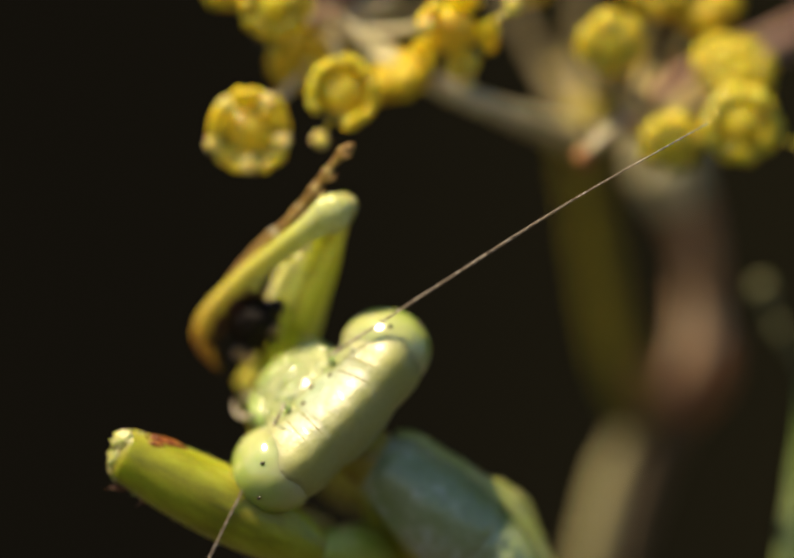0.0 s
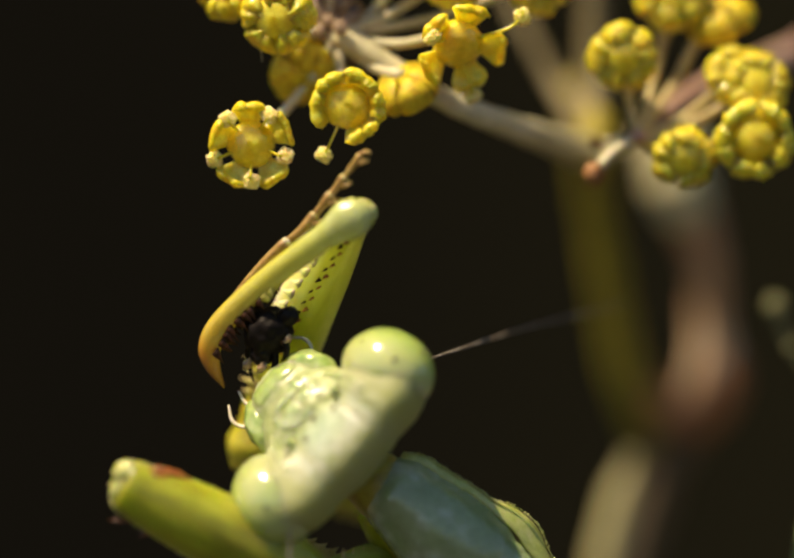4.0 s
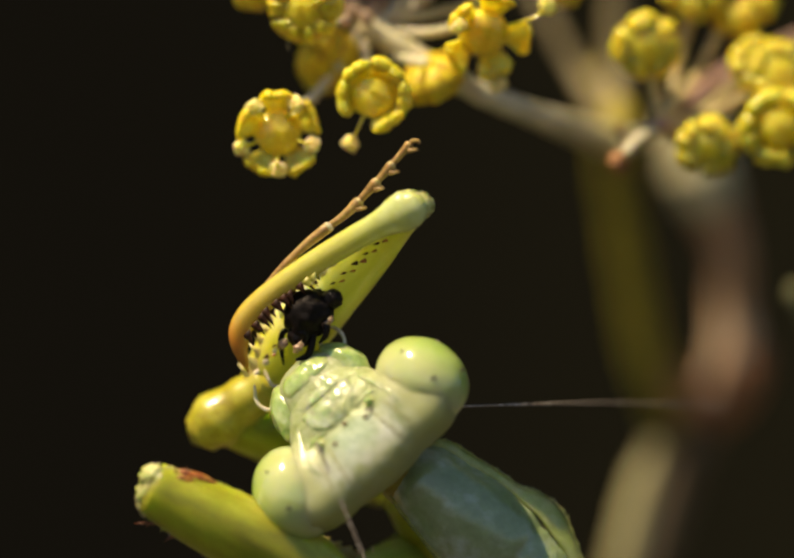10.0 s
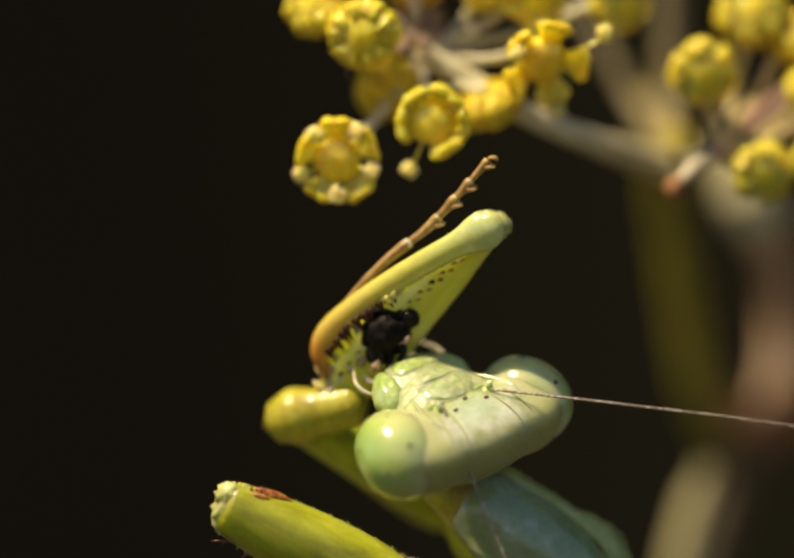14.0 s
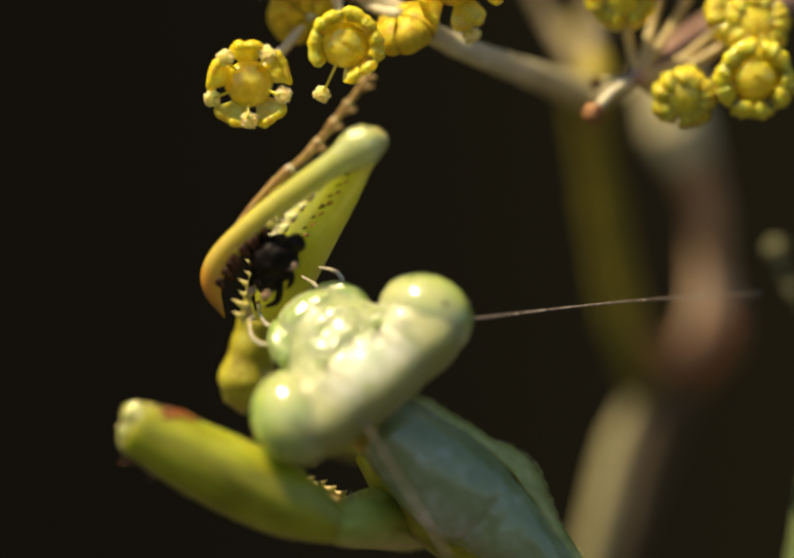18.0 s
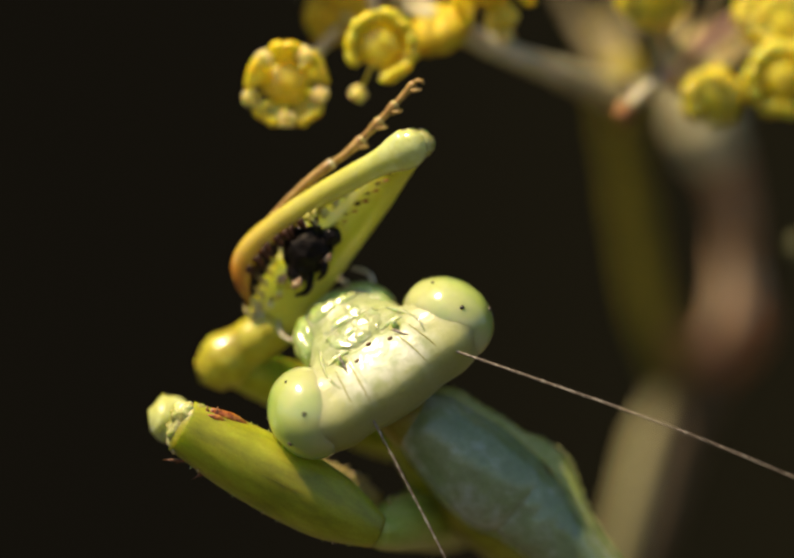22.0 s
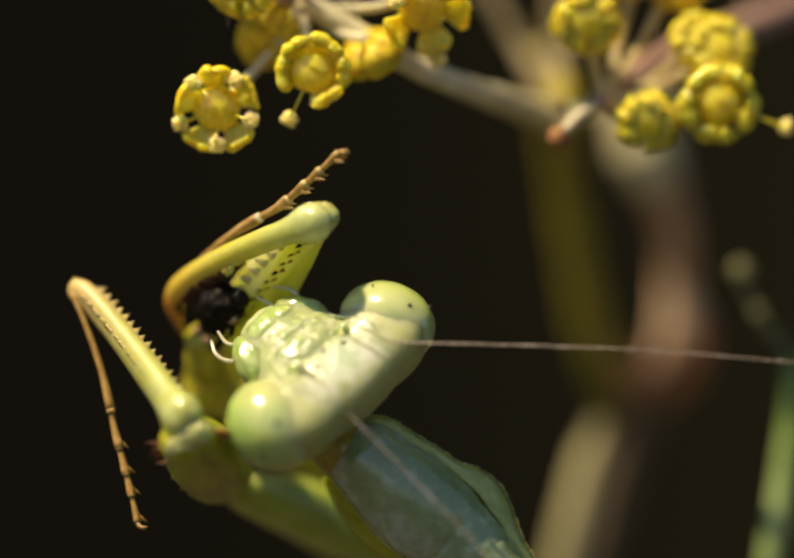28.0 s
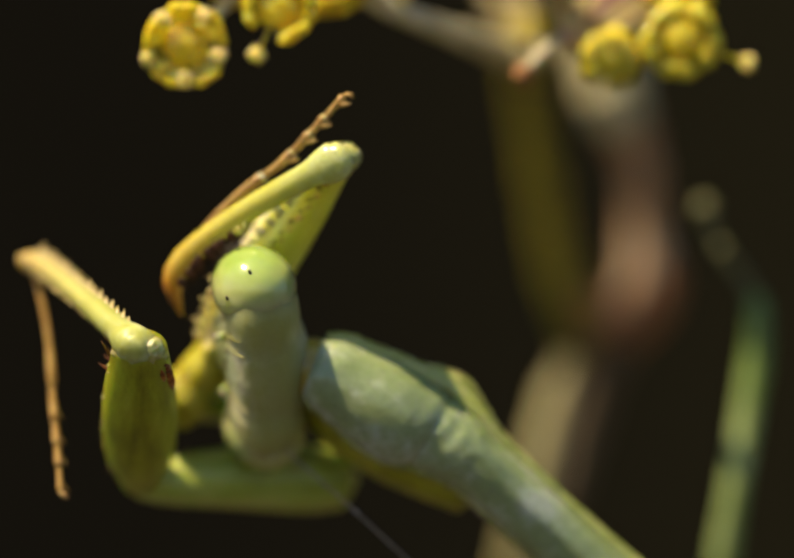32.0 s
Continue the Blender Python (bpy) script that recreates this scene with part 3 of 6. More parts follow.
SHARED = {}


def flower(plant, place, face, size=1.0, kind="open", spin=0.0, stamens=(), material=None, label=""):
    """A flower of five rolled petals round a domed disk, with stamens (angle, reach, lift)."""
    o = plant.location / MM - Vector((0, 0, HEIGHT))
    z = Vector(face).normalized()
    m = Matrix.Translation((Vector(place) - o) * MM) @ z.to_track_quat("Z", "Y").to_matrix().to_4x4() @ pose(0, 0, 0, 0, 0, spin)
    m = m @ Matrix.Scale(size, 4)
    if face[1] > 0:
        kind = "back"
    half = {"open": 0.46, "crown": 0.66, "horseshoe": 0.62, "ring": 0.64, "back": 0.68}[kind]
    pm = BUD_BACK if face[1] > 0 else BUD if kind == "ring" else PETAL
    if "disk" not in SHARED:
        SHARED["disk"] = body = part("flower", disk_mesh(), DISK, plant, label or "open yellow flower with a glossy disk", m)
    else:
        body = same("flower", SHARED["disk"], plant, m, label or "open yellow flower with a glossy disk")
    for k in range(5):
        seed = (k * 2 + int(spin)) % 7
        key = (kind, seed, pm.name)
        r = pose(0, 0, 0, 0, (7 * math.sin(k * 1.7 + spin) if kind == "open" else 0), (5 + 62 * (k - 2) if kind == "horseshoe" else 72 * k) + (6 if kind == "open" else 3) * math.sin(k * 2.1 + spin))
        if key not in SHARED:
            SHARED[key] = part("petal", petal_mesh(kind, half * (0.94 + 0.03 * (seed % 4)), seed), pm, body, "", r)
        else:
            same("petal", SHARED[key], body, r)
    for a, reach, lift in stamens:
        c, s_ = math.cos(radians(a)), math.sin(radians(a))
        bm = tube([(c * 0.45, s_ * 0.45, 0.3), (c * (0.45 + reach) * 0.6, s_ * (0.45 + reach) * 0.6, 0.35 + lift * 0.7), (c * reach, s_ * reach, lift)],
                  [0.05, 0.042, 0.04], 4, 8)
        part("filament", bm, DISK, body)
        r = at(c * reach, s_ * reach, lift, 20 * a, 15, a + 80)
        if "anther" not in SHARED:
            SHARED["anther"] = part("anther", anther_mesh(), POLLEN, body, "", r)
        else:
            same("anther", SHARED["anther"], body, r)
    return body


def pedicel(plant, a, b, r=0.14, material=None, bend=0.3):
    o = plant.location / MM - Vector((0, 0, HEIGHT))
    a, b = Vector(a) - o, Vector(b) - o
    mid = a.lerp(b, 0.5) + Vector((0, bend, -bend))
    part("pedicel", tube([a, mid, b], [r * 1.15, r, r * 1.5], 5, 10, (0, 1, 0), 1.0, 0.15), material or PEDICEL, plant)


# the umbel: two clusters on rays that meet in one node
NODE = Vector((4.83, 12.00, 5.23))
umbel = thing("fennel_umbel", NODE, "flowering fennel umbel with two clusters of small yellow flowers", "flower")
o = umbel.location / MM - Vector((0, 0, HEIGHT))


def limb(name, pts, radii, material, label="", rough=0.1):
    part(name, tube([Vector(p) - o for p in pts], radii, 6, 14, (0, 1, 0), 1.0, rough), material, umbel, label)


HUB_A, HUB_B = Vector((-3.25, 5.00, 8.72)), Vector((5.92, 5.78, 5.62))
limb("ray", [HUB_A, (-1.65, 4.80, 7.75), (0.02, 5.00, 6.74), (2.21, 6.80, 5.93), NODE], [0.42, 0.34, 0.36, 0.4, 0.5], RAY, "pale grey-green ray")
limb("ray", [HUB_B, (7.16, 7.90, 6.62), (8.70, 10.20, 7.49), (10.94, 12.80, 8.34), (13.37, 15.30, 9.52)], [0.22, 0.36, 0.42, 0.46, 0.5], PURPLE, "stout purple-brown ray")
# the dimness of the rear rays is put into a darker ray colour
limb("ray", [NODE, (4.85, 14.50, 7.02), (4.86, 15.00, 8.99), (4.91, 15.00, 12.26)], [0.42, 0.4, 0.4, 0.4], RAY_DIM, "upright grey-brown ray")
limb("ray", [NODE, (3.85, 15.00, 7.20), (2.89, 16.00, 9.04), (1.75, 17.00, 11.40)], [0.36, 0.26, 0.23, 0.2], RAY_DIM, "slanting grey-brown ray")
limb("ray", [HUB_B, (5.46, 9.00, 5.30), NODE], [0.25, 0.26, 0.3], RAY)
limb("node", [NODE + Vector((0.1, 0, 1.2)), NODE, (4.80, 15.00, 4.75)], [0.6, 0.75, 0.55], STEM_OLIVE, "swollen olive node")
part("receptacle", ball(HUB_A + Vector((0, 0.4, 0.35)) - o, (0.78, 0.6, 1.0), 4, 0.7, 1.6), RECEPT, umbel, "brownish receptacle")
part("receptacle", ball(HUB_B - o, (0.3, 0.3, 0.26), 3, 0.35, 1.2), PURPLE, umbel, "brownish receptacle")
part("stub", tube([Vector(p) - o for p in (HUB_B, (5.23, 5.48, 5.23), (4.72, 5.27, 4.70))], [0.16, 0.15, 0.17], 5, 10), PEDICEL, umbel)
part("stub_end", ball(Vector((4.55, 5.17, 4.49)) - o, (0.32, 0.3, 0.34), 3, 0.3, 1.5), STUB, umbel, "dry red-brown stub end")
part("stub_end", ball(Vector((4.69, 6.58, 5.46)) - o, (0.2, 0.2, 0.2), 3, 0.3, 1.5), STUB, umbel, "dry red-brown stub end")
part("stub", tube([Vector(p) - o for p in (HUB_B, (5.28, 6.95, 5.54), (4.72, 7.46, 5.49))], [0.14, 0.13, 0.12], 5, 10), PEDICEL, umbel)

part("stray_hair", tube([Vector(p) - o for p in ((-5.61, 3.20, 8.59), (-5.51, 3.20, 8.26), (-5.48, 3.20, 7.81))], [0.012, 0.012, 0.008], 5, 6), PEDICEL, umbel, "stray white plant hair")
for p in ((-3.75, 4.40, 8.74), (-3.14, 4.40, 8.89)):
    part("scar", ball(Vector(p) - o, (0.22, 0.12, 0.26), 3, 0.4, 1.5), RECEPT, umbel, "dark dried stalk scar")

OPEN_BLOOMS = [
    # hub, place, face, size, kind, spin, stamens
    (HUB_A, (-5.78, 3.00, 5.36), (-0.10, -1.0, -0.15), 1.02, "open", 20, ((36, 1.08, 0.52), (108, 1.02, 0.60), (181, 1.12, 0.50), (252, 1.04, 0.58), (324, 1.1, 0.54))),
    (HUB_A, (-2.94, 3.00, 6.47), (0.05, -1.0, -0.05), 0.98, "horseshoe", 58, ((187, 1.62, 0.1),)),
    (HUB_A, (-4.27, 5.00, 7.58), (-0.35, 0.75, 0.35), 1.0, "ring", 0, ()),
    (HUB_A, (-1.13, 4.20, 7.06), (0.35, 0.55, -0.75), 0.98, "ring", 10, ()),
    (HUB_A, (0.36, 3.40, 8.45), (0.18, -0.85, -0.48), 1.08, "open", 0, ((28, 1.95, 0.3), (290, 1.6, 0.4), (150, 1.0, 0.8))),
]
BUDS = [
    (HUB_A, (-4.95, 3.20, 9.14), (-0.2, -0.9, -0.2), 1.08, "ring", 15, ()),
    (HUB_A, (-6.41, 4.20, 10.07), (-0.4, -0.8, 0.2), 1.0, "ring", 40, ()),
    (HUB_A, (0.24, 4.50, 10.50), (0.2, -0.9, -0.3), 1.0, "ring", 25, ()),
    (HUB_A, (-1.22, 5.00, 10.79), (0.0, -0.9, 0.4), 0.95, "ring", 33, ()),
    (HUB_A, (2.83, 5.40, 10.28), (0.4, -0.9, -0.2), 0.95, "ring", 60, ()),
    (HUB_A, (-3.47, 5.00, 10.76), (0.0, 0.5, 0.6), 0.95, "ring", 0, ()),
]
FAR_CLUSTER = [
    (HUB_B, (5.45, 5.27, 8.08), (-0.05, -1.0, -0.2), 1.02, "ring", 30, ()),
    (HUB_B, (7.27, 5.07, 5.02), (0.0, -1.0, -0.3), 0.92, "ring", 5, ()),
    (HUB_B, (9.40, 4.87, 5.56), (0.1, -1.0, -0.1), 1.0, "crown", 50, ((291, 2.2, 0.2),)),
    (HUB_B, (9.46, 5.48, 7.21), (0.1, -0.95, 0.1), 0.98, "ring", 12, ()),
    (HUB_B, (7.00, 6.29, 9.97), (0.0, -0.95, 0.15), 1.08, "ring", 44, ()),
    (HUB_B, (8.46, 6.68, 9.27), (0.3, 0.3, -0.7), 1.05, "ring", 20, ()),
    (HUB_B, (8.81, 5.68, 7.45), (0.3, -0.9, 0.2), 0.9, "ring", 27, ()),
]
for hub, place, face, size, kind, spin, stamens in OPEN_BLOOMS + BUDS + FAR_CLUSTER:
    f = Vector(face).normalized()
    flower(umbel, place, face, size, kind, spin, stamens)
    pedicel(umbel, hub, Vector(place) - f * 0.5 * size, 0.14, PEDICEL if hub is HUB_A else PEDICEL_OLIVE)

# ---- mantis ----
mantis = thing("mantis", (0, 0, 0), "pale green praying mantis feeding beside the yellow flowers", "insect")


def body_part(name, bm, material, label=""):
    return part(name, bm, material, mantis, label)


# the thorax, from the neck down to the right
TH = [Vector(p) for p in ((-2.10, 1.75, -4.41), (-1.54, 1.70, -4.95), (-0.89, 1.75, -5.56), (-0.21, 1.85, -6.17), (0.44, 1.95, -6.75), (1.08, 2.00, -7.17), (1.50, 2.05, -7.55), (1.98, 2.10, -8.02), (2.45, 2.20, -8.58), (3.62, 2.50, -10.10), (4.95, 2.90, -11.85), (8.20, 3.60, -16.10), (12.50, 4.50, -21.50))]
TO = [0.80, 1.30, 1.46, 1.62, 1.72, 1.92, 1.88, 1.52, 1.24, 1.17, 1.15, 1.3, 1.5]     # out to the flange's edge
TW = [0.66, 1.16, 1.32, 1.50, 1.54, 1.42, 1.28, 1.18, 1.05, 1.02, 1.04, 1.2, 1.4]     # the dome
TD = [0.55, 1.08, 1.25, 1.42, 1.45, 1.30, 1.18, 1.22, 1.2, 1.15, 1.15, 1.2, 1.4]
cen, wid, dep, out_w = curve(TH, 5), profile(TW, 5), profile(TD, 5), profile(TO, 5)


def keel(a, i):
    # a low ridge along the middle of the back, a groove across it, and wrinkles behind the groove
    wrinkle = 0.05 if i > 28 else 0.02
    return (1 - 0.07 * math.exp(-((i - 27) / 1.1) ** 2) - 0.03 * math.exp(-((a - 2.4) / 0.16) ** 2)
            + wrinkle * noise.noise(Vector((i * 0.55, a * 2.6, 0))) + 0.02 * noise.noise(Vector((i * 1.3, a * 6, 3))))


pron = body_part("pronotum", loft([(c, w, d) for c, w, d in zip(cen, wid, dep)], 40, (0.2, -1, 0.15), keel), SHIELD, "bluish-green neck shield")
fr = ring_frames(cen, (0.2, -1, 0.15))
for sgn, share, rise in ((1, 1.0, 0.40), (-1, 0.05, 0.15)):
    mid = [(w + w + (o_ - w) * share) / 2 - 0.1 for w, o_ in zip(wid, out_w)]
    line = [c - s_ * (sgn * q) + u * (rise * d) for c, q, d, (s_, u) in zip(cen[2:60], mid[2:60], dep[2:60], fr[2:60])]
    half = [max(0.12, (o_ - w) * share / 2 + 0.12) for w, o_ in zip(wid[2:60], out_w[2:60])]
    bm = loft([(p, q, 0.09) for p, q in zip(line, half)], 12, (0.2 + 0.5 * sgn, -1, 0.15 + 0.55 * sgn))
    part("flange", bm, FLANGE, pron, "yellowish edge flange")
    for j in range(2, 88):
        k = j // 2
        p = line[k].lerp(line[k + 1], 0.5 * (j % 2))
        away = (p - cen[k + 2]).normalized()
        q = half[k] * 0.92
        part("edge_tooth", cone(p + away * q, p + away * (q + 0.055 + 0.03 * math.sin(j * 5)), 0.045, n=5), FLANGE, pron)
part("neck", tube([Vector((-2.81, 1.50, -4.44)), Vector((-2.03, 1.75, -4.80)), Vector((-1.05, 2.00, -5.41))], [0.7, 0.98, 1.05], 6, 20, (0, 1, 0), 1.0, 0.09), NECK, pron, "soft amber-green neck")
part("underside", tube([Vector(p) for p in ((-1.89, 3.20, -5.41), (-0.98, 3.40, -6.63), (0.24, 3.60, -7.79), (2.23, 3.60, -9.17))], [0.9, 1.1, 1.1, 1.0], 5, 16), OLIVE, pron, "yellow-green underside")

# head, in its own space: x across, -y out of the face, z to the crown
HEAD_LUMPS = [((0, 0.08, 0.06), (3.0, 1.12, 1.32)), ((1.88, 0.05, -0.12), (1.5, 1.17, 1.38)), ((-1.88, 0.05, -0.12), (1.5, 1.17, 1.38)),
              ((0, -0.08, -1.1), (1.75, 0.98, 1.7)), ((0, -0.05, -2.35), (1.35, 0.82, 1.15)), ((0, 0.6, -0.3), (1.9, 0.9, 1.35))]


def flat(y, z):
    """The forehead is flatter than the lumps that make it."""
    if y >= 0.08:
        return y
    k = min(max((z + 0.9) / 0.5, 0.0), 1.0)
    q = min((0.08 - y) / 1.12, 1.0)
    return 0.08 - 1.12 * (q * (1 - k) + q ** 0.5 * k) if q < 1 else y


def front(x, z, lift=0.0):
    """The y of the face above a point of the head."""
    best = 0.4
    for c, r in HEAD_LUMPS:
        q = 1 - ((x - c[0]) / r[0]) ** 2 - ((z - c[2]) / r[2]) ** 2
        if q > 0:
            best = min(best, c[1] - r[1] * math.sqrt(q))
    return flat(best, z) - lift


def head_mesh():
    bm = bmesh.new()
    bmesh.ops.create_icosphere(bm, subdivisions=6, radius=1.0)
    c0 = Vector((0, 0.1, -0.6))
    for v in bm.verts:
        d = v.co.normalized()
        best = 0.0
        for c, r in HEAD_LUMPS:
            q = [(c0[i] - c[i]) / r[i] for i in range(3)]
            e = [d[i] / r[i] for i in range(3)]
            a_ = sum(x * x for x in e)
            b_ = sum(x * y for x, y in zip(q, e))
            k_ = sum(x * x for x in q) - 1
            disc = b_ * b_ - a_ * k_
            if disc > 0:
                t = (-b_ + math.sqrt(disc)) / a_
                if t > 0:
                    best += t ** 14
        v.co = c0 + d * best ** (1 / 14)
        v.co.y = flat(v.co.y, v.co.z)
        p = v.co.copy()
        x = abs(p.x)
        n = d
        # furrows from the crown down between the eyes, and a step at the brow
        if p.z > -0.5:
            bend = 0.10 * p.z
            g = math.exp(-((x - 0.82 - bend) / 0.06) ** 2) + 0.8 * math.exp(-((x - 1.22 - bend) / 0.06) ** 2) + 0.6 * math.exp(-((x - 1.75) / 0.08) ** 2)
            v.co -= n * 0.028 * g * min(1, (p.z + 0.5) * 2) * min(1, max(0, -p.y - 0.15) * 2)
            v.co += n * 0.006 * math.cos(p.x * 8.5 + 0.6 * noise.noise(p * 1.5)) * min(1, max(0, p.z + 0.1) * 2) * min(1, max(0, -p.y - 0.15) * 2)
        if p.y < 0.3:
            v.co -= n * 0.04 * math.exp(-((p.z + 0.62 + 0.12 * x * x) / 0.1) ** 2)
            v.co -= n * 0.05 * math.exp(-((p.z + 1.72 - 0.1 * x * x) / 0.1) ** 2)
            v.co -= n * 0.05 * math.exp(-((p.z + 2.3 - 0.1 * x * x) / 0.08) ** 2)
        face = 1.0 if p.z < -0.5 else 0.35
        v.co += n * (0.05 * noise.noise(p * 2.4) + 0.03 * noise.noise(p * 5.5)) * face
    return bm


head = body_part("head", head_mesh(), CROWN, "cream and pale green triangular head")
for sx in (-1, 1):
    bm = ball((0, 0, 0), (1.24, 1.26, 1.5), 5, 0.012, 1.5)
    part("eye", bm, EYE, head, "glossy lime-green compound eye", at(sx * 2.54, 0.0, -0.36, 0, sx * 14, 0) @ pose(0, 0, 0, 0, 0, 180 if sx > 0 else 0))
    # black beads stand in for the pseudopupils, placed to fit the camera's view
    for spot, r in (((0.117, -0.844, 0.52), 0.08), ((0.225, -0.918, -0.36), 0.045), ((0.95, -0.23, -0.127), 0.07), ((0.70, -0.24, 0.67), 0.085)):
        p = Vector((sx * spot[0] * 1.24, spot[1] * 1.26, spot[2] * 1.5))
        p = Matrix.Rotation(radians(sx * 14), 3, "Y") @ p + Vector((sx * 2.54, 0, -0.36))
        part("eye_spot", ball((0, 0, 0), (r, r * 0.6, r), 2), SPOT, head, "", at(*p))
    part("feeler_socket", ball((0, 0, 0), (0.24, 0.14, 0.22), 3, 0.2), FLANGE, head, "", at(sx * 0.95, front(0.95, -0.5, -0.05), -0.5))
    part("feeler_base", ball((0, 0, 0), (0.11, 0.2, 0.11), 3, 0.1), FACE, head, "", at(sx * 0.98, front(0.98, -0.52, 0.15), -0.52))
    part("mandible", ball((0, 0, 0), (0.5, 0.55, 0.9), 4, 0.12), JAW, head, "bright green jaw", at(sx * 1.15, -0.1, -2.45, 0, sx * 22, 0))
    bm = tube([(sx * 1.2, 0.1, -2.8), (sx * 1.55, 0.0, -3.05), (sx * 1.62, -0.08, -3.45), (sx * 1.35, -0.12, -3.9)], [0.075, 0.065, 0.06, 0.035], 6, 10)
    part("palp", bm, PALP, head, "cream mouth palp")
    bm = tube([(sx * 0.5, 0.2, -3.2), (sx * 0.95, 0.2, -3.6), (sx * 0.85, 0.1, -4.15)], [0.075, 0.065, 0.035], 6, 10)
    part("palp", bm, PALP, head, "cream mouth palp")
    part("cheek_fold", tube([(sx * x, front(x, z, -0.03), z) for x, z in ((1.5, 0.45), (1.62, -0.1), (1.5, -0.75), (1.2, -1.5))], [0.03, 0.06, 0.07, 0.04], 6, 10), FACE, head)
    part("antennal_ridge", tube([(sx * x, front(x, z, -0.02), z) for x, z in ((0.62, -0.72), (1.0, -0.82), (1.35, -0.7))], [0.05, 0.085, 0.04], 6, 10), FACE, head)
for x0, x1 in ((0.82, 1.05), (1.3, 1.58)):
    for sx in (-1, 1):
        line = [(sx * (x0 + (x1 - x0) * k / 5), front(x0 + (x1 - x0) * k / 5, -0.3 + 0.28 * k, 0.02), -0.3 + 0.28 * k) for k in range(6)]
        part("furrow", tube(line, [0.01, 0.02, 0.024, 0.024, 0.02, 0.01], 5, 8), FURROW, head, "yellow-brown furrow on the crown")
for x, z in ((0.6, -0.2), (-0.6, -0.2), (0, -0.48)):
    part("ocellus", ball((0, 0, 0), (0.09, 0.05, 0.065), 2), OCELLUS, head, "tiny brown simple eye", at(x, front(x, z, 0.02), z))


def face_plate(name, zs, widths, lift, material, label, seed):
    """A wrinkled plate that follows the face, with a raised rim, two ridges and a thickness; zs and widths run from the brow down."""
    bm = bmesh.new()
    nu, nv = 22, 18
    w = profile(widths, 24)
    z_of = profile(zs, 24)
    skins = []
    for deep in (0.0, 0.16):
        rows = []
        for j in range(nv + 1):
            f = j / nv
            k = min(int(f * (len(w) - 1)), len(w) - 1)
            row = []
            for i in range(nu + 1):
                u = 2 * i / nu - 1
                x, z = u * w[k], z_of[k] + 0.07 * math.cos(u * 1.6) - 0.07
                edge = (1 - u ** 6) * (1 - (2 * f - 1) ** 6)
                bump = 0.03 * math.exp(-((abs(u) - 0.82) / 0.09) ** 2) + 0.02 * math.exp(-((abs(u) - 0.42) / 0.08) ** 2)
                bump += 0.07 * noise.noise(Vector((x * 2.2, z * 2.2, seed))) + 0.025 * noise.noise(Vector((x * 5, z * 5, seed)))
                row.append(bm.verts.new((x, front(x, z) - (lift + bump) * edge + 0.03 + deep, z)))
            rows.append(row)
        skins.append(rows)
    for rows in skins:
        for a, b in zip(rows, rows[1:]):
            for i in range(nu):
                bm.faces.new((a[i], a[i + 1], b[i + 1], b[i]))
    top, low = skins
    for j in range(nv):
        for i in (0, nu):
            bm.faces.new((top[j][i], top[j + 1][i], low[j + 1][i], low[j][i]))
    for j in (0, nv):
        for i in range(nu):
            bm.faces.new((top[j][i], top[j][i + 1], low[j][i + 1], low[j][i]))
    part(name, bm, material, head, label)


face_plate("frontal_shield", (-0.68, -1.1, -1.62), (0.5, 0.98, 0.86), 0.035, FACE, "wrinkled pale frontal plate", 1.0)
face_plate("clypeus", (-1.68, -2.0, -2.28), (0.82, 1.02, 0.94), 0.045, FACE, "glossy face plate above the mouth", 4.0)
face_plate("labrum", (-2.34, -2.75, -3.12), (0.86, 0.9, 0.55), 0.10, JAW, "glossy upper lip", 7.0)


def feeler(name, length):
    pts = [(0, 0, 0), (length * 0.3, 0.04, 0.1), (length * 0.65, 0.03, 0), (length, -0.2, -0.1)]
    c = curve(pts, 26)
    n = len(c) - 1
    st = [(p, (0.034 - 0.016 * i / n) * (1.22 if i % 2 else 1.0), (0.034 - 0.016 * i / n) * (1.22 if i % 2 else 1.0)) for i, p in enumerate(c)]
    return body_part(name, loft(st, 8), FEELER, "thin beaded brown feeler")


feeler_r, feeler_l = feeler("feeler", 13.5), feeler("feeler", 11.0)


# legs: each piece starts at its joint and runs along its own +x; +y is the gripping side
def bow(f):
    """How far a blade bends outward at that share of its length."""
    return float(np.interp(f, (0, 0.1, 0.2, 0.5, 0.75, 0.88, 0.95, 1), (0, -0.12, -0.40, -0.94, -1.20, -1.10, -0.70, 0)))


def saw(base, tip, half, thick=0.09):
    """A flat triangular tooth on a long foot, a little hollow toward its point."""
    bm = bmesh.new()
    base, tip = Vector(base), Vector(tip)
    rings = []
    for f, k in ((-0.25, 1.1), (0.0, 1.0), (0.45, 0.42)):
        c = base.lerp(tip, f)
        rings.append([bm.verts.new(c + Vector((sx * half * k, 0, sz * thick * k))) for sx, sz in ((-1, -0.6), (-1, 0.6), (0, 1), (1, 0.6), (1, -0.6), (0, -1))])
    for a, b in zip(rings, rings[1:]):
        for i in range(6):
            bm.faces.new((a[i], a[(i + 1) % 6], b[(i + 1) % 6], b[i]))
    top = bm.verts.new(tip)
    for i in range(6):
        bm.faces.new((rings[-1][i], rings[-1][(i + 1) % 6], top))
    bm.faces.new(rings[0][::-1])
    return bm


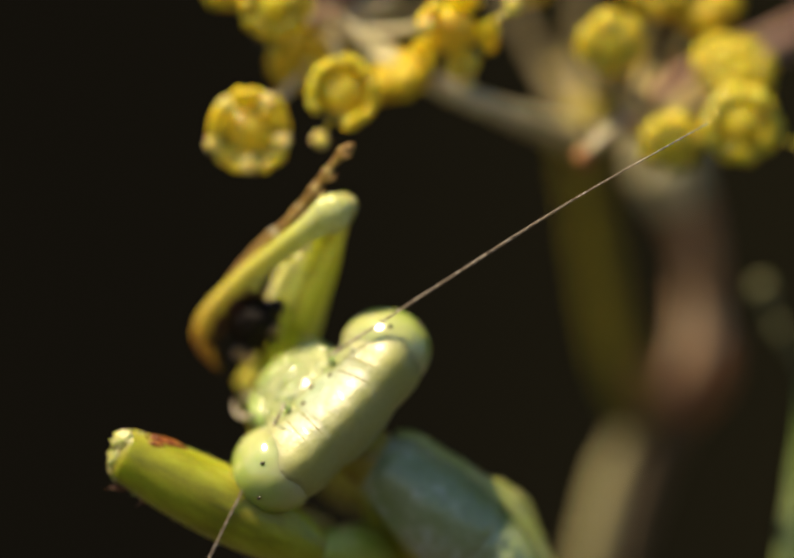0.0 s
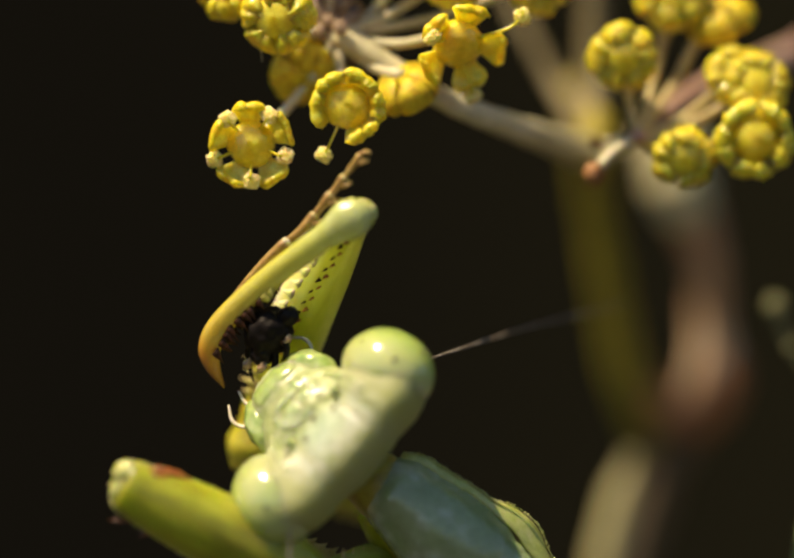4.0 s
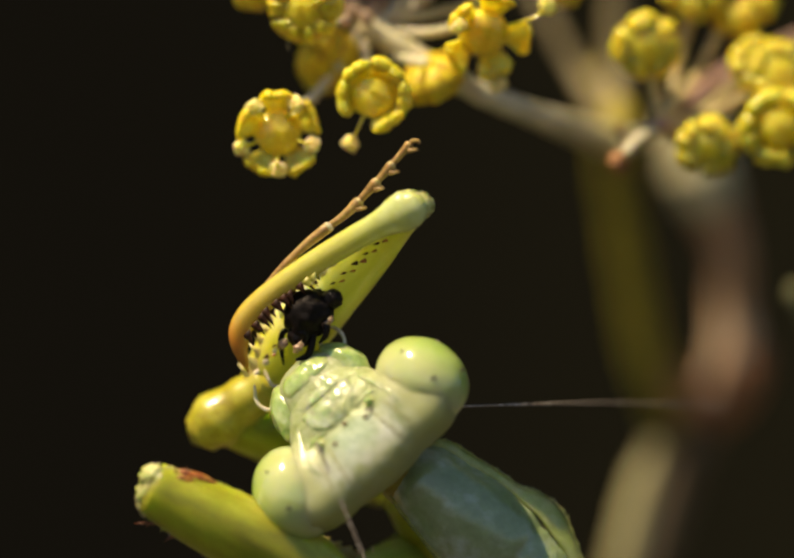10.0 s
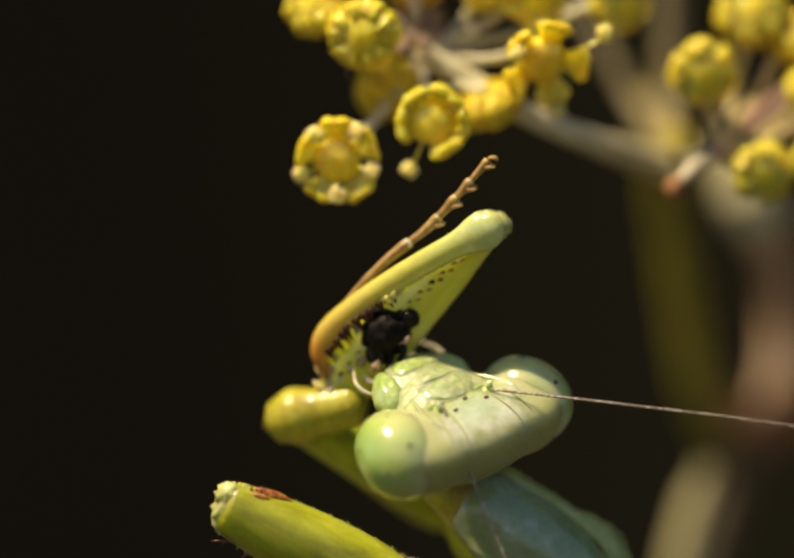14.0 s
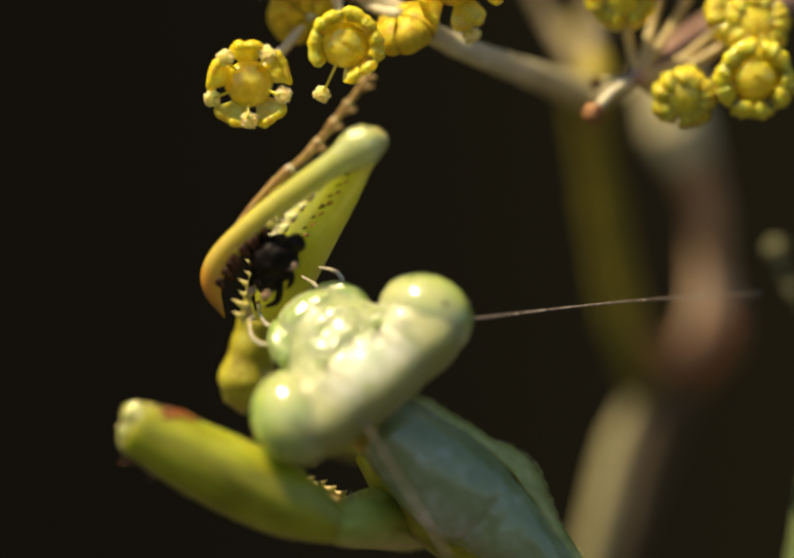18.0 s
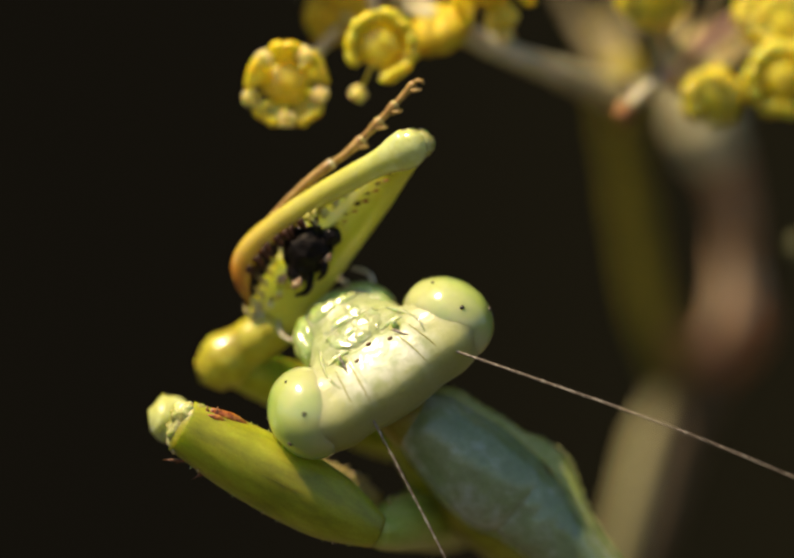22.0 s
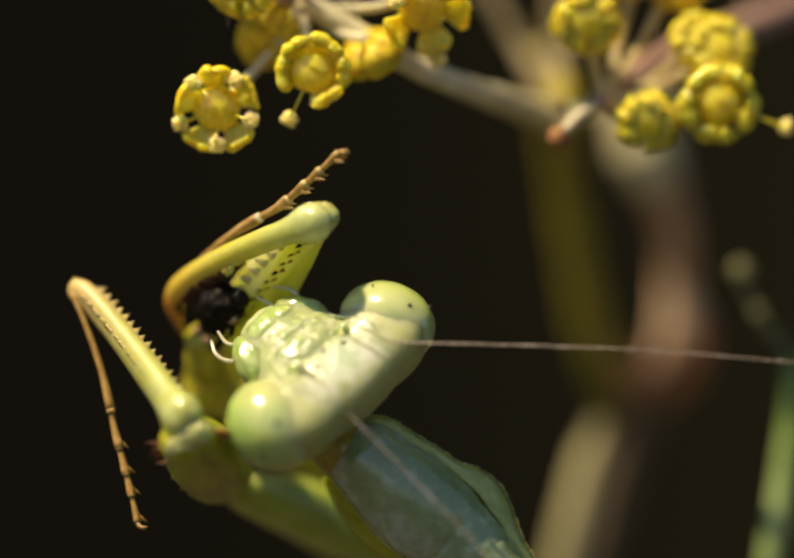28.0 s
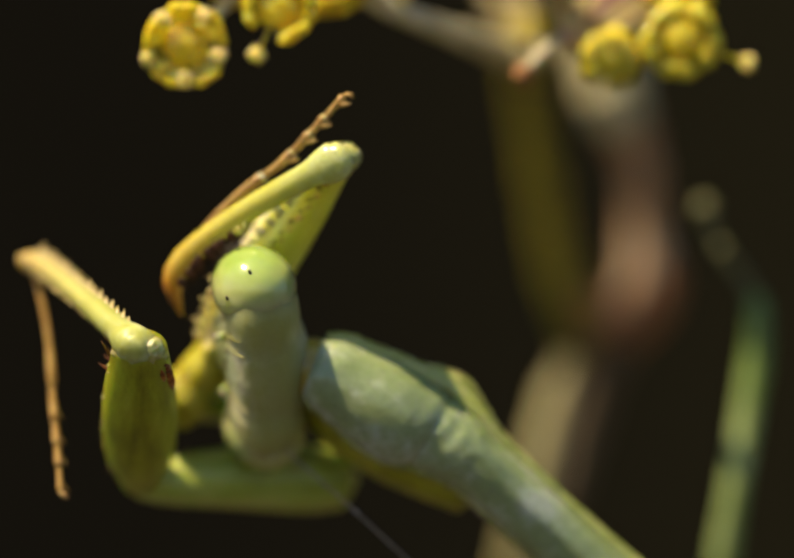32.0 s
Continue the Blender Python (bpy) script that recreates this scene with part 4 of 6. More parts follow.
def tibia(length, wide, material, spread, spine, label, bend=1.0, short=1.0, deep=0.85):
    L_ = length
    fs = (-0.03, 0.04, 0.2, 0.5, 0.75, 0.88, 0.95, 1.0)
    pts = [(L_ * f, bow(f) * bend, 0) for f in fs]
    w = [0.45 - 0.05 * (bend < 0.5), 0.61 - 0.13 * (bend < 0.5), 0.42, 0.365, 0.375, 0.355, 0.25 + 0.16 * (bend < 0.5), 0.03 + 0.24 * (bend < 0.5)]
    c, r = curve(pts, 5), profile([x * wide for x in w], 5)
    if bend < 0.5:
        r = profile([x * wide for x in (0.50, 0.60, 0.47, 0.39, 0.36, 0.35, 0.33, 0.25)], 5)
    def lumps(a, i):
        """The knee end is lumpy, with a waist behind it."""
        base = max(0.0, 1 - i / 13)
        return 1 + base * (0.17 * noise.noise(Vector((i * 0.5, a * 1.3, 2))) + 0.07 * noise.noise(Vector((i * 1.1, a * 2.8, 5)))) - 0.10 * math.exp(-((i - 9) / 2.0) ** 2)

    ob = body_part("tibia", loft([(p, q, q * deep) for p, q in zip(c, r)], 24, (0, 0, 1), lumps), material, label)
    count = 18
    for k in range(count):
        f = 0.17 + 0.70 * k / (count - 1)
        x = L_ * f
        for zz, kind in spread:
            if bend > 0.5 and k < 8:
                continue
            y = bow(f) * bend + 0.33 * wide
            ln = (0.27 + 0.19 * f) * short * (0.82 + 0.3 * abs(math.sin(k * 2.7 + zz * 5))) * (0.75 if bend < 0.5 or f < 0.5 else 1.05)
            xx = x + 0.07 * math.sin(k * 4.1 + zz * 3)
            bm = saw((xx, y, zz * wide), (xx + 0.05 + 0.06 * math.sin(k * 1.9), y + ln * kind, zz * wide * 1.35), 0.125)
            tipped(part("spine", bm, PALE_GREEN if bend > 0.5 and k < 10 else spine, ob))
    return ob


def femur(length, wide, material, label, w, shift, left=False):
    L_ = length
    fs = (-0.01, 0.08, 0.25, 0.5, 0.75, 0.92, 1.02)
    pts = [(L_ * f, shift * math.sin(math.pi * min(max(f, 0), 1)), 0) for f in fs]
    c, r = curve(pts, 5), profile([x * wide for x in w], 5)
    ob = body_part("femur", loft([(p, q, q * (0.85 if left else 0.55)) for p, q in zip(c, r)], 26, (0, 0, 1)), material, label)
    for k in range(14):
        f = 0.16 + 0.76 * k / 13
        ww = wide * float(np.interp(f, fs, w))
        y0 = shift * math.sin(math.pi * f)
        big = k % 3 == 0
        if left:
            if k % 3 == 0:
                p = Vector((L_ * f, y0 + ww * 0.88, ww * 0.2))
                part("spine", cone(p, p + Vector((-0.25, 0.75, 0.25)).normalized() * 0.2, 0.11), PALE_SPINE, ob)
            continue
        # the gripping face: a row of flat pale teeth, and two rows of brown thorns below them
        yy = 0.80 - 0.72 * (f - 0.16)
        if k > 2:
            p = Vector((L_ * f, y0 + ww * yy, ww * (0.55 * math.sqrt(1 - yy * yy) - 0.06)))
            part("saw_tooth", saw(p, p + Vector((0.08, 0.36 + 0.12 * (k % 2), 0.22)), 0.20, 0.07), PALE_TOOTH, ob, "flat pale tooth")
        for low, dx in ((0.42, 0.0), (0.60, 0.22)):
            q = yy - low
            p = Vector((L_ * f + dx, y0 + ww * q, ww * (0.55 * math.sqrt(1 - q * q) - 0.02)))
            part("thorn", cone(p, p + Vector((-0.12, 0.08, 0.10)), 0.055 + 0.03 * big), SPINE if low < 0.5 else RUST, ob)
    for k in range(0 if left else 6):
        # the ridge of broad cream teeth near the root
        p = Vector((L_ * (0.05 + 0.045 * k), wide * (0.42 + 0.07 * k), 0.30 - 0.03 * k))
        part("root_tooth", saw(p, p + Vector((0.10, 0.58 + 0.14 * (k % 2), 0.16)), 0.22, 0.12), PALE_SPINE, ob, "broad cream tooth of the grasping leg")
    for k in range(0 if left else 4):
        p = Vector((L_ * (0.08 + 0.06 * k), wide * 0.35, 0.42))
        part("wart", ball(p, (0.12, 0.10, 0.08), 2, 0.3), PALE_TOOTH, ob)
    part("knee_lobe", ball((L_ - 0.08, -0.02, 0.1), (0.62, w[6] * wide * 0.98, 0.48), 4, 0.2, 1.9), KNEE, ob, "glassy pale green knee")
    if not left:
        part("knee_lobe", ball((L_ + 0.22, -0.16, 0.12), (0.40, 0.44, 0.46), 4, 0.14, 1.6), KNEE, ob, "glassy pale green knee")
        part("knee_lobe", ball((L_ - 0.62, 0.2, 0.2), (0.34, 0.3, 0.3), 4, 0.16, 1.6), KNEE, ob, "glassy pale green knee")
    if left:
        part("knee_lobe", ball((L_ + 0.1, -0.3 * wide, 0.16), (0.55, 0.42 * wide, 0.42), 4, 0.22, 2.2), KNEE, ob, "glassy pale green knee")
    if left:
        for k in range(30):
            f = 0.08 + 0.84 * k / 29
            ww = wide * float(np.interp(f, fs, w))
            for sy in (-1, 1) if k % 4 == 0 else (-1,):
                p = Vector((L_ * f, sy * ww * 0.97, 0.1))
                part("edge_tooth", cone(p, p + Vector((0.03, sy * (0.09 + 0.05 * math.sin(k * 2.3)), 0.05)), 0.055, n=5), FLANGE, ob)
        for y0, y1 in ((-0.55, -0.45), (0.05, 0.1), (0.62, 0.5)):
            rib = [(L_ * f, (y0 + (y1 - y0) * f) * wide * float(np.interp(f, fs, w)), 0.85 * wide * float(np.interp(f, fs, w)) * math.sqrt(1 - y0 * y0) - 0.045) for f in (0.12, 0.3, 0.5, 0.7, 0.88)]
            part("rib", tube(rib, [0.02, 0.045, 0.05, 0.045, 0.02], 5, 8), OLIVE, ob, "low rib along the foreleg")
        part("groove_patch", tube([(L_ * 0.86, -0.70 * wide, 0.45), (L_ * 0.90, -0.68 * wide, 0.48), (L_ * 0.95, -0.58 * wide, 0.46)], [0.05, 0.11, 0.06], 6, 12, (0, 0, 1), 0.6), RUST, ob, "orange-brown spot by the knee")
        part("groove_patch", tube([(L_ * 0.76, -0.92 * wide, 0.22), (L_ * 0.84, -0.87 * wide, 0.28), (L_ * 0.94, -0.76 * wide, 0.26)], [0.06, 0.17, 0.12], 6, 12, (0, 0, 1), 0.7), RUST, ob, "red-brown patch by the knee")
        for k in range(3):
            f = 0.86 + 0.045 * k
            part("knee_spine", saw((L_ * f, -0.74 * wide + 0.4 * (f - 0.8), 0.30), (L_ * f + 0.12, -0.94 * wide + 0.4 * (f - 0.8) - 0.12 * (k % 2), 0.38), 0.10), DARK_RUST, ob, "rust-brown thorn by the knee")
        for f, far, dx in ((0.82, 1.22, 0.25), (0.90, 1.12, 0.8)):
            part("knee_spine", cone((L_ * f, 0.7 * wide, 0.05), (L_ * f + dx, far * wide, -0.15), 0.12), DARK_RUST, ob, "rust-brown thorn by the knee")
        for k in range(4):
            f = 0.74 + 0.065 * k
            part("knee_spine", cone((L_ * f, 0.6 * wide, -0.3), (L_ * (f + 0.02), (0.98 + 0.12 * (k % 2)) * wide, -0.66), 0.10), DARK_RUST, ob, "rust-brown thorn by the knee")
    return ob


def tarsus(length, label, side, slim=1.0, skin=None, pads=2):
    """Five segments that flare toward their ends, each with a pale joint; pads and claws on one side."""
    skin = skin or TARSUS
    cuts = [0, 0.52, 0.68, 0.79, 0.88, 1.0]
    root = None

    def bent(f):
        return (0.16 if side > 0 else 0.24) * math.sin(math.pi * min(1.0, f / 0.62)) - side * 0.14 * max(0.0, (f - 0.62) / 0.38) ** 1.6

    for k, (a, b) in enumerate(zip(cuts, cuts[1:])):
        r = (0.15, 0.15, 0.15, 0.145, 0.12)[k] * slim
        fs = [a + (b - a) * q for q in ((0, 0.25, 0.5, 0.75, 1.0) if k == 0 else (0, 0.5, 1.0))]
        rs = [r * 0.7, r * 0.8, r * 0.9, r * 1.0, r * 1.25] if k == 0 else [r * 0.78, r * 0.95, r * 1.3]
        bm = tube([(length * f - 0.03, bent(f), 0) for f in fs], rs, 4, 10, rough=0.12)
        if root is None:
            root = body_part("tarsus", bm, skin, label)
        else:
            part("tarsal_segment", bm, skin, root)
        if k < 4:
            part("joint", ball((length * b, bent(b), 0.02), (0.1, (0.2 if k == 0 else 0.17) * slim, (0.2 if k == 0 else 0.17) * slim), 2, 0.3), PALP if k == 0 and side < 0 else PALE_SPINE if side < 0 else skin, root, "pale joint of the foot")
        if k:
            for dy, dz in ((0.0, -0.1), (0.06, 0.1))[:pads]:
                base = Vector((length * b - 0.16, bent(b) + side * (0.10 + dy), dz))
                part("pad", cone(base, base + Vector((0.22, side * 0.17, dz * 0.6)), 0.085), skin, root)
    for s_ in (-1, 1):
        e = bent(1.0)
        bm = tube([(length, e, 0), (length + 0.12, e + side * 0.02, s_ * 0.08), (length + 0.2, e + side * 0.12, s_ * 0.12), (length + 0.18, e + side * 0.22, s_ * 0.13)], [0.075, 0.065, 0.05, 0.015], 4, 8)
        part("claw", bm, TARSUS, root, "small hooked claw")
    return root


def coxa(length, r, material, label):
    ob = body_part("coxa", tube([(-0.1, 0, 0), (length * 0.15, 0.05, 0), (length * 0.5, 0.1, 0), (length * 0.85, 0.02, 0), (length + 0.3, 0, 0)],
                                [r * 0.5, r * 0.78, r, r * 1.1, r], 6, 18), material, label)
    for k in range(8):
        x = length * (0.12 + 0.75 * k / 7)
        part("wart", cone((x, r * 0.85, 0.2), (x, r * 1.12, 0.25), 0.06), PALE_SPINE, ob)
    return ob


coxa_r = coxa(6.0, 0.82, OLIVE, "yellow-green foreleg base")
troch_r = body_part("trochanter", tube([(-0.55, 0, 0), (0.0, 0.04, 0), (0.7, 0.05, 0), (1.5, 0, 0), (2.1, 0, 0)], [0.64, 0.86, 0.78, 0.72, 0.66], 6, 18, rough=0.1), YELLOW_GREEN, "yellow joint of the foreleg")
femur_r = femur(7.5, 1.0, FEMUR, "broad spiny green foreleg", (0.60, 0.74, 0.92, 0.94, 0.80, 0.58, 0.52), 0.24)
tibia_r = tibia(7.1, 1.0, TIBIA_R, ((0.25, 1.0), (-0.3, 0.7)), SPINE, "curved green foreleg blade with an orange tip")
tarsus_r = tarsus(7.25, "thin brown jointed foot", -1, 0.88)
coxa_l = coxa(6.0, 0.95, COXA_GREEN, "pale green foreleg base")
femur_l = femur(6.5, 1.05, OLIVE, "broad olive-green foreleg", (0.5, 0.7, 1.0, 1.08, 1.0, 0.86, 0.78), 0.0, True)
tibia_l = tibia(7.1, 1.0, TIBIA_L, ((0.2, 0.8),), PALE_SPINE, "pale green saw-edged foreleg blade", 0.2, 0.5, 1.3)
for k in range(16):
    x = 0.9 + 5.5 * k / 15
    y = bow(x / 7.1) * 0.2 - 0.36
    part("spine", saw((x, y, 0.18), (x + 0.14, y - 0.23 - 0.05 * (k % 2), 0.24), 0.15, 0.1), PALE_SPINE, tibia_l)
tarsus_l = tarsus(7.2, "thin orange-brown jointed foot", 1, 0.74, TARSUS_ORANGE, 1)

# ---- prey ----
prey = thing("prey_insect", (0, 0, 0), "shiny black remains of a small insect held in the foreleg", "insect")
part("thorax", ball((0.1, 0.05, 0), (0.80, 0.70, 0.66), 4, 0.15, 1.4), PREY_SHELL, prey)
part("abdomen", ball((0.62, 0.3, 0.15), (0.46, 0.38, 0.40), 4, 0.25, 1.5), PREY, prey)
part("head_capsule", ball((-0.72, 0.25, 0.1), (0.34, 0.3, 0.32), 3, 0.3, 1.5), PREY, prey)
for pts in (((0.5, 0.2, -0.2), (1.1, -0.1, -0.3), (1.5, 0.2, -0.3), (1.8, 0.6, -0.2)), ((0.3, 0.5, 0.2), (0.9, 0.9, 0.3), (1.3, 0.75, 0.4)),
            ((-0.3, 0.45, 0.3), (0.1, 0.85, 0.4), (0.45, 0.9, 0.35))):
    part("leg", tube(pts, [0.11, 0.1, 0.08, 0.04][:len(pts) - 1] + [0.03], 5, 8, rough=0.3), PREY, prey)
for x, y, z in ((0.95, 0.55, 0.5), (-0.2, 0.62, 0.35), (1.25, 0.15, 0.25)):
    part("torn_flesh", ball((x, y, z), (0.2, 0.13, 0.12), 3, 0.6, 2.2), FLESH, prey, "pale wet shred")


# ---- movement ----
def motions():
    # the thorax lifts a little as the mantis turns away
    walk(pron, [(0, at(0.00, 0, 0.00, 0, 0.0, 0)), (24, at(0.00, 0, 0.00, 0, 0.0, 0)), (25, at(-0.22, 0, 0.06, 0, -2.5, 0)), (26, at(-0.09, 0, 0.03, 0, -1.0, 0)), (28.5, at(0.00, 0, 0.00, 0, 0.0, 0)), (29.4, at(-0.04, 0, 0.01, 0, -0.5, 0)), (30, at(-0.18, 0, 0.05, 0, -2.0, 0)), (30.5, at(-0.44, 0, 0.21, 0, -5.0, 0)), (31, at(-0.76, 0, 0.37, 0, -8.5, 0)), (32, at(-0.92, 0, 0.54, 0, -10.3, 0))])
    walk(head, [
        (0, at(-3.07, 0.00, -3.29, -115.1, 45.5, -161.6)),
        (1, at(-3.11, 0.00, -3.32, -116.3, 44.8, -160.6)),
        (2, at(-3.05, 0.00, -3.40, -116.7, 40.2, -162.7)),
        (2.5, at(-3.17, 0.00, -3.43, -124.1, 45.6, -169.7)),
        (4.5, at(-3.11, 0.00, -3.55, -141.8, 49.0, -178.9)),
        (5, at(-3.09, 0.00, -3.64, -140.2, 49.1, 176.1)),
        (5.5, at(-3.29, 0.40, -3.73, -138.8, 48.8, 177.1)),
        (6, at(-3.71, 1.00, -4.01, -168.6, 45.6, 140.1)),
        (7, at(-3.85, 1.00, -4.33, 177.4, 44.6, 126.1)),
        (8, at(-3.76, 1.00, -4.03, -173.8, 47.1, 137.5)),
        (9, at(-3.72, 0.60, -4.27, -171.4, 38.8, 130.6)),
        (9.5, at(-3.44, 0.30, -3.87, -159.2, 42.1, 166.1)),
        (10, at(-3.14, 0.00, -4.01, -154.7, 41.9, 178.2)),
        (10.5, at(-2.60, 0.00, -3.71, -144.5, 39.8, -169.1)),
        (11, at(-2.65, 0.00, -3.40, -135.4, 36.1, -157.6)),
        (12, at(-2.64, 0.00, -3.38, -137.0, 37.4, -162.0)),
        (13, at(-2.51, 0.00, -3.25, -133.6, 36.3, -157.9)),
        (13.5, at(-2.60, 0.00, -3.05, -130.6, 31.1, -152.9)),
        (14, at(-1.81, 0.00, -2.91, -125.9, 18.4, -143.3)),
        (14.5, at(-1.84, 0.00, -2.85, -123.8, 20.0, -141.6)),
        (16.5, at(-2.13, 0.00, -3.14, -138.9, 33.5, -157.3)),
        (17, at(-2.22, 0.00, -3.26, -137.5, 36.0, -160.3)),
        (18, at(-2.24, 0.00, -3.28, -135.9, 36.3, -160.7)),
        (19, at(-2.29, 0.00, -3.11, -137.0, 36.0, -161.0)),
        (20, at(-2.80, 0.00, -3.21, -136.3, 37.7, -168.7)),
        (20.5, at(-2.78, 0.00, -3.36, -133.5, 41.0, -171.4)),
        (21, at(-2.89, 0.00, -3.50, -138.1, 33.1, -174.9)),
        (21.5, at(-3.15, 0.00, -3.86, -163.6, 39.0, 151.1)),
        (22, at(-2.80, 0.00, -3.44, -136.1, 33.4, -168.1)),
        (22.5, at(-2.13, 0.00, -3.16, -128.3, 23.4, -152.7)),
        (23, at(-1.96, 0.00, -2.98, -133.5, 25.3, -152.4)),
        (23.5, at(-1.93, 0.00, -2.70, -115.0, 19.9, -146.3)),
        (24, at(-1.75, 0.00, -2.69, -113.0, 14.0, -140.1)),
        (24.5, at(-1.67, 0.00, -2.42, -104.3, 12.4, -126.9)),
        (25, at(-2.07, 0.00, -2.68, -100.5, 12.6, -117.4)),
        (25.5, at(-2.14, 0.00, -2.37, -100.4, 10.0, -122.1)),
        (26, at(-2.15, 0.00, -2.48, -116.8, 13.5, -137.8)),
        (26.5, at(-2.09, 0.00, -2.42, -112.0, 15.0, -137.4)),
        (28.5, at(-2.17, 0.00, -3.06, -135.1, 40.5, -155.2)),
        (29, at(-2.35, 0.00, -3.32, -142.5, 37.2, -168.0)),
        (30, at(-3.47, 0.40, -3.46, -166.1, 32.3, 137.5)),
        (30.5, at(-3.42, 0.90, -4.21, -175.7, 39.9, 124.9)),
        (31, at(-3.62, 1.50, -4.56, 166.0, 41.7, 92.4)),
        (31.5, at(-3.85, 1.60, -4.76, 165.6, 49.1, 90.7)),
        (32, at(-3.40, 1.60, -4.38, 156.6, 56.5, 85.0)),
    ])
    walk(coxa_r, [
        (0, at(-4.77, 5.27, -3.95, 123.7, 17.1, 66.2)),
        (1, at(-4.56, 5.42, -3.92, 126.0, 17.4, 67.7)),
        (2, at(-5.83, 4.70, -3.99, 109.7, 14.0, 56.0)),
        (2.5, at(-6.00, 5.05, -4.09, 107.3, 12.8, 54.6)),
        (4.5, at(-5.66, 5.23, -3.88, 110.9, 13.5, 58.4)),
        (5, at(-6.34, 4.78, -3.84, 106.4, 13.5, 51.5)),
        (5.5, at(-6.82, 3.49, -4.05, 101.2, 11.3, 45.2)),
        (6, at(-6.58, 2.68, -4.23, 100.4, 9.4, 48.3)),
        (7, at(-6.87, 2.83, -4.35, 97.7, 7.8, 44.6)),
        (8, at(-6.66, 3.00, -4.35, 97.4, 6.7, 47.8)),
        (9, at(-7.31, 3.49, -4.25, 96.3, 8.1, 38.1)),
        (9.5, at(-8.06, 2.97, -3.48, 98.4, 15.1, 29.9)),
        (10, at(-7.72, 2.88, -3.46, 98.7, 16.4, 28.5)),
        (10.5, at(-7.57, 3.07, -3.15, 99.5, 16.7, 30.1)),
        (11, at(-6.74, 4.75, -3.37, 107.5, 18.6, 44.7)),
        (12, at(-6.88, 4.80, -3.45, 106.3, 18.8, 42.3)),
        (13, at(-7.29, 2.86, -2.98, 104.2, 22.4, 33.5)),
        (14, at(-7.18, 2.68, -2.55, 106.0, 26.4, 32.7)),
        (14.5, at(-7.04, 2.68, -2.70, 107.3, 24.9, 36.5)),
        (16.5, at(-6.21, 4.94, -3.12, 113.4, 21.1, 50.2)),
        (17, at(-5.93, 4.96, -3.38, 114.4, 18.8, 54.7)),
        (18, at(-5.89, 4.96, -3.70, 111.0, 14.9, 56.2)),
        (19, at(-5.95, 4.90, -3.78, 112.7, 16.6, 55.6)),
        (20, at(-6.74, 3.36, -3.70, 105.7, 16.5, 44.7)),
        (20.5, at(-6.94, 3.45, -3.60, 104.8, 17.4, 41.5)),
        (21, at(-6.24, 2.84, -3.62, 109.7, 16.9, 50.9)),
        (21.5, at(-7.62, 2.85, -3.51, 99.8, 17.7, 29.4)),
        (22, at(-7.72, 2.76, -3.22, 99.4, 20.5, 25.4)),
        (22.5, at(-7.02, 4.99, -3.08, 106.6, 22.0, 38.5)),
        (23, at(-5.92, 6.36, -3.37, 115.3, 19.9, 54.2)),
        (23.5, at(-6.03, 6.30, -3.21, 115.3, 21.1, 52.6)),
        (24, at(-6.13, 6.34, -3.07, 115.1, 22.4, 50.8)),
        (24.5, at(-6.24, 6.83, -2.24, 118.0, 30.8, 46.1)),
        (25, at(-6.07, 7.47, -2.49, 119.5, 28.0, 50.3)),
        (25.5, at(-6.10, 7.27, -2.45, 119.4, 27.6, 50.6)),
        (26, at(-6.04, 4.37, -2.76, 117.6, 23.9, 52.3)),
        (26.5, at(-6.11, 4.20, -2.70, 117.3, 24.1, 51.7)),
        (28.5, at(-6.04, 6.34, -3.30, 116.5, 20.4, 55.0)),
        (29, at(-6.85, 3.37, -3.10, 108.4, 21.2, 42.6)),
        (29.5, at(-7.72, 3.78, -3.31, 105.7, 18.8, 41.0)),
        (30, at(-7.19, 4.18, -3.62, 103.1, 16.3, 39.6)),
        (30.5, at(-6.92, 3.91, -3.54, 105.6, 17.2, 43.3)),
        (31, at(-6.22, 3.69, -4.69, 98.4, 6.2, 53.7)),
        (31.5, at(-6.28, 3.72, -5.26, 91.9, 1.4, 53.5)),
        (32, at(-5.95, 3.68, -5.67, 86.4, -2.4, 56.1)),
    ])
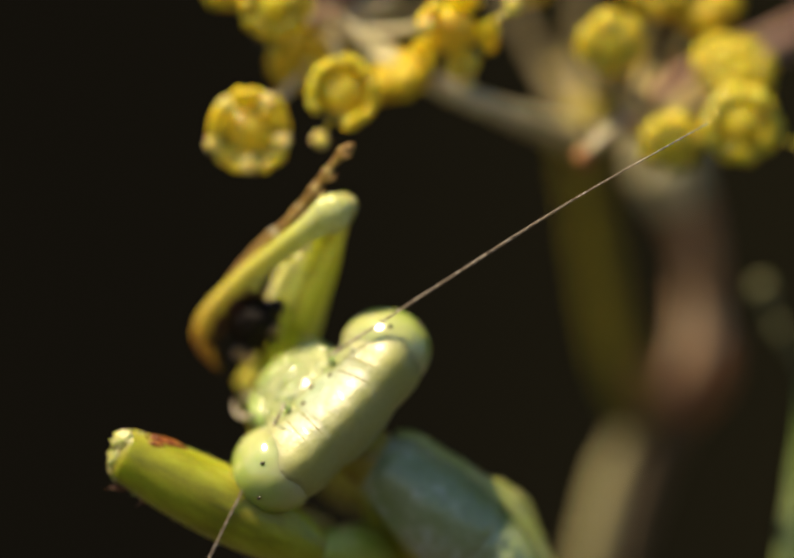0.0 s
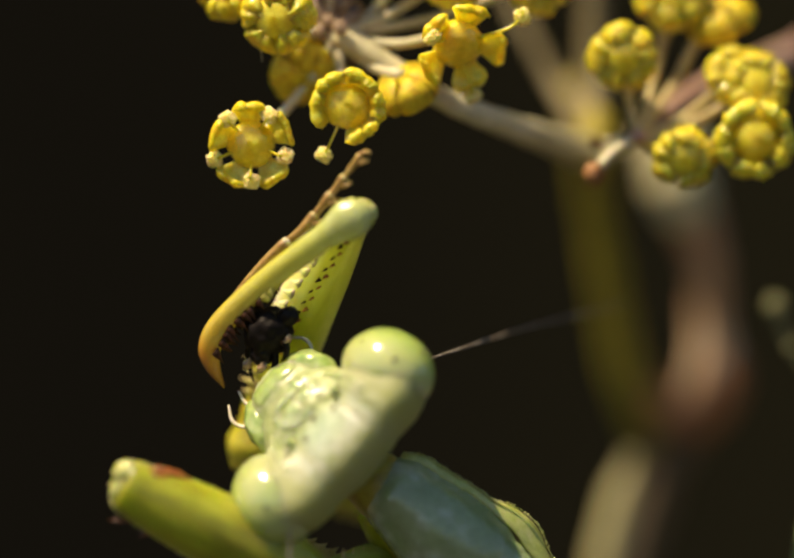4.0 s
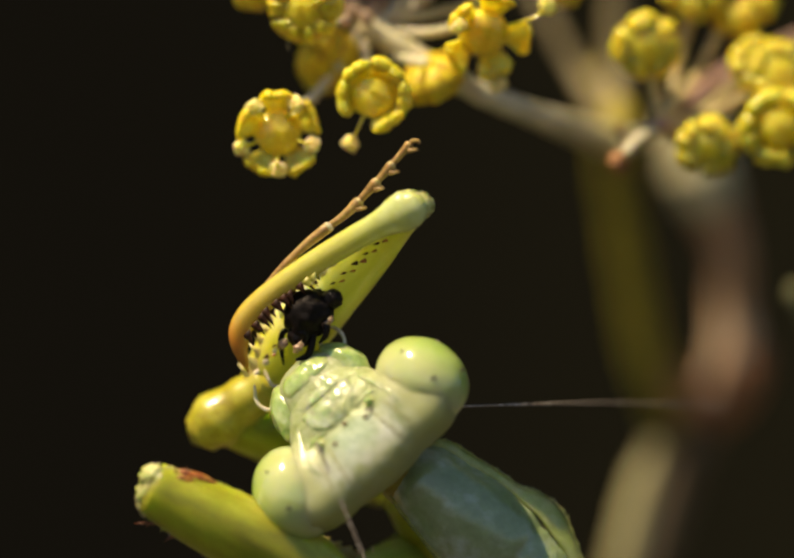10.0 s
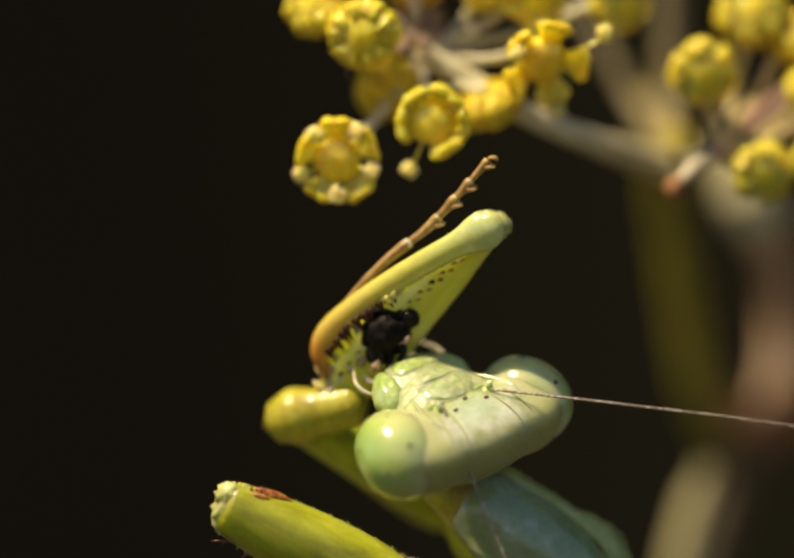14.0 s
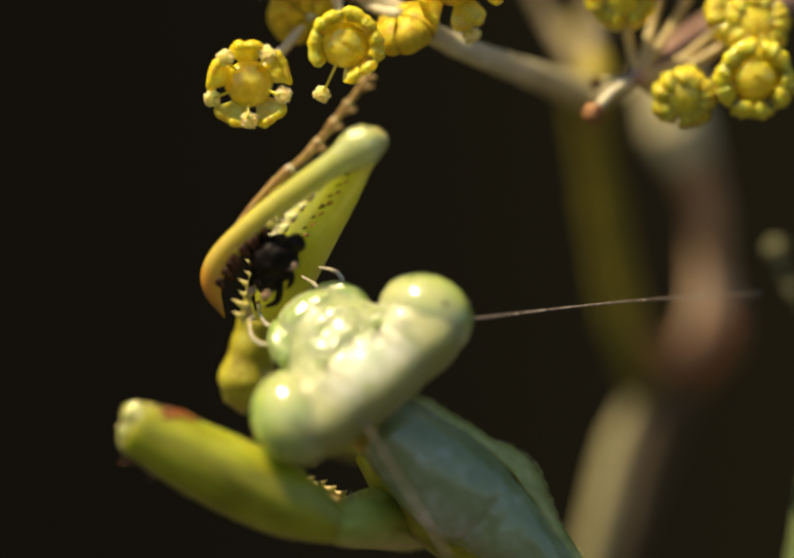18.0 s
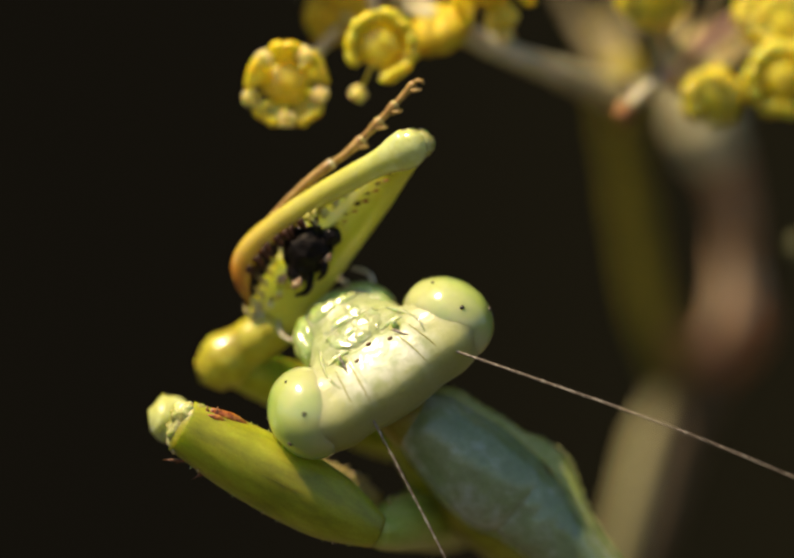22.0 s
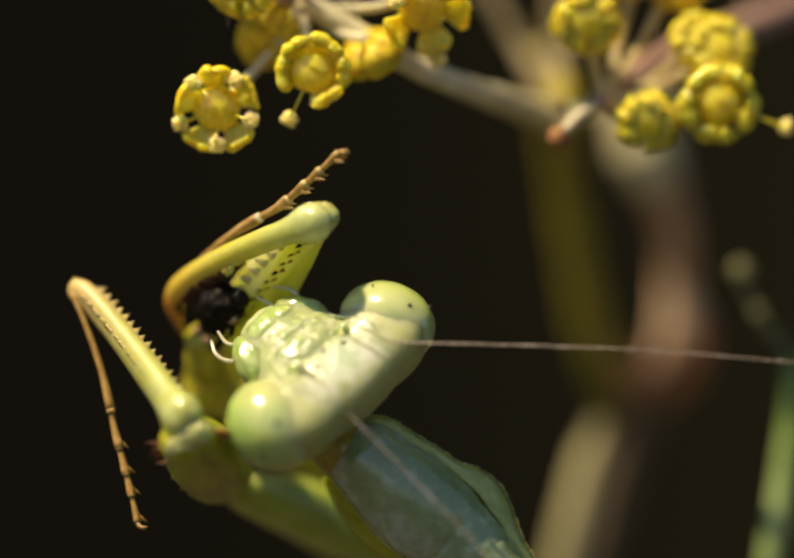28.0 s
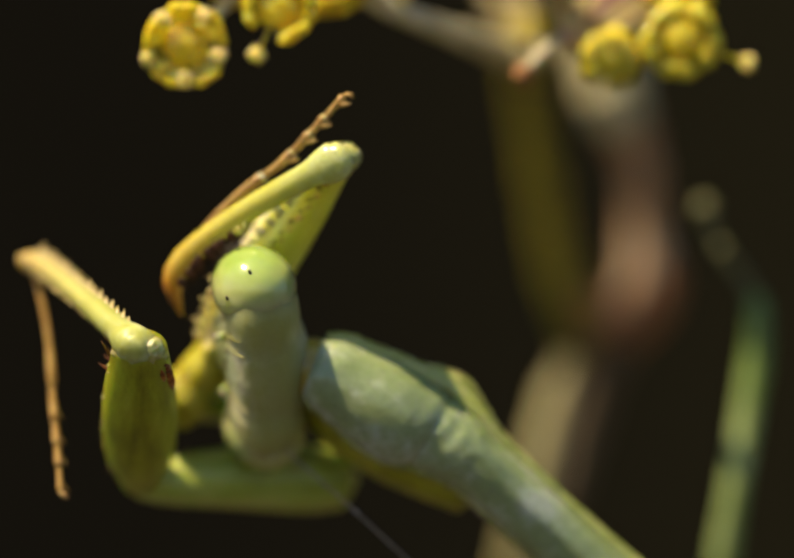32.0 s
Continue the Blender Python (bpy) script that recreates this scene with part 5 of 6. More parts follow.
    walk(troch_r, [
        (0, at(-4.77, 5.27, -3.95, -121.6, -58.6, -144.2)),
        (1, at(-4.56, 5.42, -3.92, -131.7, -66.0, -135.7)),
        (2, at(-5.83, 4.70, -3.99, -135.4, -70.2, -132.8)),
        (2.5, at(-6.00, 5.05, -4.09, 125.6, -71.8, -37.1)),
        (4.5, at(-5.66, 5.23, -3.88, 127.9, -70.2, -39.6)),
        (5, at(-6.34, 4.78, -3.84, 121.9, -67.8, -34.0)),
        (5.5, at(-6.82, 3.49, -4.05, 110.1, -56.1, -23.8)),
        (6, at(-6.58, 2.68, -4.23, 138.7, -62.3, -52.1)),
        (7, at(-6.87, 2.83, -4.35, 127.4, -59.9, -41.4)),
        (8, at(-6.66, 3.00, -4.35, 125.5, -41.0, -47.4)),
        (9, at(-7.31, 3.49, -4.25, 95.7, -28.6, -11.8)),
        (9.5, at(-8.06, 2.97, -3.48, 97.6, -35.0, -13.1)),
        (10, at(-7.72, 2.88, -3.46, 98.0, -36.1, -13.4)),
        (10.5, at(-7.57, 3.07, -3.15, 98.9, -39.8, -13.8)),
        (11, at(-6.74, 4.75, -3.37, 118.3, -72.5, -29.5)),
        (12, at(-6.88, 4.80, -3.45, 110.7, -62.1, -23.1)),
        (13, at(-7.29, 2.86, -2.98, 92.4, -8.6, -15.7)),
        (14, at(-7.18, 2.68, -2.55, 93.7, -13.9, -14.9)),
        (14.5, at(-7.04, 2.68, -2.70, 100.8, -19.1, -30.1)),
        (16.5, at(-6.21, 4.94, -3.12, 126.9, -72.3, -38.2)),
        (17, at(-5.93, 4.96, -3.38, 127.1, -71.8, -38.6)),
        (18, at(-5.89, 4.96, -3.70, 132.2, -74.5, -43.2)),
        (19, at(-5.95, 4.90, -3.78, 121.3, -69.4, -33.1)),
        (20, at(-6.74, 3.36, -3.70, 100.7, -36.5, -17.7)),
        (20.5, at(-6.94, 3.45, -3.60, 93.3, -15.8, -11.9)),
        (21, at(-6.24, 2.84, -3.62, 96.6, -24.4, -15.8)),
        (21.5, at(-7.62, 2.85, -3.51, 98.8, -37.7, -14.2)),
        (22, at(-7.72, 2.76, -3.22, 98.5, -35.7, -14.4)),
        (22.5, at(-7.02, 4.99, -3.08, 152.2, -76.5, -62.9)),
        (23, at(-5.92, 6.36, -3.37, 134.9, -65.7, -47.5)),
        (23.5, at(-6.03, 6.30, -3.21, 126.9, -69.4, -38.8)),
        (24, at(-6.13, 6.34, -3.07, 156.5, -69.9, -67.8)),
        (24.5, at(-6.24, 6.83, -2.24, 98.4, -9.6, -41.5)),
        (25, at(-6.07, 7.47, -2.49, 90.6, -1.4, -23.9)),
        (25.5, at(-6.10, 7.27, -2.45, 100.5, -24.2, -24.4)),
        (26, at(-6.04, 4.37, -2.76, -47.2, 30.6, -118.8)),
        (26.5, at(-6.11, 4.20, -2.70, -46.6, 9.7, -100.1)),
        (28.5, at(-6.04, 6.34, -3.30, 133.8, -45.4, -53.4)),
        (29, at(-6.85, 3.37, -3.10, 90.9, -1.6, -29.3)),
        (29.5, at(-7.72, 3.78, -3.31, 94.8, -18.9, -19.6)),
        (30, at(-7.19, 4.18, -3.62, 95.8, -36.6, -9.7)),
        (30.5, at(-6.92, 3.91, -3.54, 93.2, -18.9, -9.7)),
        (31, at(-6.22, 3.69, -4.69, 95.4, -26.1, -12.2)),
        (31.5, at(-6.28, 3.72, -5.26, 100.2, -48.7, -13.5)),
        (32, at(-5.95, 3.68, -5.67, 103.2, -54.1, -16.1)),
    ])
    walk(femur_r, [
        (0, at(-5.19, 4.97, -3.11, 146.3, -53.1, -61.9)),
        (1, at(-4.87, 5.12, -2.95, 151.5, -53.2, -66.5)),
        (2, at(-6.11, 4.40, -2.86, 123.9, -47.6, -42.3)),
        (2.5, at(-5.61, 4.75, -2.58, 133.8, -50.2, -51.3)),
        (4.5, at(-5.30, 4.93, -2.57, 138.7, -50.7, -55.8)),
        (5, at(-5.90, 4.48, -2.52, 125.8, -48.1, -44.1)),
        (5.5, at(-6.14, 3.19, -2.95, 112.3, -51.2, -27.7)),
        (6, at(-6.35, 2.38, -3.50, 101.8, -47.6, -15.8)),
        (7, at(-6.53, 2.53, -3.56, 104.0, -49.2, -18.2)),
        (8, at(-6.38, 2.70, -3.99, 106.2, -50.1, -20.7)),
        (9, at(-5.88, 3.19, -3.45, 108.1, -45.5, -24.6)),
        (9.5, at(-6.78, 2.67, -2.55, 104.7, -48.0, -19.5)),
        (10, at(-6.47, 2.58, -2.51, 104.0, -48.4, -18.5)),
        (10.5, at(-6.39, 2.77, -2.10, 106.0, -48.6, -20.9)),
        (11, at(-6.21, 4.45, -1.44, 124.2, -47.4, -42.7)),
        (12, at(-6.18, 4.50, -2.01, 125.3, -47.6, -43.8)),
        (13, at(-6.22, 2.56, -2.81, 104.0, -48.6, -18.4)),
        (14, at(-6.05, 2.38, -2.27, 101.9, -47.8, -15.9)),
        (14.5, at(-6.52, 2.38, -2.49, 101.9, -47.7, -15.9)),
        (16.5, at(-5.83, 4.64, -1.60, 128.9, -48.6, -47.1)),
        (17, at(-5.55, 4.66, -1.91, 132.1, -50.1, -49.6)),
        (18, at(-5.57, 4.66, -2.12, 129.8, -48.9, -47.9)),
        (19, at(-5.49, 4.60, -2.32, 129.2, -49.1, -47.2)),
        (20, at(-5.79, 3.06, -2.96, 110.7, -51.2, -25.9)),
        (20.5, at(-5.52, 3.15, -3.19, 108.7, -46.9, -24.9)),
        (21, at(-5.18, 2.54, -3.12, 105.5, -51.9, -19.5)),
        (21.5, at(-6.44, 2.55, -2.57, 103.8, -48.4, -18.2)),
        (22, at(-6.56, 2.46, -2.35, 103.7, -50.1, -17.7)),
        (22.5, at(-6.87, 4.69, -1.67, 130.6, -49.0, -48.6)),
        (23, at(-5.64, 6.06, -2.46, 137.2, -38.8, -59.9)),
        (23.5, at(-5.66, 6.00, -1.93, 135.8, -38.7, -58.7)),
        (24, at(-6.01, 6.04, -2.18, 136.6, -38.7, -59.4)),
        (24.5, at(-5.90, 6.53, -2.16, 132.9, -32.0, -60.3)),
        (25, at(-5.39, 7.17, -2.47, 131.7, -24.7, -64.8)),
        (25.5, at(-5.43, 6.97, -2.12, 133.6, -27.7, -64.0)),
        (26, at(-6.20, 4.07, -2.96, 120.4, -48.5, -38.1)),
        (26.5, at(-6.17, 3.90, -2.75, 118.9, -49.0, -36.2)),
        (28.5, at(-5.81, 6.04, -2.93, 136.7, -38.7, -59.5)),
        (29, at(-6.31, 3.07, -3.08, 110.0, -49.9, -25.5)),
        (29.5, at(-6.58, 3.48, -2.64, 112.1, -47.1, -29.1)),
        (30, at(-5.44, 3.88, -2.30, 113.9, -44.2, -32.4)),
        (30.5, at(-5.16, 3.61, -2.93, 114.2, -47.9, -31.2)),
        (31, at(-4.84, 3.39, -3.99, 116.5, -53.1, -32.0)),
        (31.5, at(-5.03, 3.42, -3.80, 117.1, -53.2, -32.6)),
        (32, at(-4.91, 3.38, -4.17, 116.2, -52.9, -31.6)),
    ])
    walk(tibia_r, [
        (0, at(-3.07, 0.00, 2.88, -123.4, 44.5, 136.7)),
        (1, at(-3.08, 0.00, 3.05, -122.7, 46.6, 138.5)),
        (2, at(-2.37, 0.00, 2.68, -115.9, 42.8, 144.5)),
        (2.5, at(-2.60, 0.00, 3.18, -113.0, 46.1, 149.5)),
        (4.5, at(-2.62, 0.00, 3.23, -117.6, 46.7, 144.3)),
        (5, at(-2.30, 0.00, 3.06, -112.2, 42.4, 148.9)),
        (5.5, at(-1.98, 0.00, 2.89, -106.8, 42.5, 155.9)),
        (6, at(-1.48, 0.00, 2.03, -106.0, 36.2, 154.1)),
        (7, at(-1.87, 0.00, 2.12, -104.7, 38.1, 156.9)),
        (8, at(-1.89, 0.00, 1.76, -108.9, 37.8, 150.8)),
        (9, at(-1.10, 0.00, 1.90, -95.7, 38.3, 170.8)),
        (9.5, at(-2.05, 0.00, 3.02, -99.7, 43.5, 166.1)),
        (10, at(-1.75, 0.00, 3.10, -100.5, 44.4, 165.2)),
        (10.5, at(-1.77, 0.00, 3.50, -101.1, 44.7, 164.4)),
        (11, at(-2.48, 0.00, 4.08, -107.2, 46.8, 157.0)),
        (12, at(-2.52, 0.00, 3.53, -113.3, 44.3, 148.4)),
        (13, at(-1.51, 0.00, 2.81, -105.4, 40.4, 156.9)),
        (14, at(-1.20, 0.00, 3.29, -105.5, 42.9, 157.8)),
        (14.5, at(-1.67, 0.00, 3.06, -110.1, 39.6, 150.2)),
        (16.5, at(-2.46, 0.00, 4.03, -113.4, 47.5, 149.6)),
        (17, at(-2.43, 0.00, 3.85, -113.7, 47.0, 149.1)),
        (18, at(-2.26, 0.00, 3.53, -112.0, 46.7, 150.9)),
        (19, at(-2.15, 0.00, 3.35, -112.2, 45.0, 150.0)),
        (20, at(-1.56, 0.00, 2.88, -104.9, 40.5, 157.8)),
        (20.5, at(-0.87, 0.00, 2.29, -101.7, 35.7, 160.5)),
        (21, at(-0.81, 0.00, 2.78, -90.0, 22.3, 180.0)),
        (21.5, at(-1.71, 0.00, 3.05, -106.0, 39.4, 155.7)),
        (22, at(-1.97, 0.00, 3.40, -103.6, 42.6, 160.3)),
        (22.5, at(-3.62, 0.00, 3.99, -118.5, 48.0, 143.9)),
        (23, at(-2.71, 0.00, 2.23, -119.5, 33.3, 134.2)),
        (23.5, at(-2.61, 0.00, 2.75, -119.5, 41.8, 139.6)),
        (24, at(-3.03, 0.00, 2.51, -122.5, 38.7, 134.5)),
        (24.5, at(-2.76, 0.00, 1.81, -118.8, 29.2, 131.6)),
        (25, at(-2.50, 0.00, 0.66, -108.0, 17.9, 133.4)),
        (25.5, at(-2.52, 0.00, 1.36, -116.5, 24.3, 129.5)),
        (26, at(-2.29, 0.00, 2.65, -117.0, 36.1, 139.1)),
        (26.5, at(-2.20, 0.00, 2.91, -118.0, 39.8, 140.3)),
        (28.5, at(-2.84, 0.00, 1.76, -118.5, 27.7, 130.6)),
        (29, at(-1.96, 0.00, 2.66, -112.5, 38.6, 146.5)),
        (29.5, at(-2.13, 0.00, 2.84, -108.9, 40.3, 152.2)),
        (30, at(-0.90, 0.00, 2.93, -104.9, 41.8, 158.2)),
        (30.5, at(-0.86, 0.00, 2.63, -103.3, 41.9, 160.6)),
        (31, at(-1.01, 0.00, 2.00, -102.9, 43.2, 161.5)),
        (31.5, at(-1.25, 0.00, 2.21, -97.6, 44.3, 169.1)),
        (32, at(-1.06, 0.00, 1.81, -106.7, 42.5, 156.1)),
    ])
    walk(tarsus_r, [
        (0, at(-7.20, 2.95, -0.61, 110.7, -46.0, -27.8)),
        (1, at(-7.19, 2.74, -0.62, 110.3, -48.1, -26.4)),
        (2, at(-6.90, 2.57, -0.60, 106.7, -44.7, -23.1)),
        (2.5, at(-7.16, 2.13, -0.38, 103.4, -45.7, -18.3)),
        (4.5, at(-6.97, 2.41, -0.41, 106.5, -46.9, -22.1)),
        (5, at(-7.02, 2.30, -0.16, 103.8, -43.4, -19.6)),
        (5.5, at(-6.92, 1.82, -0.31, 100.4, -44.0, -14.8)),
        (6, at(-6.64, 2.13, -0.57, 99.5, -35.9, -15.9)),
        (7, at(-7.05, 1.86, -0.67, 98.3, -37.1, -13.6)),
        (8, at(-6.87, 2.32, -1.02, 101.6, -38.4, -18.3)),
        (9, at(-6.55, 0.76, -0.88, 92.1, -39.0, -3.3)),
        (9.5, at(-7.16, 1.05, -0.24, 94.6, -44.0, -6.6)),
        (10, at(-6.80, 1.10, -0.25, 95.1, -44.9, -7.2)),
        (10.5, at(-6.79, 1.15, 0.12, 95.6, -45.2, -7.8)),
        (11, at(-7.22, 1.61, 0.49, 99.9, -47.3, -13.3)),
        (12, at(-7.14, 2.26, 0.13, 104.6, -45.8, -19.9)),
        (13, at(-6.58, 1.80, -0.19, 99.4, -41.5, -14.0)),
        (14, at(-6.17, 1.67, 0.06, 99.5, -44.7, -13.4)),
        (14.5, at(-6.56, 2.31, 0.11, 103.5, -42.4, -19.6)),
        (16.5, at(-6.94, 2.07, 0.35, 104.1, -48.3, -18.6)),
        (17, at(-6.93, 2.12, 0.20, 104.4, -48.0, -19.1)),
        (18, at(-6.83, 2.01, -0.08, 103.5, -47.6, -18.0)),
        (19, at(-6.78, 2.13, -0.11, 104.1, -46.5, -19.1)),
        (20, at(-6.65, 1.73, -0.13, 98.8, -41.1, -13.2)),
        (20.5, at(-6.25, 1.64, -0.24, 97.2, -37.8, -11.6)),
        (21, at(-6.87, 0.00, 1.64, 88.8, -22.4, 3.2)),
        (21.5, at(-6.79, 1.92, 0.14, 99.7, -40.2, -14.8)),
        (22, at(-7.02, 1.50, 0.20, 97.6, -43.1, -11.1)),
        (22.5, at(-7.88, 2.38, 0.23, 107.8, -49.2, -23.0)),
        (23, at(-7.07, 3.62, -0.18, 109.8, -35.0, -32.1)),
        (23.5, at(-6.99, 2.91, -0.47, 111.0, -45.6, -28.3)),
        (24, at(-7.27, 3.36, -0.44, 113.1, -42.4, -32.3)),
        (24.5, at(-7.05, 3.94, -0.18, 112.2, -34.5, -35.9)),
        (25, at(-6.97, 4.17, -0.07, 103.5, -20.4, -34.7)),
        (25.5, at(-6.74, 4.24, -0.11, 109.7, -27.5, -37.8)),
        (26, at(-6.83, 3.19, -0.01, 108.7, -38.7, -28.5)),
        (26.5, at(-6.68, 2.96, -0.11, 110.6, -43.7, -28.6)),
        (28.5, at(-7.09, 4.06, -0.07, 109.4, -30.2, -35.0)),
        (29, at(-6.75, 2.60, -0.21, 104.8, -40.3, -22.2)),
        (29.5, at(-6.74, 2.14, -0.11, 102.1, -42.2, -17.7)),
        (30, at(-5.93, 1.67, -0.20, 99.1, -43.9, -13.0)),
        (30.5, at(-5.95, 1.50, -0.50, 97.4, -42.5, -10.9)),
        (31, at(-6.06, 1.40, -1.25, 96.9, -43.1, -10.0)),
        (31.5, at(-6.36, 0.81, -1.13, 93.0, -44.8, -4.2)),
        (32, at(-6.00, 1.80, -1.39, 99.8, -42.9, -14.2)),
    ])
    walk(coxa_l, [
        (0, at(-3.62, 0.40, -7.48, 101.3, 6.3, 61.1)),
        (1, at(-3.67, 0.40, -7.59, 98.2, 4.7, 60.4)),
        (2, at(-3.66, 0.41, -7.75, 93.1, 1.8, 60.5)),
        (2.5, at(-3.67, 0.41, -7.69, 94.0, 2.3, 60.5)),
        (4.5, at(-3.44, 0.42, -7.74, 87.7, -1.2, 63.6)),
        (5, at(-3.38, 0.41, -7.81, 87.5, -1.2, 63.9)),
        (5.5, at(-3.38, 0.41, -7.84, 88.0, -1.0, 63.9)),
        (6, at(-3.51, 0.41, -8.04, 83.9, -3.2, 62.4)),
        (7, at(-3.54, 0.41, -7.92, 85.4, -2.4, 62.2)),
        (8, at(-3.47, 0.42, -7.98, 80.3, -4.9, 63.5)),
        (9, at(-3.43, 0.42, -8.16, 77.6, -6.3, 63.4)),
        (10, at(-3.58, 0.41, -8.23, 80.0, -5.4, 61.8)),
        (11, at(-3.59, 0.41, -8.18, 82.2, -4.3, 61.5)),
        (12, at(-3.52, 0.41, -8.02, 87.5, -1.4, 61.7)),
        (13, at(-3.55, 0.41, -8.06, 86.7, -1.8, 61.4)),
        (14, at(-3.15, 0.41, -8.02, 86.4, -1.6, 65.4)),
        (14.5, at(-3.16, 0.41, -7.94, 88.0, -0.9, 65.5)),
        (16.5, at(-3.16, 0.41, -7.75, 90.6, 0.3, 65.7)),
        (17, at(-3.16, 0.41, -7.81, 89.8, -0.1, 65.9)),
        (18, at(-3.19, 0.41, -7.78, 88.4, -0.7, 66.0)),
        (19, at(-3.19, 0.40, -7.64, 99.3, 4.3, 65.3)),
        (20, at(-3.34, 0.40, -7.65, 97.4, 3.7, 63.4)),
        (20.5, at(-3.55, 0.41, -7.62, 97.2, 4.0, 61.4)),
        (21, at(-3.42, 0.40, -7.82, 92.9, 1.5, 62.6)),
        (21.5, at(-3.35, 0.40, -8.03, 89.4, -0.3, 63.0)),
        (22, at(-3.07, 0.40, -8.19, 84.8, -2.3, 66.0)),
        (22.5, at(-2.94, 0.40, -8.30, 79.5, -4.4, 67.6)),
        (23, at(-3.28, 4.32, -7.68, 99.4, 4.7, 63.5)),
        (23.5, at(-3.94, 4.25, -7.51, 98.9, 5.8, 57.3)),
        (24, at(-3.78, 4.55, -7.32, 102.8, 8.0, 58.6)),
        (24.5, at(-5.05, 5.43, -5.88, 110.3, 20.7, 46.4)),
        (25, at(-5.08, 5.37, -5.69, 111.2, 22.1, 45.8)),
        (25.5, at(-5.31, 5.40, -5.59, 109.3, 22.1, 43.0)),
        (26, at(-5.71, 5.38, -5.80, 104.8, 19.8, 38.0)),
        (26.5, at(-5.35, 5.36, -5.83, 107.8, 19.3, 44.3)),
        (28.5, at(-5.61, 4.93, -6.30, 104.3, 16.5, 41.9)),
        (29, at(-6.49, 4.98, -6.57, 96.9, 13.2, 27.9)),
        (30, at(-6.41, 4.97, -7.15, 94.8, 8.0, 31.0)),
        (30.5, at(-6.80, 4.80, -7.42, 92.4, 5.3, 24.1)),
        (31, at(-7.50, 4.47, -7.63, 90.0, 2.0, 0.0)),
        (31.5, at(-7.54, 3.85, -7.99, 90.0, -0.6, 0.0)),
        (32, at(-7.23, 3.98, -8.10, 89.8, -0.9, 11.2)),
    ])
    walk(femur_l, [
        (0, at(-3.62, 0.40, -7.48, -92.6, -26.4, -174.1)),
        (1, at(-3.67, 0.40, -7.59, -92.6, -26.4, -174.1)),
        (2, at(-3.66, 0.41, -7.75, -92.7, -26.4, -174.0)),
        (2.5, at(-3.67, 0.41, -7.69, -92.7, -26.4, -174.0)),
        (4.5, at(-3.44, 0.42, -7.74, -92.7, -26.4, -173.9)),
        (5, at(-3.38, 0.41, -7.81, -92.7, -26.4, -173.9)),
        (5.5, at(-3.38, 0.41, -7.84, -92.7, -26.4, -174.0)),
        (6, at(-3.51, 0.41, -8.04, -92.7, -26.4, -174.0)),
        (7, at(-3.54, 0.41, -7.92, -92.7, -26.4, -173.9)),
        (8, at(-3.47, 0.42, -7.98, -92.7, -26.4, -173.9)),
        (9, at(-3.43, 0.42, -8.16, -92.7, -26.4, -173.9)),
        (10, at(-3.58, 0.41, -8.23, -92.7, -26.4, -174.0)),
        (11, at(-3.59, 0.41, -8.18, -92.7, -26.4, -174.0)),
        (12, at(-3.52, 0.41, -8.02, -92.7, -26.5, -174.0)),
        (13, at(-3.55, 0.41, -8.06, -92.7, -26.4, -174.0)),
        (14, at(-3.15, 0.41, -8.02, -92.7, -26.4, -174.0)),
        (14.5, at(-3.16, 0.41, -7.94, -92.7, -26.4, -174.0)),
        (16.5, at(-3.16, 0.41, -7.75, -92.7, -26.4, -174.0)),
        (17, at(-3.16, 0.41, -7.81, -92.7, -26.4, -174.0)),
        (18, at(-3.19, 0.41, -7.78, -92.7, -26.4, -174.0)),
        (19, at(-3.19, 0.40, -7.64, -92.7, -26.4, -174.0)),
        (20, at(-3.34, 0.40, -7.65, -92.7, -26.4, -174.0)),
        (20.5, at(-3.55, 0.41, -7.62, -92.7, -26.4, -174.0)),
        (21, at(-3.42, 0.40, -7.82, -92.7, -26.4, -174.0)),
        (21.5, at(-3.35, 0.40, -8.03, -92.6, -26.4, -174.1)),
        (22, at(-3.07, 0.40, -8.19, -92.4, -28.7, -174.6)),
        (22.5, at(-2.94, 0.40, -8.30, -92.7, -26.3, -174.0)),
        (23, at(-3.28, 4.32, -7.68, -120.0, -19.3, -119.8)),
        (23.5, at(-3.94, 4.25, -7.51, -118.6, -19.3, -121.2)),
        (24, at(-3.78, 4.55, -7.32, -118.3, -16.1, -117.2)),
        (24.5, at(-5.05, 5.43, -5.88, -138.5, -6.4, -95.6)),
        (25, at(-5.08, 5.37, -5.69, -142.8, -9.3, -97.0)),
        (25.5, at(-5.31, 5.40, -5.59, -127.2, -6.3, -98.2)),
        (26, at(-5.71, 5.38, -5.80, -134.7, -7.8, -97.8)),
        (26.5, at(-5.35, 5.36, -5.83, -141.3, -9.4, -97.4)),
        (28.5, at(-5.61, 4.93, -6.30, -151.6, -21.5, -101.2)),
        (29, at(-6.49, 4.98, -6.57, -170.5, -22.7, -93.7)),
        (30, at(-6.41, 4.97, -7.15, -166.8, -22.8, -95.2)),
        (30.5, at(-6.80, 4.80, -7.42, -173.7, -26.8, -92.9)),
        (31, at(-7.50, 4.47, -7.63, 173.2, -32.5, -86.3)),
        (31.5, at(-7.54, 3.85, -7.99, 176.4, -41.6, -87.6)),
        (32, at(-7.23, 3.98, -8.10, 176.0, -40.0, -87.4)),
    ])
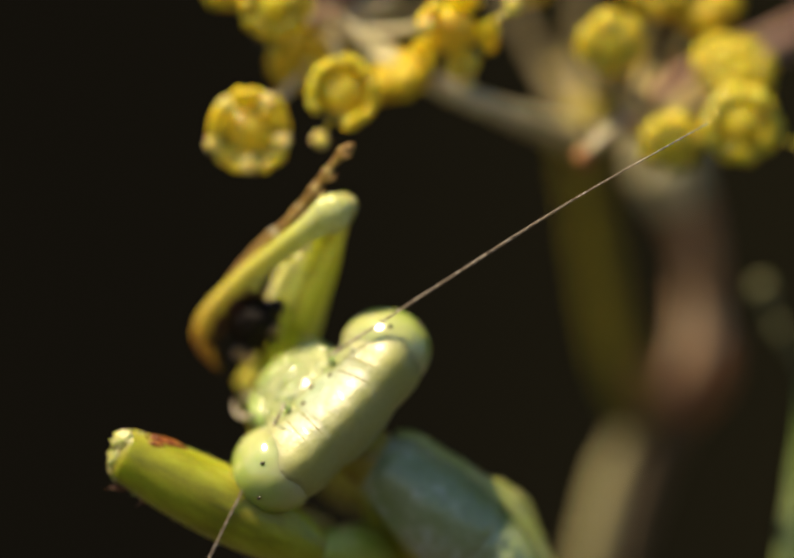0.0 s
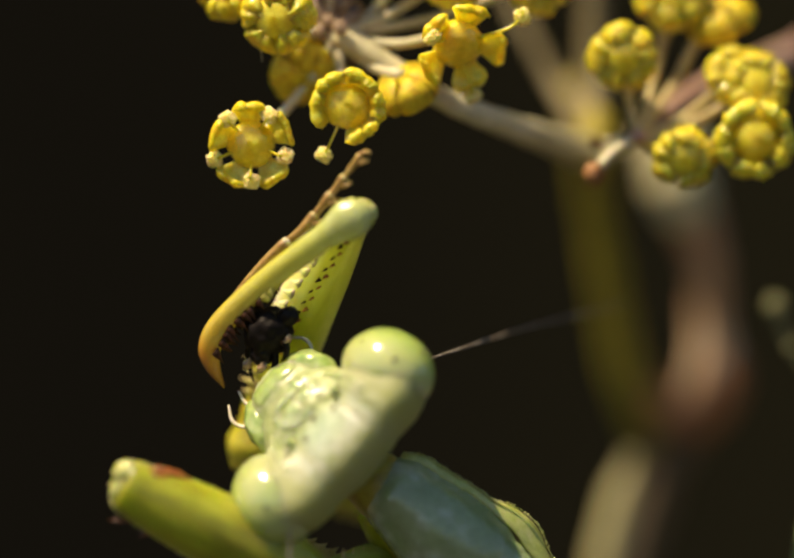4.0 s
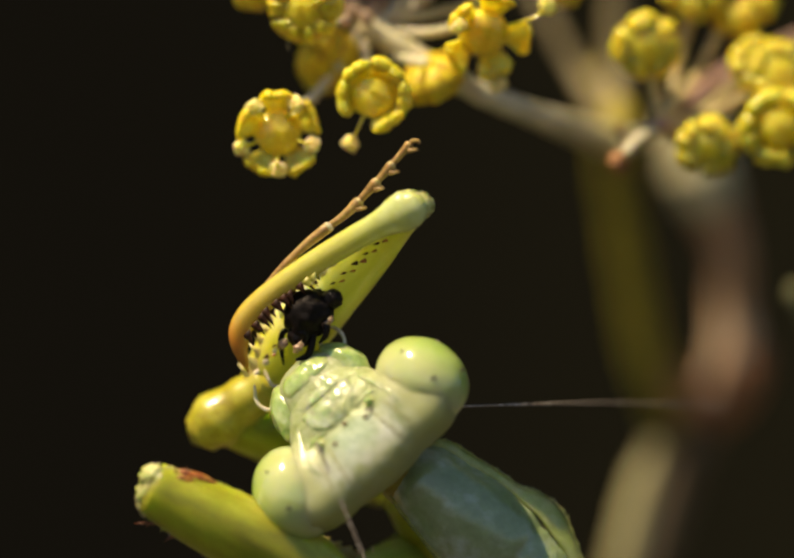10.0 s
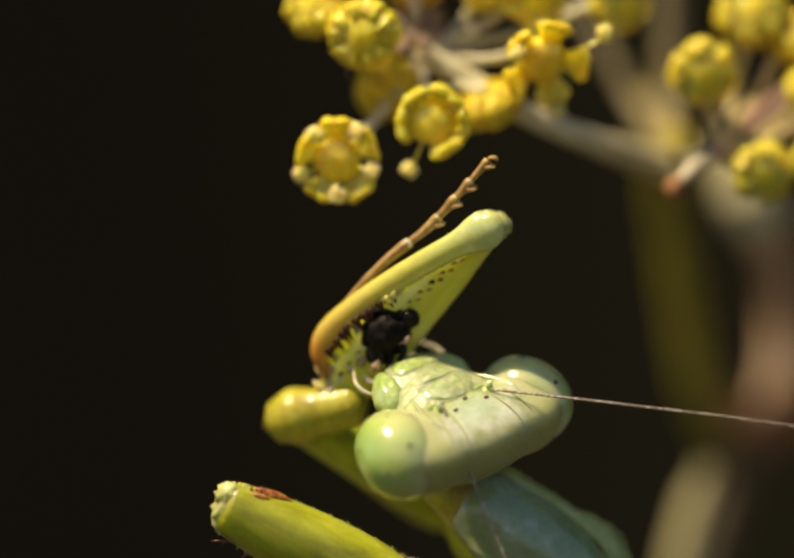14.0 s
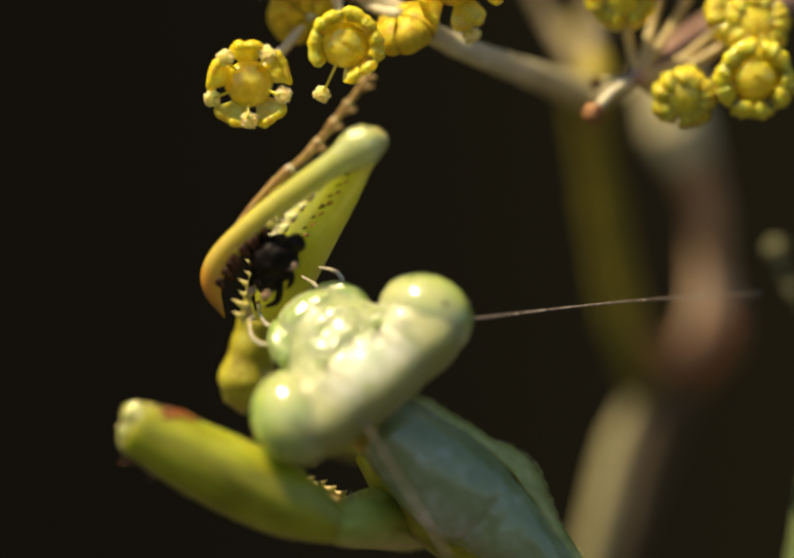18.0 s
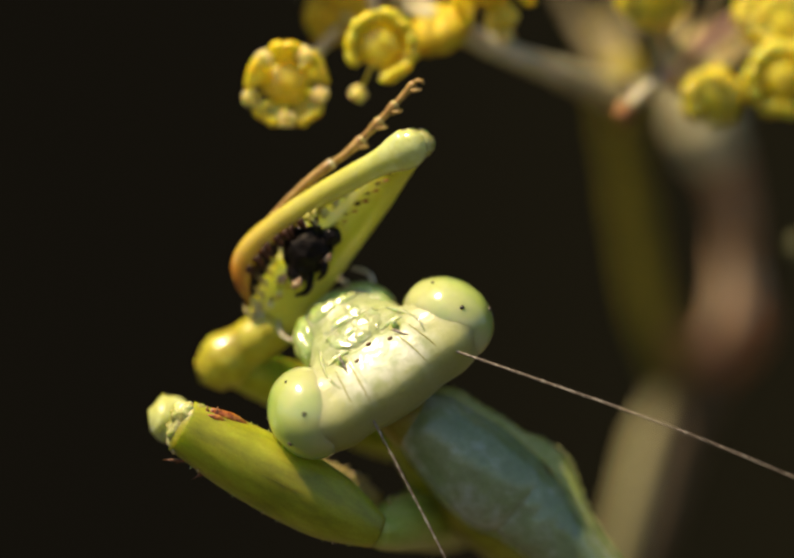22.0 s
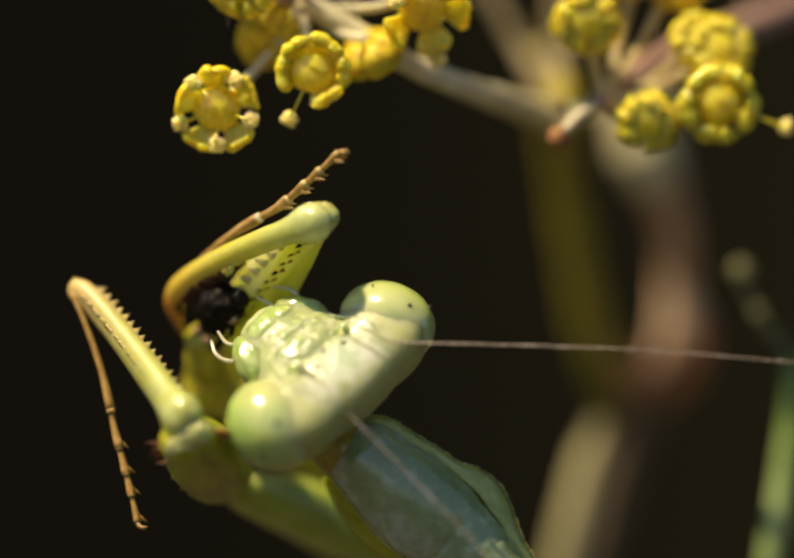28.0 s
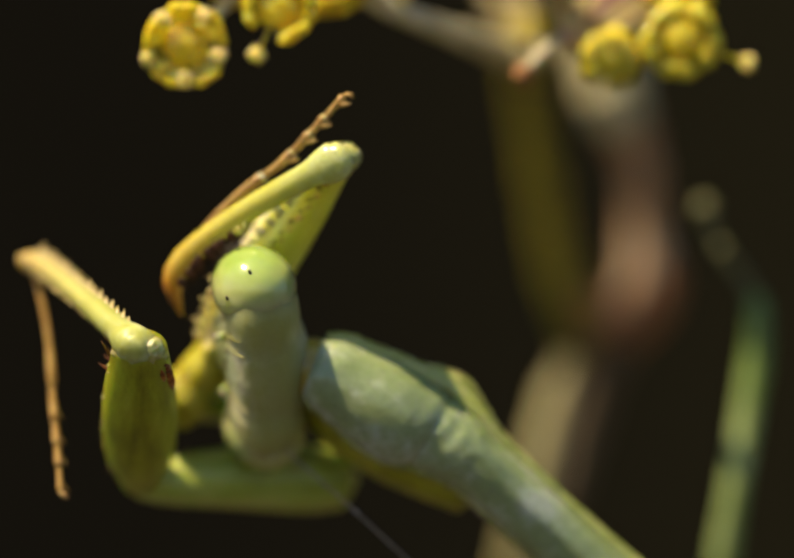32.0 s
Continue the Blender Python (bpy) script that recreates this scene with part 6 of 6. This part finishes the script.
    walk(tibia_l, [
        (0, at(-9.48, 1.30, -4.64, -36.1, 22.3, 14.6)),
        (1, at(-9.52, 1.30, -4.75, -36.1, 22.2, 14.6)),
        (2, at(-9.51, 1.30, -4.91, -36.0, 22.2, 14.7)),
        (2.5, at(-9.52, 1.30, -4.85, -36.0, 22.2, 14.7)),
        (4.5, at(-9.31, 1.30, -4.90, -36.0, 22.3, 15.0)),
        (5, at(-9.25, 1.30, -4.97, -36.0, 22.3, 14.9)),
        (5.5, at(-9.25, 1.30, -5.00, -36.0, 22.3, 14.9)),
        (6, at(-9.38, 1.30, -5.19, -36.0, 22.3, 14.9)),
        (7, at(-9.40, 1.30, -5.08, -36.0, 22.2, 14.9)),
        (8, at(-9.32, 1.30, -5.14, -35.9, 22.2, 15.0)),
        (9, at(-9.28, 1.30, -5.32, -36.0, 22.3, 15.0)),
        (10, at(-9.43, 1.30, -5.39, -36.0, 22.3, 14.8)),
        (11, at(-9.45, 1.30, -5.34, -36.0, 22.3, 14.8)),
        (12, at(-9.38, 1.30, -5.19, -36.0, 22.4, 14.7)),
        (13, at(-9.39, 1.30, -5.23, -36.0, 22.3, 14.7)),
        (14, at(-8.99, 1.30, -5.19, -36.0, 22.3, 14.7)),
        (14.5, at(-9.00, 1.30, -5.11, -36.0, 22.2, 14.7)),
        (16.5, at(-8.99, 1.30, -4.92, -36.0, 22.2, 14.8)),
        (17, at(-8.99, 1.30, -4.97, -36.0, 22.2, 14.7)),
        (18, at(-9.05, 1.30, -4.93, -36.0, 22.2, 14.9)),
        (19, at(-9.06, 1.30, -4.79, -36.0, 22.2, 14.7)),
        (20, at(-9.21, 1.30, -4.81, -36.0, 22.3, 14.7)),
        (20.5, at(-9.41, 1.30, -4.78, -36.0, 22.3, 14.7)),
        (21, at(-9.27, 1.30, -4.97, -36.0, 22.2, 14.7)),
        (21.5, at(-9.20, 1.30, -5.18, -36.0, 22.2, 14.6)),
        (22, at(-9.47, 1.30, -4.75, -36.0, 22.2, 14.6)),
        (22.5, at(-8.78, 1.30, -5.45, -36.0, 22.1, 14.6)),
        (23, at(-6.32, -1.30, -5.52, -67.7, -41.3, 148.1)),
        (23.5, at(-7.11, -1.30, -5.35, -57.2, -36.4, 132.7)),
        (24, at(-6.63, -1.30, -5.52, -34.8, -38.8, 137.1)),
        (24.5, at(-5.67, -1.30, -5.15, -42.0, -53.1, 180.0)),
        (25, at(-5.85, -1.30, -4.63, 20.7, -31.1, 116.7)),
        (25.5, at(-6.23, -1.30, -4.87, 23.2, -30.5, 114.4)),
        (26, at(-6.58, -1.30, -4.91, 24.7, -31.0, 113.6)),
        (26.5, at(-6.17, -1.30, -4.76, 13.4, -27.7, 116.2)),
        (28.5, at(-6.78, -1.30, -3.90, -34.2, -36.2, 134.7)),
        (29, at(-6.87, -1.30, -4.05, -59.2, -32.4, 132.0)),
        (30, at(-6.94, -1.30, -4.62, -59.0, -28.7, 128.7)),
        (30.5, at(-7.07, -1.30, -4.49, -58.5, -28.2, 127.6)),
        (31, at(-7.14, -1.30, -4.14, -61.5, -23.2, 126.0)),
        (31.5, at(-7.33, -1.30, -3.67, -62.8, -20.5, 124.3)),
        (32, at(-6.99, -1.30, -3.92, -62.1, -21.6, 124.8)),
    ])
    walk(tarsus_l, [
        (0, at(-3.57, 2.84, -7.14, -74.9, -13.2, 130.1)),
        (1, at(-3.60, 2.84, -7.24, -74.7, -13.2, 129.7)),
        (2, at(-3.60, 2.85, -7.41, -74.8, -13.2, 130.0)),
        (2.5, at(-3.61, 2.85, -7.34, -74.7, -13.3, 130.1)),
        (4.5, at(-3.41, 2.88, -7.41, -75.4, -13.2, 131.2)),
        (5, at(-3.35, 2.87, -7.47, -75.3, -13.3, 131.2)),
        (5.5, at(-3.35, 2.87, -7.50, -75.2, -13.4, 131.2)),
        (6, at(-3.47, 2.87, -7.70, -75.2, -13.4, 131.1)),
        (7, at(-3.49, 2.87, -7.57, -74.9, -13.5, 130.8)),
        (8, at(-3.41, 2.88, -7.63, -74.9, -13.5, 130.9)),
        (9, at(-3.38, 2.88, -7.82, -75.0, -13.3, 130.8)),
        (10, at(-3.52, 2.87, -7.90, -75.1, -13.1, 130.5)),
        (11, at(-3.55, 2.86, -7.85, -75.3, -13.1, 130.7)),
        (12, at(-3.47, 2.85, -7.70, -75.4, -12.8, 130.4)),
        (13, at(-3.48, 2.85, -7.74, -75.2, -12.8, 130.0)),
        (14, at(-3.08, 2.85, -7.70, -74.9, -12.9, 129.7)),
        (14.5, at(-3.08, 2.85, -7.61, -74.8, -13.1, 129.7)),
        (16.5, at(-3.08, 2.86, -7.42, -74.7, -13.1, 129.5)),
        (17, at(-3.08, 2.86, -7.46, -74.6, -13.2, 129.8)),
        (18, at(-3.14, 2.87, -7.42, -74.7, -13.6, 130.8)),
        (19, at(-3.15, 2.85, -7.29, -74.9, -13.4, 130.6)),
        (20, at(-3.30, 2.85, -7.31, -75.0, -13.2, 130.4)),
        (20.5, at(-3.50, 2.85, -7.28, -75.0, -13.2, 130.4)),
        (21, at(-3.36, 2.85, -7.47, -74.7, -13.3, 130.1)),
        (21.5, at(-3.29, 2.84, -7.67, -74.5, -13.4, 129.9)),
        (22, at(-3.01, 2.84, -7.83, -74.5, -13.4, 129.9)),
        (22.5, at(-2.86, 2.85, -7.94, -74.3, -13.5, 129.8)),
        (23, at(-10.52, 1.32, -1.16, 2.4, 27.3, -88.9)),
        (23.5, at(-10.72, 2.60, -1.43, 5.8, 24.2, -87.6)),
        (24, at(-10.40, 2.20, -1.37, -5.3, 19.9, -91.8)),
        (24.5, at(-9.63, -1.30, 0.13, -10.9, 30.4, -95.6)),
        (25, at(-8.39, 3.75, -1.23, 28.0, 63.9, -64.4)),
        (25.5, at(-8.58, 3.88, -1.52, 21.9, 31.8, -78.1)),
        (26, at(-8.84, 3.89, -1.51, 18.8, 33.7, -79.3)),
        (26.5, at(-8.75, 3.94, -1.69, 23.1, 28.7, -78.5)),
        (28.5, at(-10.53, 2.48, -0.00, 90.0, 72.8, 0.0)),
        (29, at(-10.60, 2.85, -0.51, 65.1, 71.9, -26.0)),
        (30, at(-10.56, 3.22, -1.44, 17.3, 58.9, -75.0)),
        (30.5, at(-10.62, 3.31, -1.37, 19.4, 61.5, -72.8)),
        (31, at(-10.70, 3.61, -1.54, 15.8, 64.1, -75.7)),
        (31.5, at(-10.81, 3.81, -1.35, 26.6, 69.7, -64.8)),
        (32, at(-10.49, 3.74, -1.49, 27.1, 68.9, -64.5)),
    ])
    walk(feeler_r, [
        (0, at(-3.34, -0.18, -1.61, 96.0, -32.0, -11.2)),
        (1, at(-3.34, -0.20, -1.64, 95.8, -32.8, -10.7)),
        (2, at(-3.16, -0.16, -1.98, 75.3, -25.2, 35.7)),
        (2.5, at(-3.41, -0.34, -2.03, 75.5, -24.5, 35.2)),
        (4.5, at(-3.37, -0.71, -2.01, 78.1, -10.0, 50.5)),
        (5, at(-3.43, -0.65, -2.09, 76.0, -11.6, 51.0)),
        (5.5, at(-3.61, -0.22, -2.17, 76.8, -10.9, 51.1)),
        (6, at(-4.36, 0.01, -3.27, 77.0, -6.5, 52.9)),
        (7, at(-4.70, -0.08, -3.32, 127.4, 2.7, 86.5)),
        (8, at(-4.46, -0.04, -2.87, 123.1, 2.5, 86.1)),
        (9, at(-4.43, -0.43, -3.11, 125.9, 2.8, 86.1)),
        (9.5, at(-3.60, -0.67, -2.78, 99.9, 3.3, 46.4)),
        (10, at(-3.13, -0.95, -2.94, 91.9, -0.5, 33.6)),
        (10.5, at(-2.47, -0.72, -2.56, 90.7, -4.1, 12.9)),
        (11, at(-2.41, -0.50, -2.19, 90.8, -8.0, -7.8)),
        (12, at(-2.44, -0.56, -2.18, 90.5, -6.8, -6.7)),
        (13, at(-2.30, -0.47, -1.97, 90.4, -5.8, -6.8)),
        (13.5, at(-2.27, -0.32, -1.76, 90.0, -2.0, -7.2)),
        (14, at(-1.20, 0.03, -1.59, 88.8, 6.8, -8.3)),
        (14.5, at(-1.30, 0.05, -1.50, 89.2, 3.8, -8.2)),
        (16.5, at(-1.76, -0.54, -1.91, 90.6, -1.5, 30.0)),
        (17, at(-1.96, -0.56, -2.06, 89.7, -3.8, 30.2)),
        (18, at(-2.02, -0.53, -2.02, 88.7, -5.4, 29.0)),
        (19, at(-2.05, -0.55, -1.79, 90.5, -6.6, -5.3)),
        (20, at(-2.69, -0.57, -1.90, 90.7, -6.2, -7.8)),
        (20.5, at(-2.81, -0.53, -2.04, 90.4, -6.0, -6.0)),
        (21, at(-2.70, -0.61, -2.41, 88.2, 6.5, -8.9)),
        (21.5, at(-3.49, -1.07, -2.92, 86.1, 19.0, -10.0)),
        (22, at(-2.57, -0.54, -2.13, 88.1, 19.3, -6.2)),
        (22.5, at(-1.62, -0.19, -1.84, 87.5, 19.3, -7.1)),
        (23, at(-1.43, -0.30, -1.66, 88.1, 14.0, -7.1)),
        (23.5, at(-1.52, 0.18, -1.33, 88.7, 9.0, -7.2)),
        (24, at(-1.26, 0.37, -1.37, 88.0, 13.4, -7.8)),
        (24.5, at(-1.42, 0.64, -1.13, 88.5, 9.8, -7.5)),
        (25, at(-2.02, 0.71, -1.41, 89.7, 0.8, -6.9)),
        (25.5, at(-1.99, 0.76, -1.14, 89.0, 6.8, -6.6)),
        (26, at(-1.60, 0.33, -1.35, 96.2, 11.0, 22.8)),
        (26.5, at(-1.66, 0.39, -1.27, 95.5, 11.5, 20.6)),
        (28.5, at(-2.02, -0.54, -1.75, 89.8, 0.0, -6.1)),
        (29, at(-2.15, -0.69, -1.77, 94.5, 8.0, 21.3)),
        (30, at(-3.95, -0.70, -2.24, 124.8, 2.5, 86.4)),
        (30.5, at(-4.25, -0.11, -3.11, 126.7, 2.7, 86.4)),
        (31, at(-4.98, 0.84, -3.77, 128.6, 2.6, 86.7)),
        (31.5, at(-5.23, 1.08, -3.90, 128.5, 2.3, 87.1)),
        (32, at(-4.84, 1.15, -3.59, 127.6, 2.1, 87.2)),
    ])
    walk(feeler_l, [
        (0, at(-4.64, -0.61, -3.01, -85.6, 63.3, -175.0)),
        (1, at(-4.66, -0.66, -3.02, -84.5, 67.2, -174.0)),
        (2, at(-4.59, -0.61, -2.97, -74.5, 78.9, -164.2)),
        (2.5, at(-4.76, -0.59, -3.18, -70.2, 82.4, -160.0)),
        (4.5, at(-4.66, -0.73, -3.49, 30.7, 85.6, -59.4)),
        (5, at(-4.71, -0.56, -3.58, 27.9, 86.6, -62.1)),
        (5.5, at(-4.90, -0.15, -3.65, 4.9, 87.4, -85.1)),
        (6, at(-5.41, 0.89, -4.17, 70.7, 81.5, -19.5)),
        (7, at(-5.52, 1.05, -4.69, 77.7, 75.3, -12.7)),
        (8, at(-5.45, 0.86, -4.30, 81.1, 70.8, -9.4)),
        (9, at(-5.43, 0.73, -4.34, 82.5, 65.7, -8.3)),
        (9.5, at(-4.94, -0.35, -3.81, 81.9, 67.4, -8.7)),
        (10, at(-4.58, -0.91, -3.90, 81.7, 67.9, -8.9)),
        (10.5, at(-3.92, -1.01, -3.42, 84.4, 63.0, -6.2)),
        (11, at(-3.87, -1.11, -2.94, 86.3, 58.0, -4.4)),
        (12, at(-3.92, -1.04, -2.97, 85.3, 57.8, -5.5)),
        (13, at(-3.76, -1.07, -2.78, 85.8, 56.3, -5.1)),
        (13.5, at(-3.74, -1.08, -2.42, 85.3, 59.9, -5.4)),
        (14, at(-2.69, -1.09, -1.93, 83.8, 68.2, -6.7)),
        (14.5, at(-2.75, -1.09, -1.89, 84.1, 64.7, -6.6)),
        (16.5, at(-3.27, -1.17, -2.64, 81.3, 63.6, -9.7)),
        (17, at(-3.46, -1.09, -2.82, 85.7, 59.2, -5.0)),
        (18, at(-3.51, -1.05, -2.83, 84.5, 58.0, -6.5)),
        (19, at(-3.55, -1.06, -2.66, 87.1, 59.3, -3.4)),
        (20, at(-4.21, -0.87, -2.80, 86.7, 58.8, -3.9)),
        (20.5, at(-4.27, -0.75, -3.02, 86.8, 56.5, -3.9)),
        (21, at(-4.34, -0.75, -2.98, 85.5, 65.6, -4.9)),
        (21.5, at(-4.82, -0.33, -3.80, 86.4, 50.8, -4.7)),
        (22, at(-4.17, -0.88, -2.91, 86.7, 62.5, -3.7)),
        (22.5, at(-3.22, -1.01, -2.32, 84.6, 73.5, -5.6)),
        (23, at(-3.00, -1.13, -2.22, 86.3, 67.3, -4.0)),
        (23.5, at(-3.05, -0.84, -1.72, 87.2, 62.6, -3.2)),
        (24, at(-2.72, -0.85, -1.57, 86.7, 66.2, -3.6)),
        (24.5, at(-2.57, -0.89, -1.27, 86.2, 53.4, -4.7)),
        (25, at(-2.90, -0.99, -1.55, 86.8, 45.7, -4.5)),
        (25.5, at(-3.02, -0.87, -1.19, 86.8, 45.7, -4.4)),
        (26, at(-3.01, -0.95, -1.35, 85.3, 58.8, -5.5)),
        (26.5, at(-3.05, -0.89, -1.32, 86.1, 52.1, -4.9)),
        (28.5, at(-3.37, -1.16, -2.72, 86.0, 45.4, -5.6)),
        (29, at(-3.68, -1.01, -2.95, 86.0, 52.0, -5.1)),
        (30, at(-5.17, 0.42, -3.29, 87.5, 42.2, -3.7)),
        (30.5, at(-5.11, 1.12, -4.37, 87.6, 36.8, -4.1)),
        (31, at(-5.05, 2.30, -5.07, 88.4, 39.4, -2.5)),
        (31.5, at(-5.25, 2.36, -5.38, 88.5, 41.4, -2.2)),
        (32, at(-4.75, 2.23, -5.22, 88.6, 42.0, -2.1)),
    ])
    walk(prey, [(t, pose(0, 0, HEIGHT * MM) @ m) for t, m in [
        (0, at(-5.54, 2.40, -0.46, -123.4, 44.5, 136.7)),
        (1, at(-5.50, 2.24, -0.38, -122.7, 46.6, 138.5)),
        (2, at(-5.16, 2.10, -0.50, -115.9, 42.8, 144.5)),
        (2.5, at(-5.35, 1.76, -0.13, -113.0, 46.1, 149.5)),
        (4.5, at(-5.21, 1.98, -0.16, -117.6, 46.7, 144.3)),
        (5, at(-5.22, 1.89, -0.07, -112.2, 42.4, 148.9)),
        (5.5, at(-5.04, 1.53, -0.18, -106.8, 42.5, 155.9)),
        (6, at(-4.81, 1.76, -0.69, -106.0, 36.2, 154.1)),
        (7, at(-5.17, 1.56, -0.69, -104.7, 38.1, 156.9)),
        (8, at(-5.08, 1.91, -1.08, -108.9, 37.8, 150.8)),
        (9, at(-4.48, 0.74, -0.81, -95.7, 38.3, 170.8)),
        (9.5, at(-5.16, 0.95, -0.02, -99.7, 43.5, 166.1)),
        (10, at(-4.81, 0.99, 0.00, -100.5, 44.4, 165.2)),
        (10.5, at(-4.81, 1.03, 0.38, -101.1, 44.7, 164.4)),
        (11, at(-5.32, 1.37, 0.79, -107.2, 46.8, 157.0)),
        (12, at(-5.34, 1.86, 0.30, -113.3, 44.3, 148.4)),
        (13, at(-4.69, 1.51, -0.13, -105.4, 40.4, 156.9)),
        (14, at(-4.27, 1.41, 0.21, -105.5, 42.9, 157.8)),
        (14.5, at(-4.77, 1.90, 0.10, -110.1, 39.6, 150.2)),
        (16.5, at(-5.13, 1.71, 0.65, -113.4, 47.5, 149.6)),
        (17, at(-5.12, 1.75, 0.48, -113.7, 47.0, 149.1)),
        (18, at(-5.00, 1.67, 0.20, -112.0, 46.7, 150.9)),
        (19, at(-4.97, 1.76, 0.10, -112.2, 45.0, 150.0)),
        (20, at(-4.75, 1.46, -0.07, -104.9, 40.5, 157.8)),
        (20.5, at(-4.33, 1.39, -0.34, -101.7, 35.7, 160.5)),
        (21, at(-3.96, 0.50, -0.02, -90.0, 22.3, 180.0)),
        (21.5, at(-4.92, 1.60, 0.15, -106.0, 39.4, 155.7)),
        (22, at(-5.08, 1.28, 0.36, -103.6, 42.6, 160.3)),
        (22.5, at(-6.13, 1.95, 0.53, -118.5, 48.0, 143.9)),
        (23, at(-5.58, 2.93, -0.48, -119.5, 33.3, 134.2)),
        (23.5, at(-5.32, 2.37, -0.42, -119.5, 41.8, 139.6)),
        (24, at(-5.69, 2.73, -0.53, -122.5, 38.7, 134.5)),
        (24.5, at(-5.67, 3.20, -0.64, -118.8, 29.2, 131.6)),
        (25, at(-5.85, 3.39, -0.91, -108.0, 17.9, 133.4)),
        (25.5, at(-5.51, 3.46, -0.76, -116.5, 24.3, 129.5)),
        (26, at(-5.23, 2.59, -0.19, -117.0, 36.1, 139.1)),
        (26.5, at(-5.02, 2.40, -0.14, -118.0, 39.8, 140.3)),
        (28.5, at(-5.77, 3.30, -0.60, -118.5, 27.7, 130.6)),
        (29, at(-5.01, 2.13, -0.26, -112.5, 38.6, 146.5)),
        (29.5, at(-5.21, 2.32, -0.12, -108.9, 40.3, 152.2)),
        (30, at(-4.02, 2.51, -0.08, -104.9, 41.8, 158.2)),
        (30.5, at(-4.01, 2.38, -0.37, -103.3, 41.9, 160.6)),
        (31, at(-4.11, 2.31, -1.06, -102.9, 43.2, 161.5)),
        (31.5, at(-4.32, 1.88, -0.86, -97.6, 44.3, 169.1)),
        (32, at(-4.12, 2.61, -1.26, -106.7, 42.5, 156.1)),
    ]])


motions()
